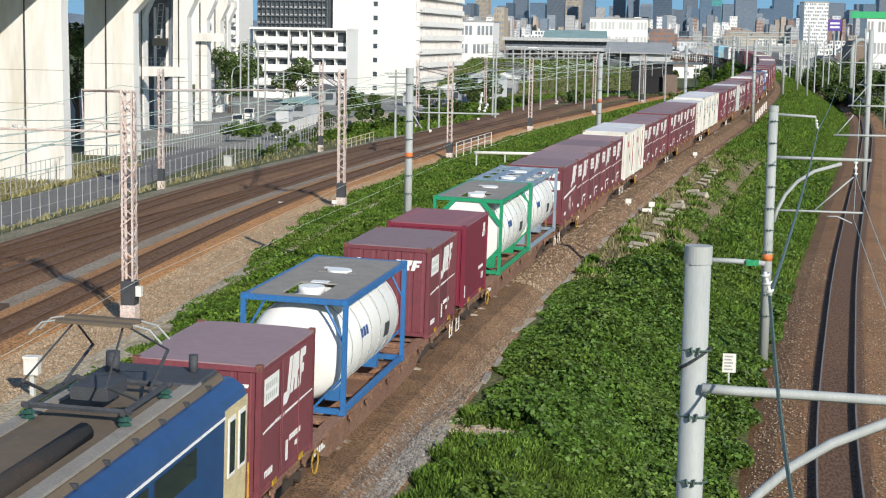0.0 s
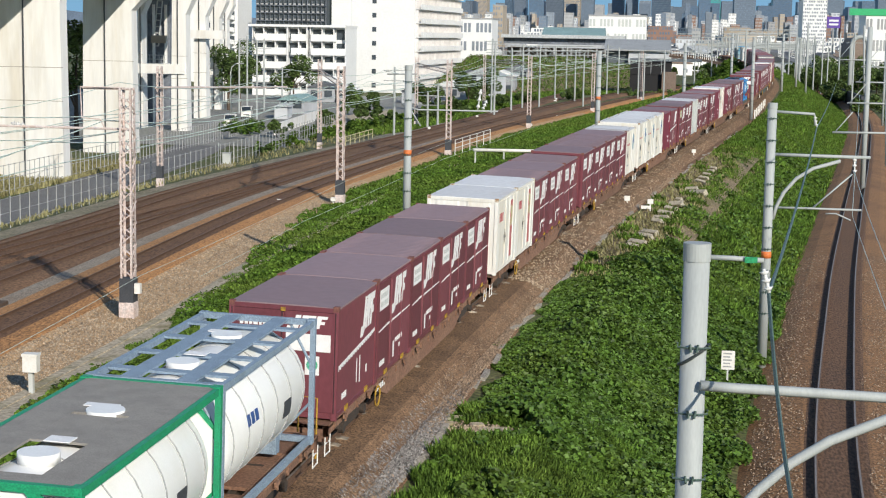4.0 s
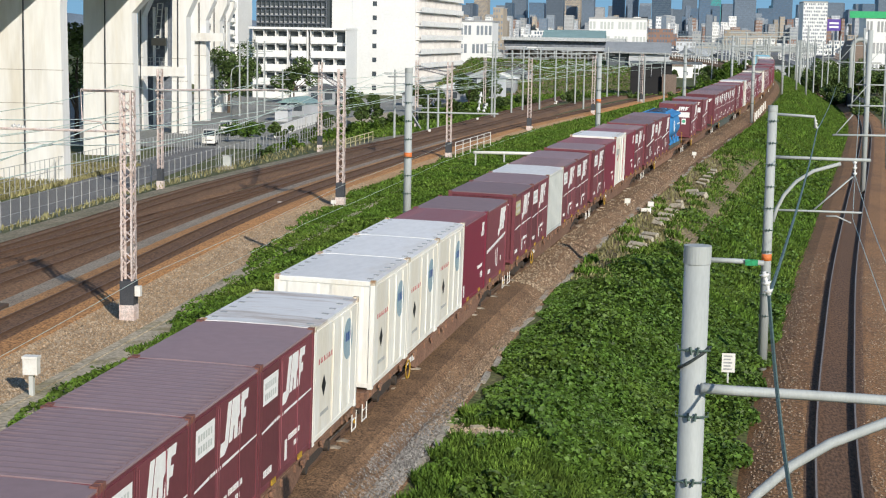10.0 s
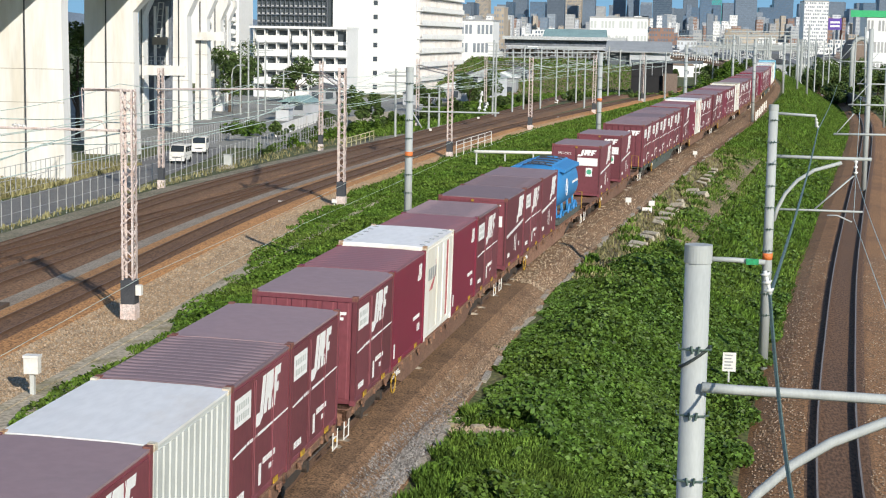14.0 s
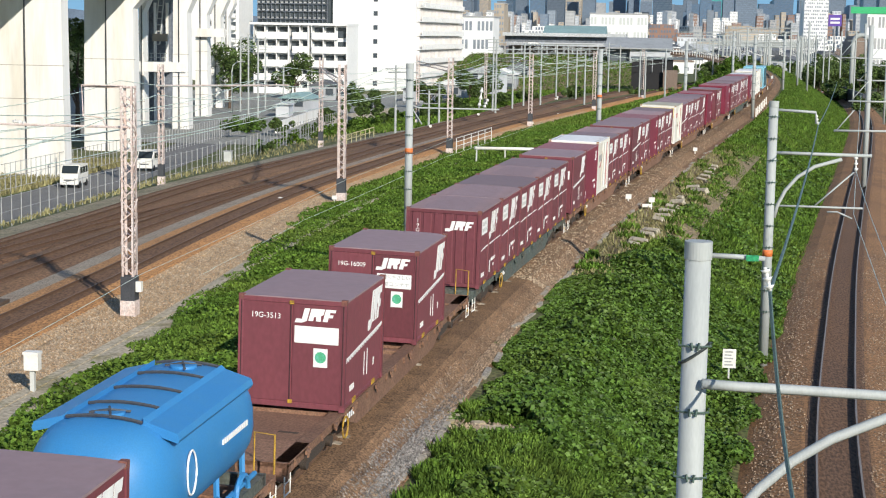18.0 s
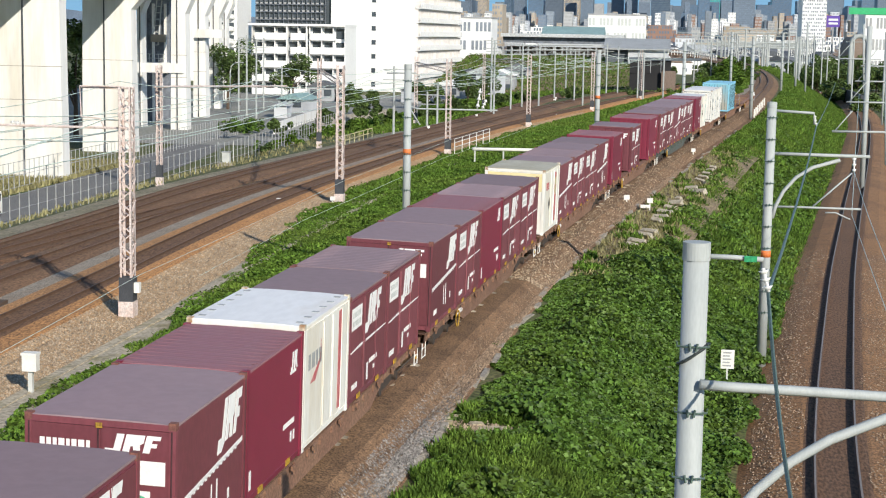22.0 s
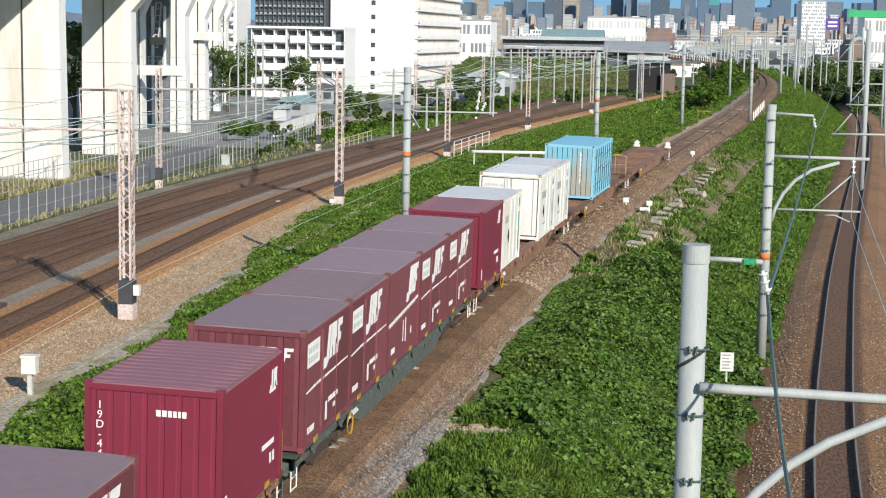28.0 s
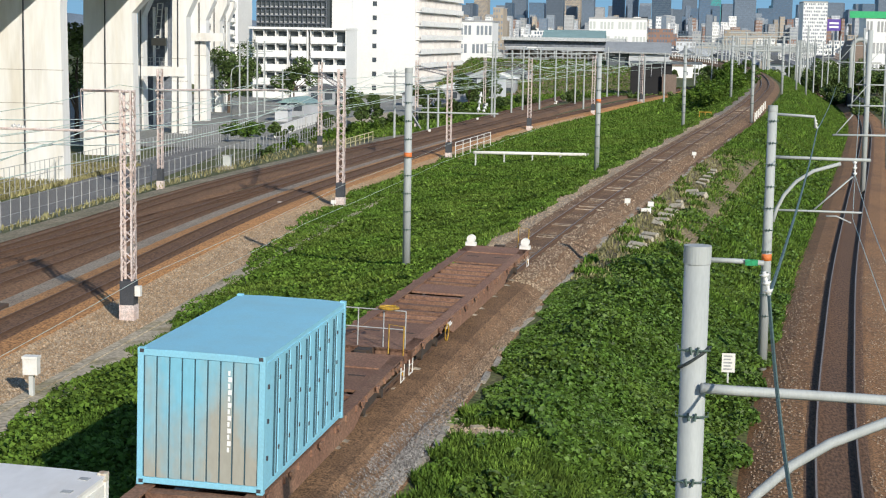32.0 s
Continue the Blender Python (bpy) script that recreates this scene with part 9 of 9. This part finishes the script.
        part("rail", bm, "tan_sign", t)
    # yellow frame by the far track
    p = place(1248, 206, 168)
    t = empty("yellow_frame", Matrix.Translation(p))
    tagged(t, "yellow tubular guard frame beside the track", "guard frame")
    bm = bm_new()
    for u in (-0.6, 0.0, 0.6):
        add_bar(bm, (u, 0, -0.7), (u, 0, 0.65), 0.05, 6)
    for z in (-0.1, 0.6):
        add_bar(bm, (-0.6, 0, z), (0.6, 0, z), 0.05, 6)
    part("tubes", bm, "yellow", t)
    # white pickets and a white cabinet beside the freight track in the bend
    t = empty("picket_fence", Matrix.Translation(on_ground(1336, 213)))
    tagged(t, "short row of white pickets beside the freight track", "fence")
    for k in range(7):
        p = on_ground(1336 + 3.0 * k, 213 - 3.6 * k) - t.matrix_world.translation
        box_part("picket", (p.x - 0.06, p.x + 0.06, p.y - 0.04, p.y + 0.04, p.z - 0.2, p.z + 0.95), "white_paint", t)
    p = on_ground(1398, 150)
    t = empty("signal_cabinet", Matrix.Translation((p.x, p.y, float(ground_z(p.x, p.y)))))
    tagged(t, "white trackside cabinet beside the bend", "cabinet")
    box_part("box", (-0.6, 0.6, -0.4, 0.4, -0.2, 1.5), "white_paint", t, bevel=0.03)
    box_part("lid", (-0.65, 0.65, -0.45, 0.45, 1.5, 1.6), "grey_white", t)
    # street lamp at the corner of the yard
    p = place(409, 200, 245)
    t = empty("street_lamp", Matrix.Translation((p.x, p.y, -3)))
    tagged(t, "pale steel street lamp with a curved arm", "street lamp")
    h = place(409, 130, 245).z + 3
    bm = bm_new()
    add_line(bm, [(0, 0, -0.2), (0, 0, h), (0.15, 0, h + 0.8), (0.7, 0, h + 1.3), (1.5, 0, h + 1.45)], 0.09, 8)
    part("pole", bm, "grey_white", t, smooth=True)
    box_part("lantern", (1.3, 2.0, -0.15, 0.15, h + 1.3, h + 1.48), "frame_grey", t)
    # small trackside markers
    for px, py, dep in ((1228, 278, 125), (1110, 366, 90), (1151, 372, 90), (495, 368, 90), (985, 210, 190), (940, 226, 190), (1108, 180, 250), (915, 172, 240), (985, 178, 230), (845, 210, 185), (868, 185, 195), (760, 232, 165), (1330, 188, 165), (590, 365, 98)):
        p = on_ground(px, py + 4)
        t = empty("track_marker", Matrix.Translation((p.x, p.y, float(ground_z(p.x, p.y)))))
        tagged(t, "small white trackside marker post", "marker", group="trackside markers")
        bm = bm_new()
        add_bar(bm, (0, 0, -0.2), (0, 0, 0.55), 0.05, 6)
        add_box(bm, -0.16, 0.16, -0.1, 0.1, 0.4, 0.66)
        if px % 2:
            add_box(bm, -0.5, 0.0, -0.08, 0.08, 0.12, 0.3)
        part("head", bm, "white_paint", t, bevel=0.02)
    # steel flyover in the distance
    p, q = place(1116, 125, 335), place(1190, 108, 345)
    t = empty("railway_bridge", Matrix.Translation((p.x, p.y, -3)))
    tagged(t, "steel girder bridge, its shaded side coloured black, with a rusty abutment", "bridge", kind="structure")
    w = q.x - p.x
    # girders and wall are blackened to paint the flyover's shaded side
    for k in range(4):
        box_part("girder", (k * w / 4, (k + 1) * w / 4 - 0.1, 0.1 * k, 0.1 * k + 5, 5.2, 8.0), "shade_black", t)
    box_part("retaining_wall", (0, w, 0.25, 5, -1, 5.2), "shade_black", t, "wall coloured black for the shade below the bridge")
    box_part("parapet", (-0.2, w + 6, -0.3, 0.0, 7.9, 8.5), "wall_dark", t)
    box_part("abutment", (w * 0.76, w * 1.1, -1.0, 1.0, -1, 5.8), "roof_brown", t, "rusty brown abutment")
    # white railing on the bend of the flyover
    t = empty("flyover_railing", freight(385, -2.6, 0))
    tagged(t, "white steel railing on the bend of the flyover", "railing")
    inv = t.matrix_world.inverted()
    for s in np.arange(372, 428, 2.5):
        box_part("post", (-0.06, 0.06, -0.06, 0.06, -0.6, 1.0), "white_paint", t).matrix_local = inv @ freight(s, -2.6, 0)
    for z in (0.35, 0.95):
        bm = bm_new()
        add_line(bm, [inv @ freight(s, -2.6, z).translation for s in np.arange(372, 428, 2.5)], 0.05, 4)
        part("rail", bm, "white_paint", t)
    # many slim poles of the far tracks
    rr = random.Random(12)
    for px, top, foot, dep in ((424, 70, 200, 250), (438, 66, 215, 240), (455, 72, 218, 235), (468, 70, 185, 260), (500, 120, 180, 260), (698, 120, 222, 190), (757, 165, 225, 205), (775, 150, 220, 210), (870, 70, 195, 240), (875, 75, 200, 235), (905, 88, 190, 250), (925, 80, 175, 260), (955, 85, 170, 270), (983, 82, 150, 300), (1003, 85, 145, 310), (1018, 90, 160, 280), (1033, 95, 165, 270), (1075, 80, 140, 320), (1095, 85, 140, 320), (1130, 95, 155, 290), (1140, 95, 155, 290), (1175, 90, 165, 280), (1318, 55, 150, 260), (1360, 62, 130, 330), (1350, 60, 125, 350), (1395, 60, 150, 300), (1415, 70, 140, 320), (1440, 65, 140, 330), (1455, 70, 130, 360), (1300, 60, 130, 340), (1260, 75, 120, 360), (1230, 78, 120, 360), (1465, 85, 130, 330), (1510, 60, 140, 260)):
        a, b = place(px, foot, dep), place(px, top, dep)
        zg = min(a.z, float(ground_z(a.x, a.y)))
        t = empty("utility_pole", Matrix.Translation((a.x, a.y, zg)))
        tagged(t, "slim grey railway pole in the distance", "pole", group="distant poles")
        bm = bm_new()
        add_bar(bm, (0, 0, -0.3), (0, 0, b.z - zg), 0.15, 8, 0.12)
        part("shaft", bm, "steel", t)
        bm = bm_new()
        for dz in (0.4, 1.6):
            add_bar(bm, (-1.3, 0, b.z - zg - dz), (1.3, 0, b.z - zg - dz), 0.05, 5)
        part("cross_arm", bm, "steel", t)
    for k, (x0, y0, x1, y1, dep) in enumerate(((862, 118, 930, 104, 262), (930, 104, 1000, 112, 272), (1000, 106, 1070, 98, 290), (862, 128, 932, 112, 258), (932, 112, 1068, 104, 280), (880, 140, 1000, 120, 262), (1000, 118, 1140, 106, 290), (1068, 98, 1190, 104, 300), (784, 132, 862, 118, 245), (784, 146, 880, 134, 235))):
        wire_thing("overhead_wire", [place(x0, y0, dep), place(x1, y1, dep + 6)], 0.035, "wire_pale", "pale green wire sagging over the far tracks", 0.9)
    # portal frames over the far tracks
    for x0, x1, yy, dep in ((1200, 1400, 68, 380), (1290, 1410, 62, 330), (890, 1070, 100, 300), (930, 1050, 92, 260)):
        a, b = place(x0, yy, dep), place(x1, yy, dep)
        t = empty("portal_beam", Matrix.Translation(a))
        tagged(t, "pale lattice beam across the far tracks", "catenary beam", group="portal beams")
        v = b - a
        bm = bm_new()
        for dz in (0, 0.8):
            add_bar(bm, Vector((0, 0, dz)), v + Vector((0, 0, dz)), 0.1, 5)
        n = max(6, int(v.length))
        for i in range(n):
            add_bar(bm, v * (i / n) + Vector((0, 0, 0.8 * (i % 2))), v * ((i + 1) / n) + Vector((0, 0, 0.8 * ((i + 1) % 2))), 0.04, 4)
        part("truss", bm, "steel", t)


build_ground()
build_tracks()
build_right_poles()
build_centre_poles()
build_left_poles()
build_train()
build_viaduct()
build_flats()
build_fence()
build_vans()
build_town()
build_details()
build_street_side()
build_plants()
motions()
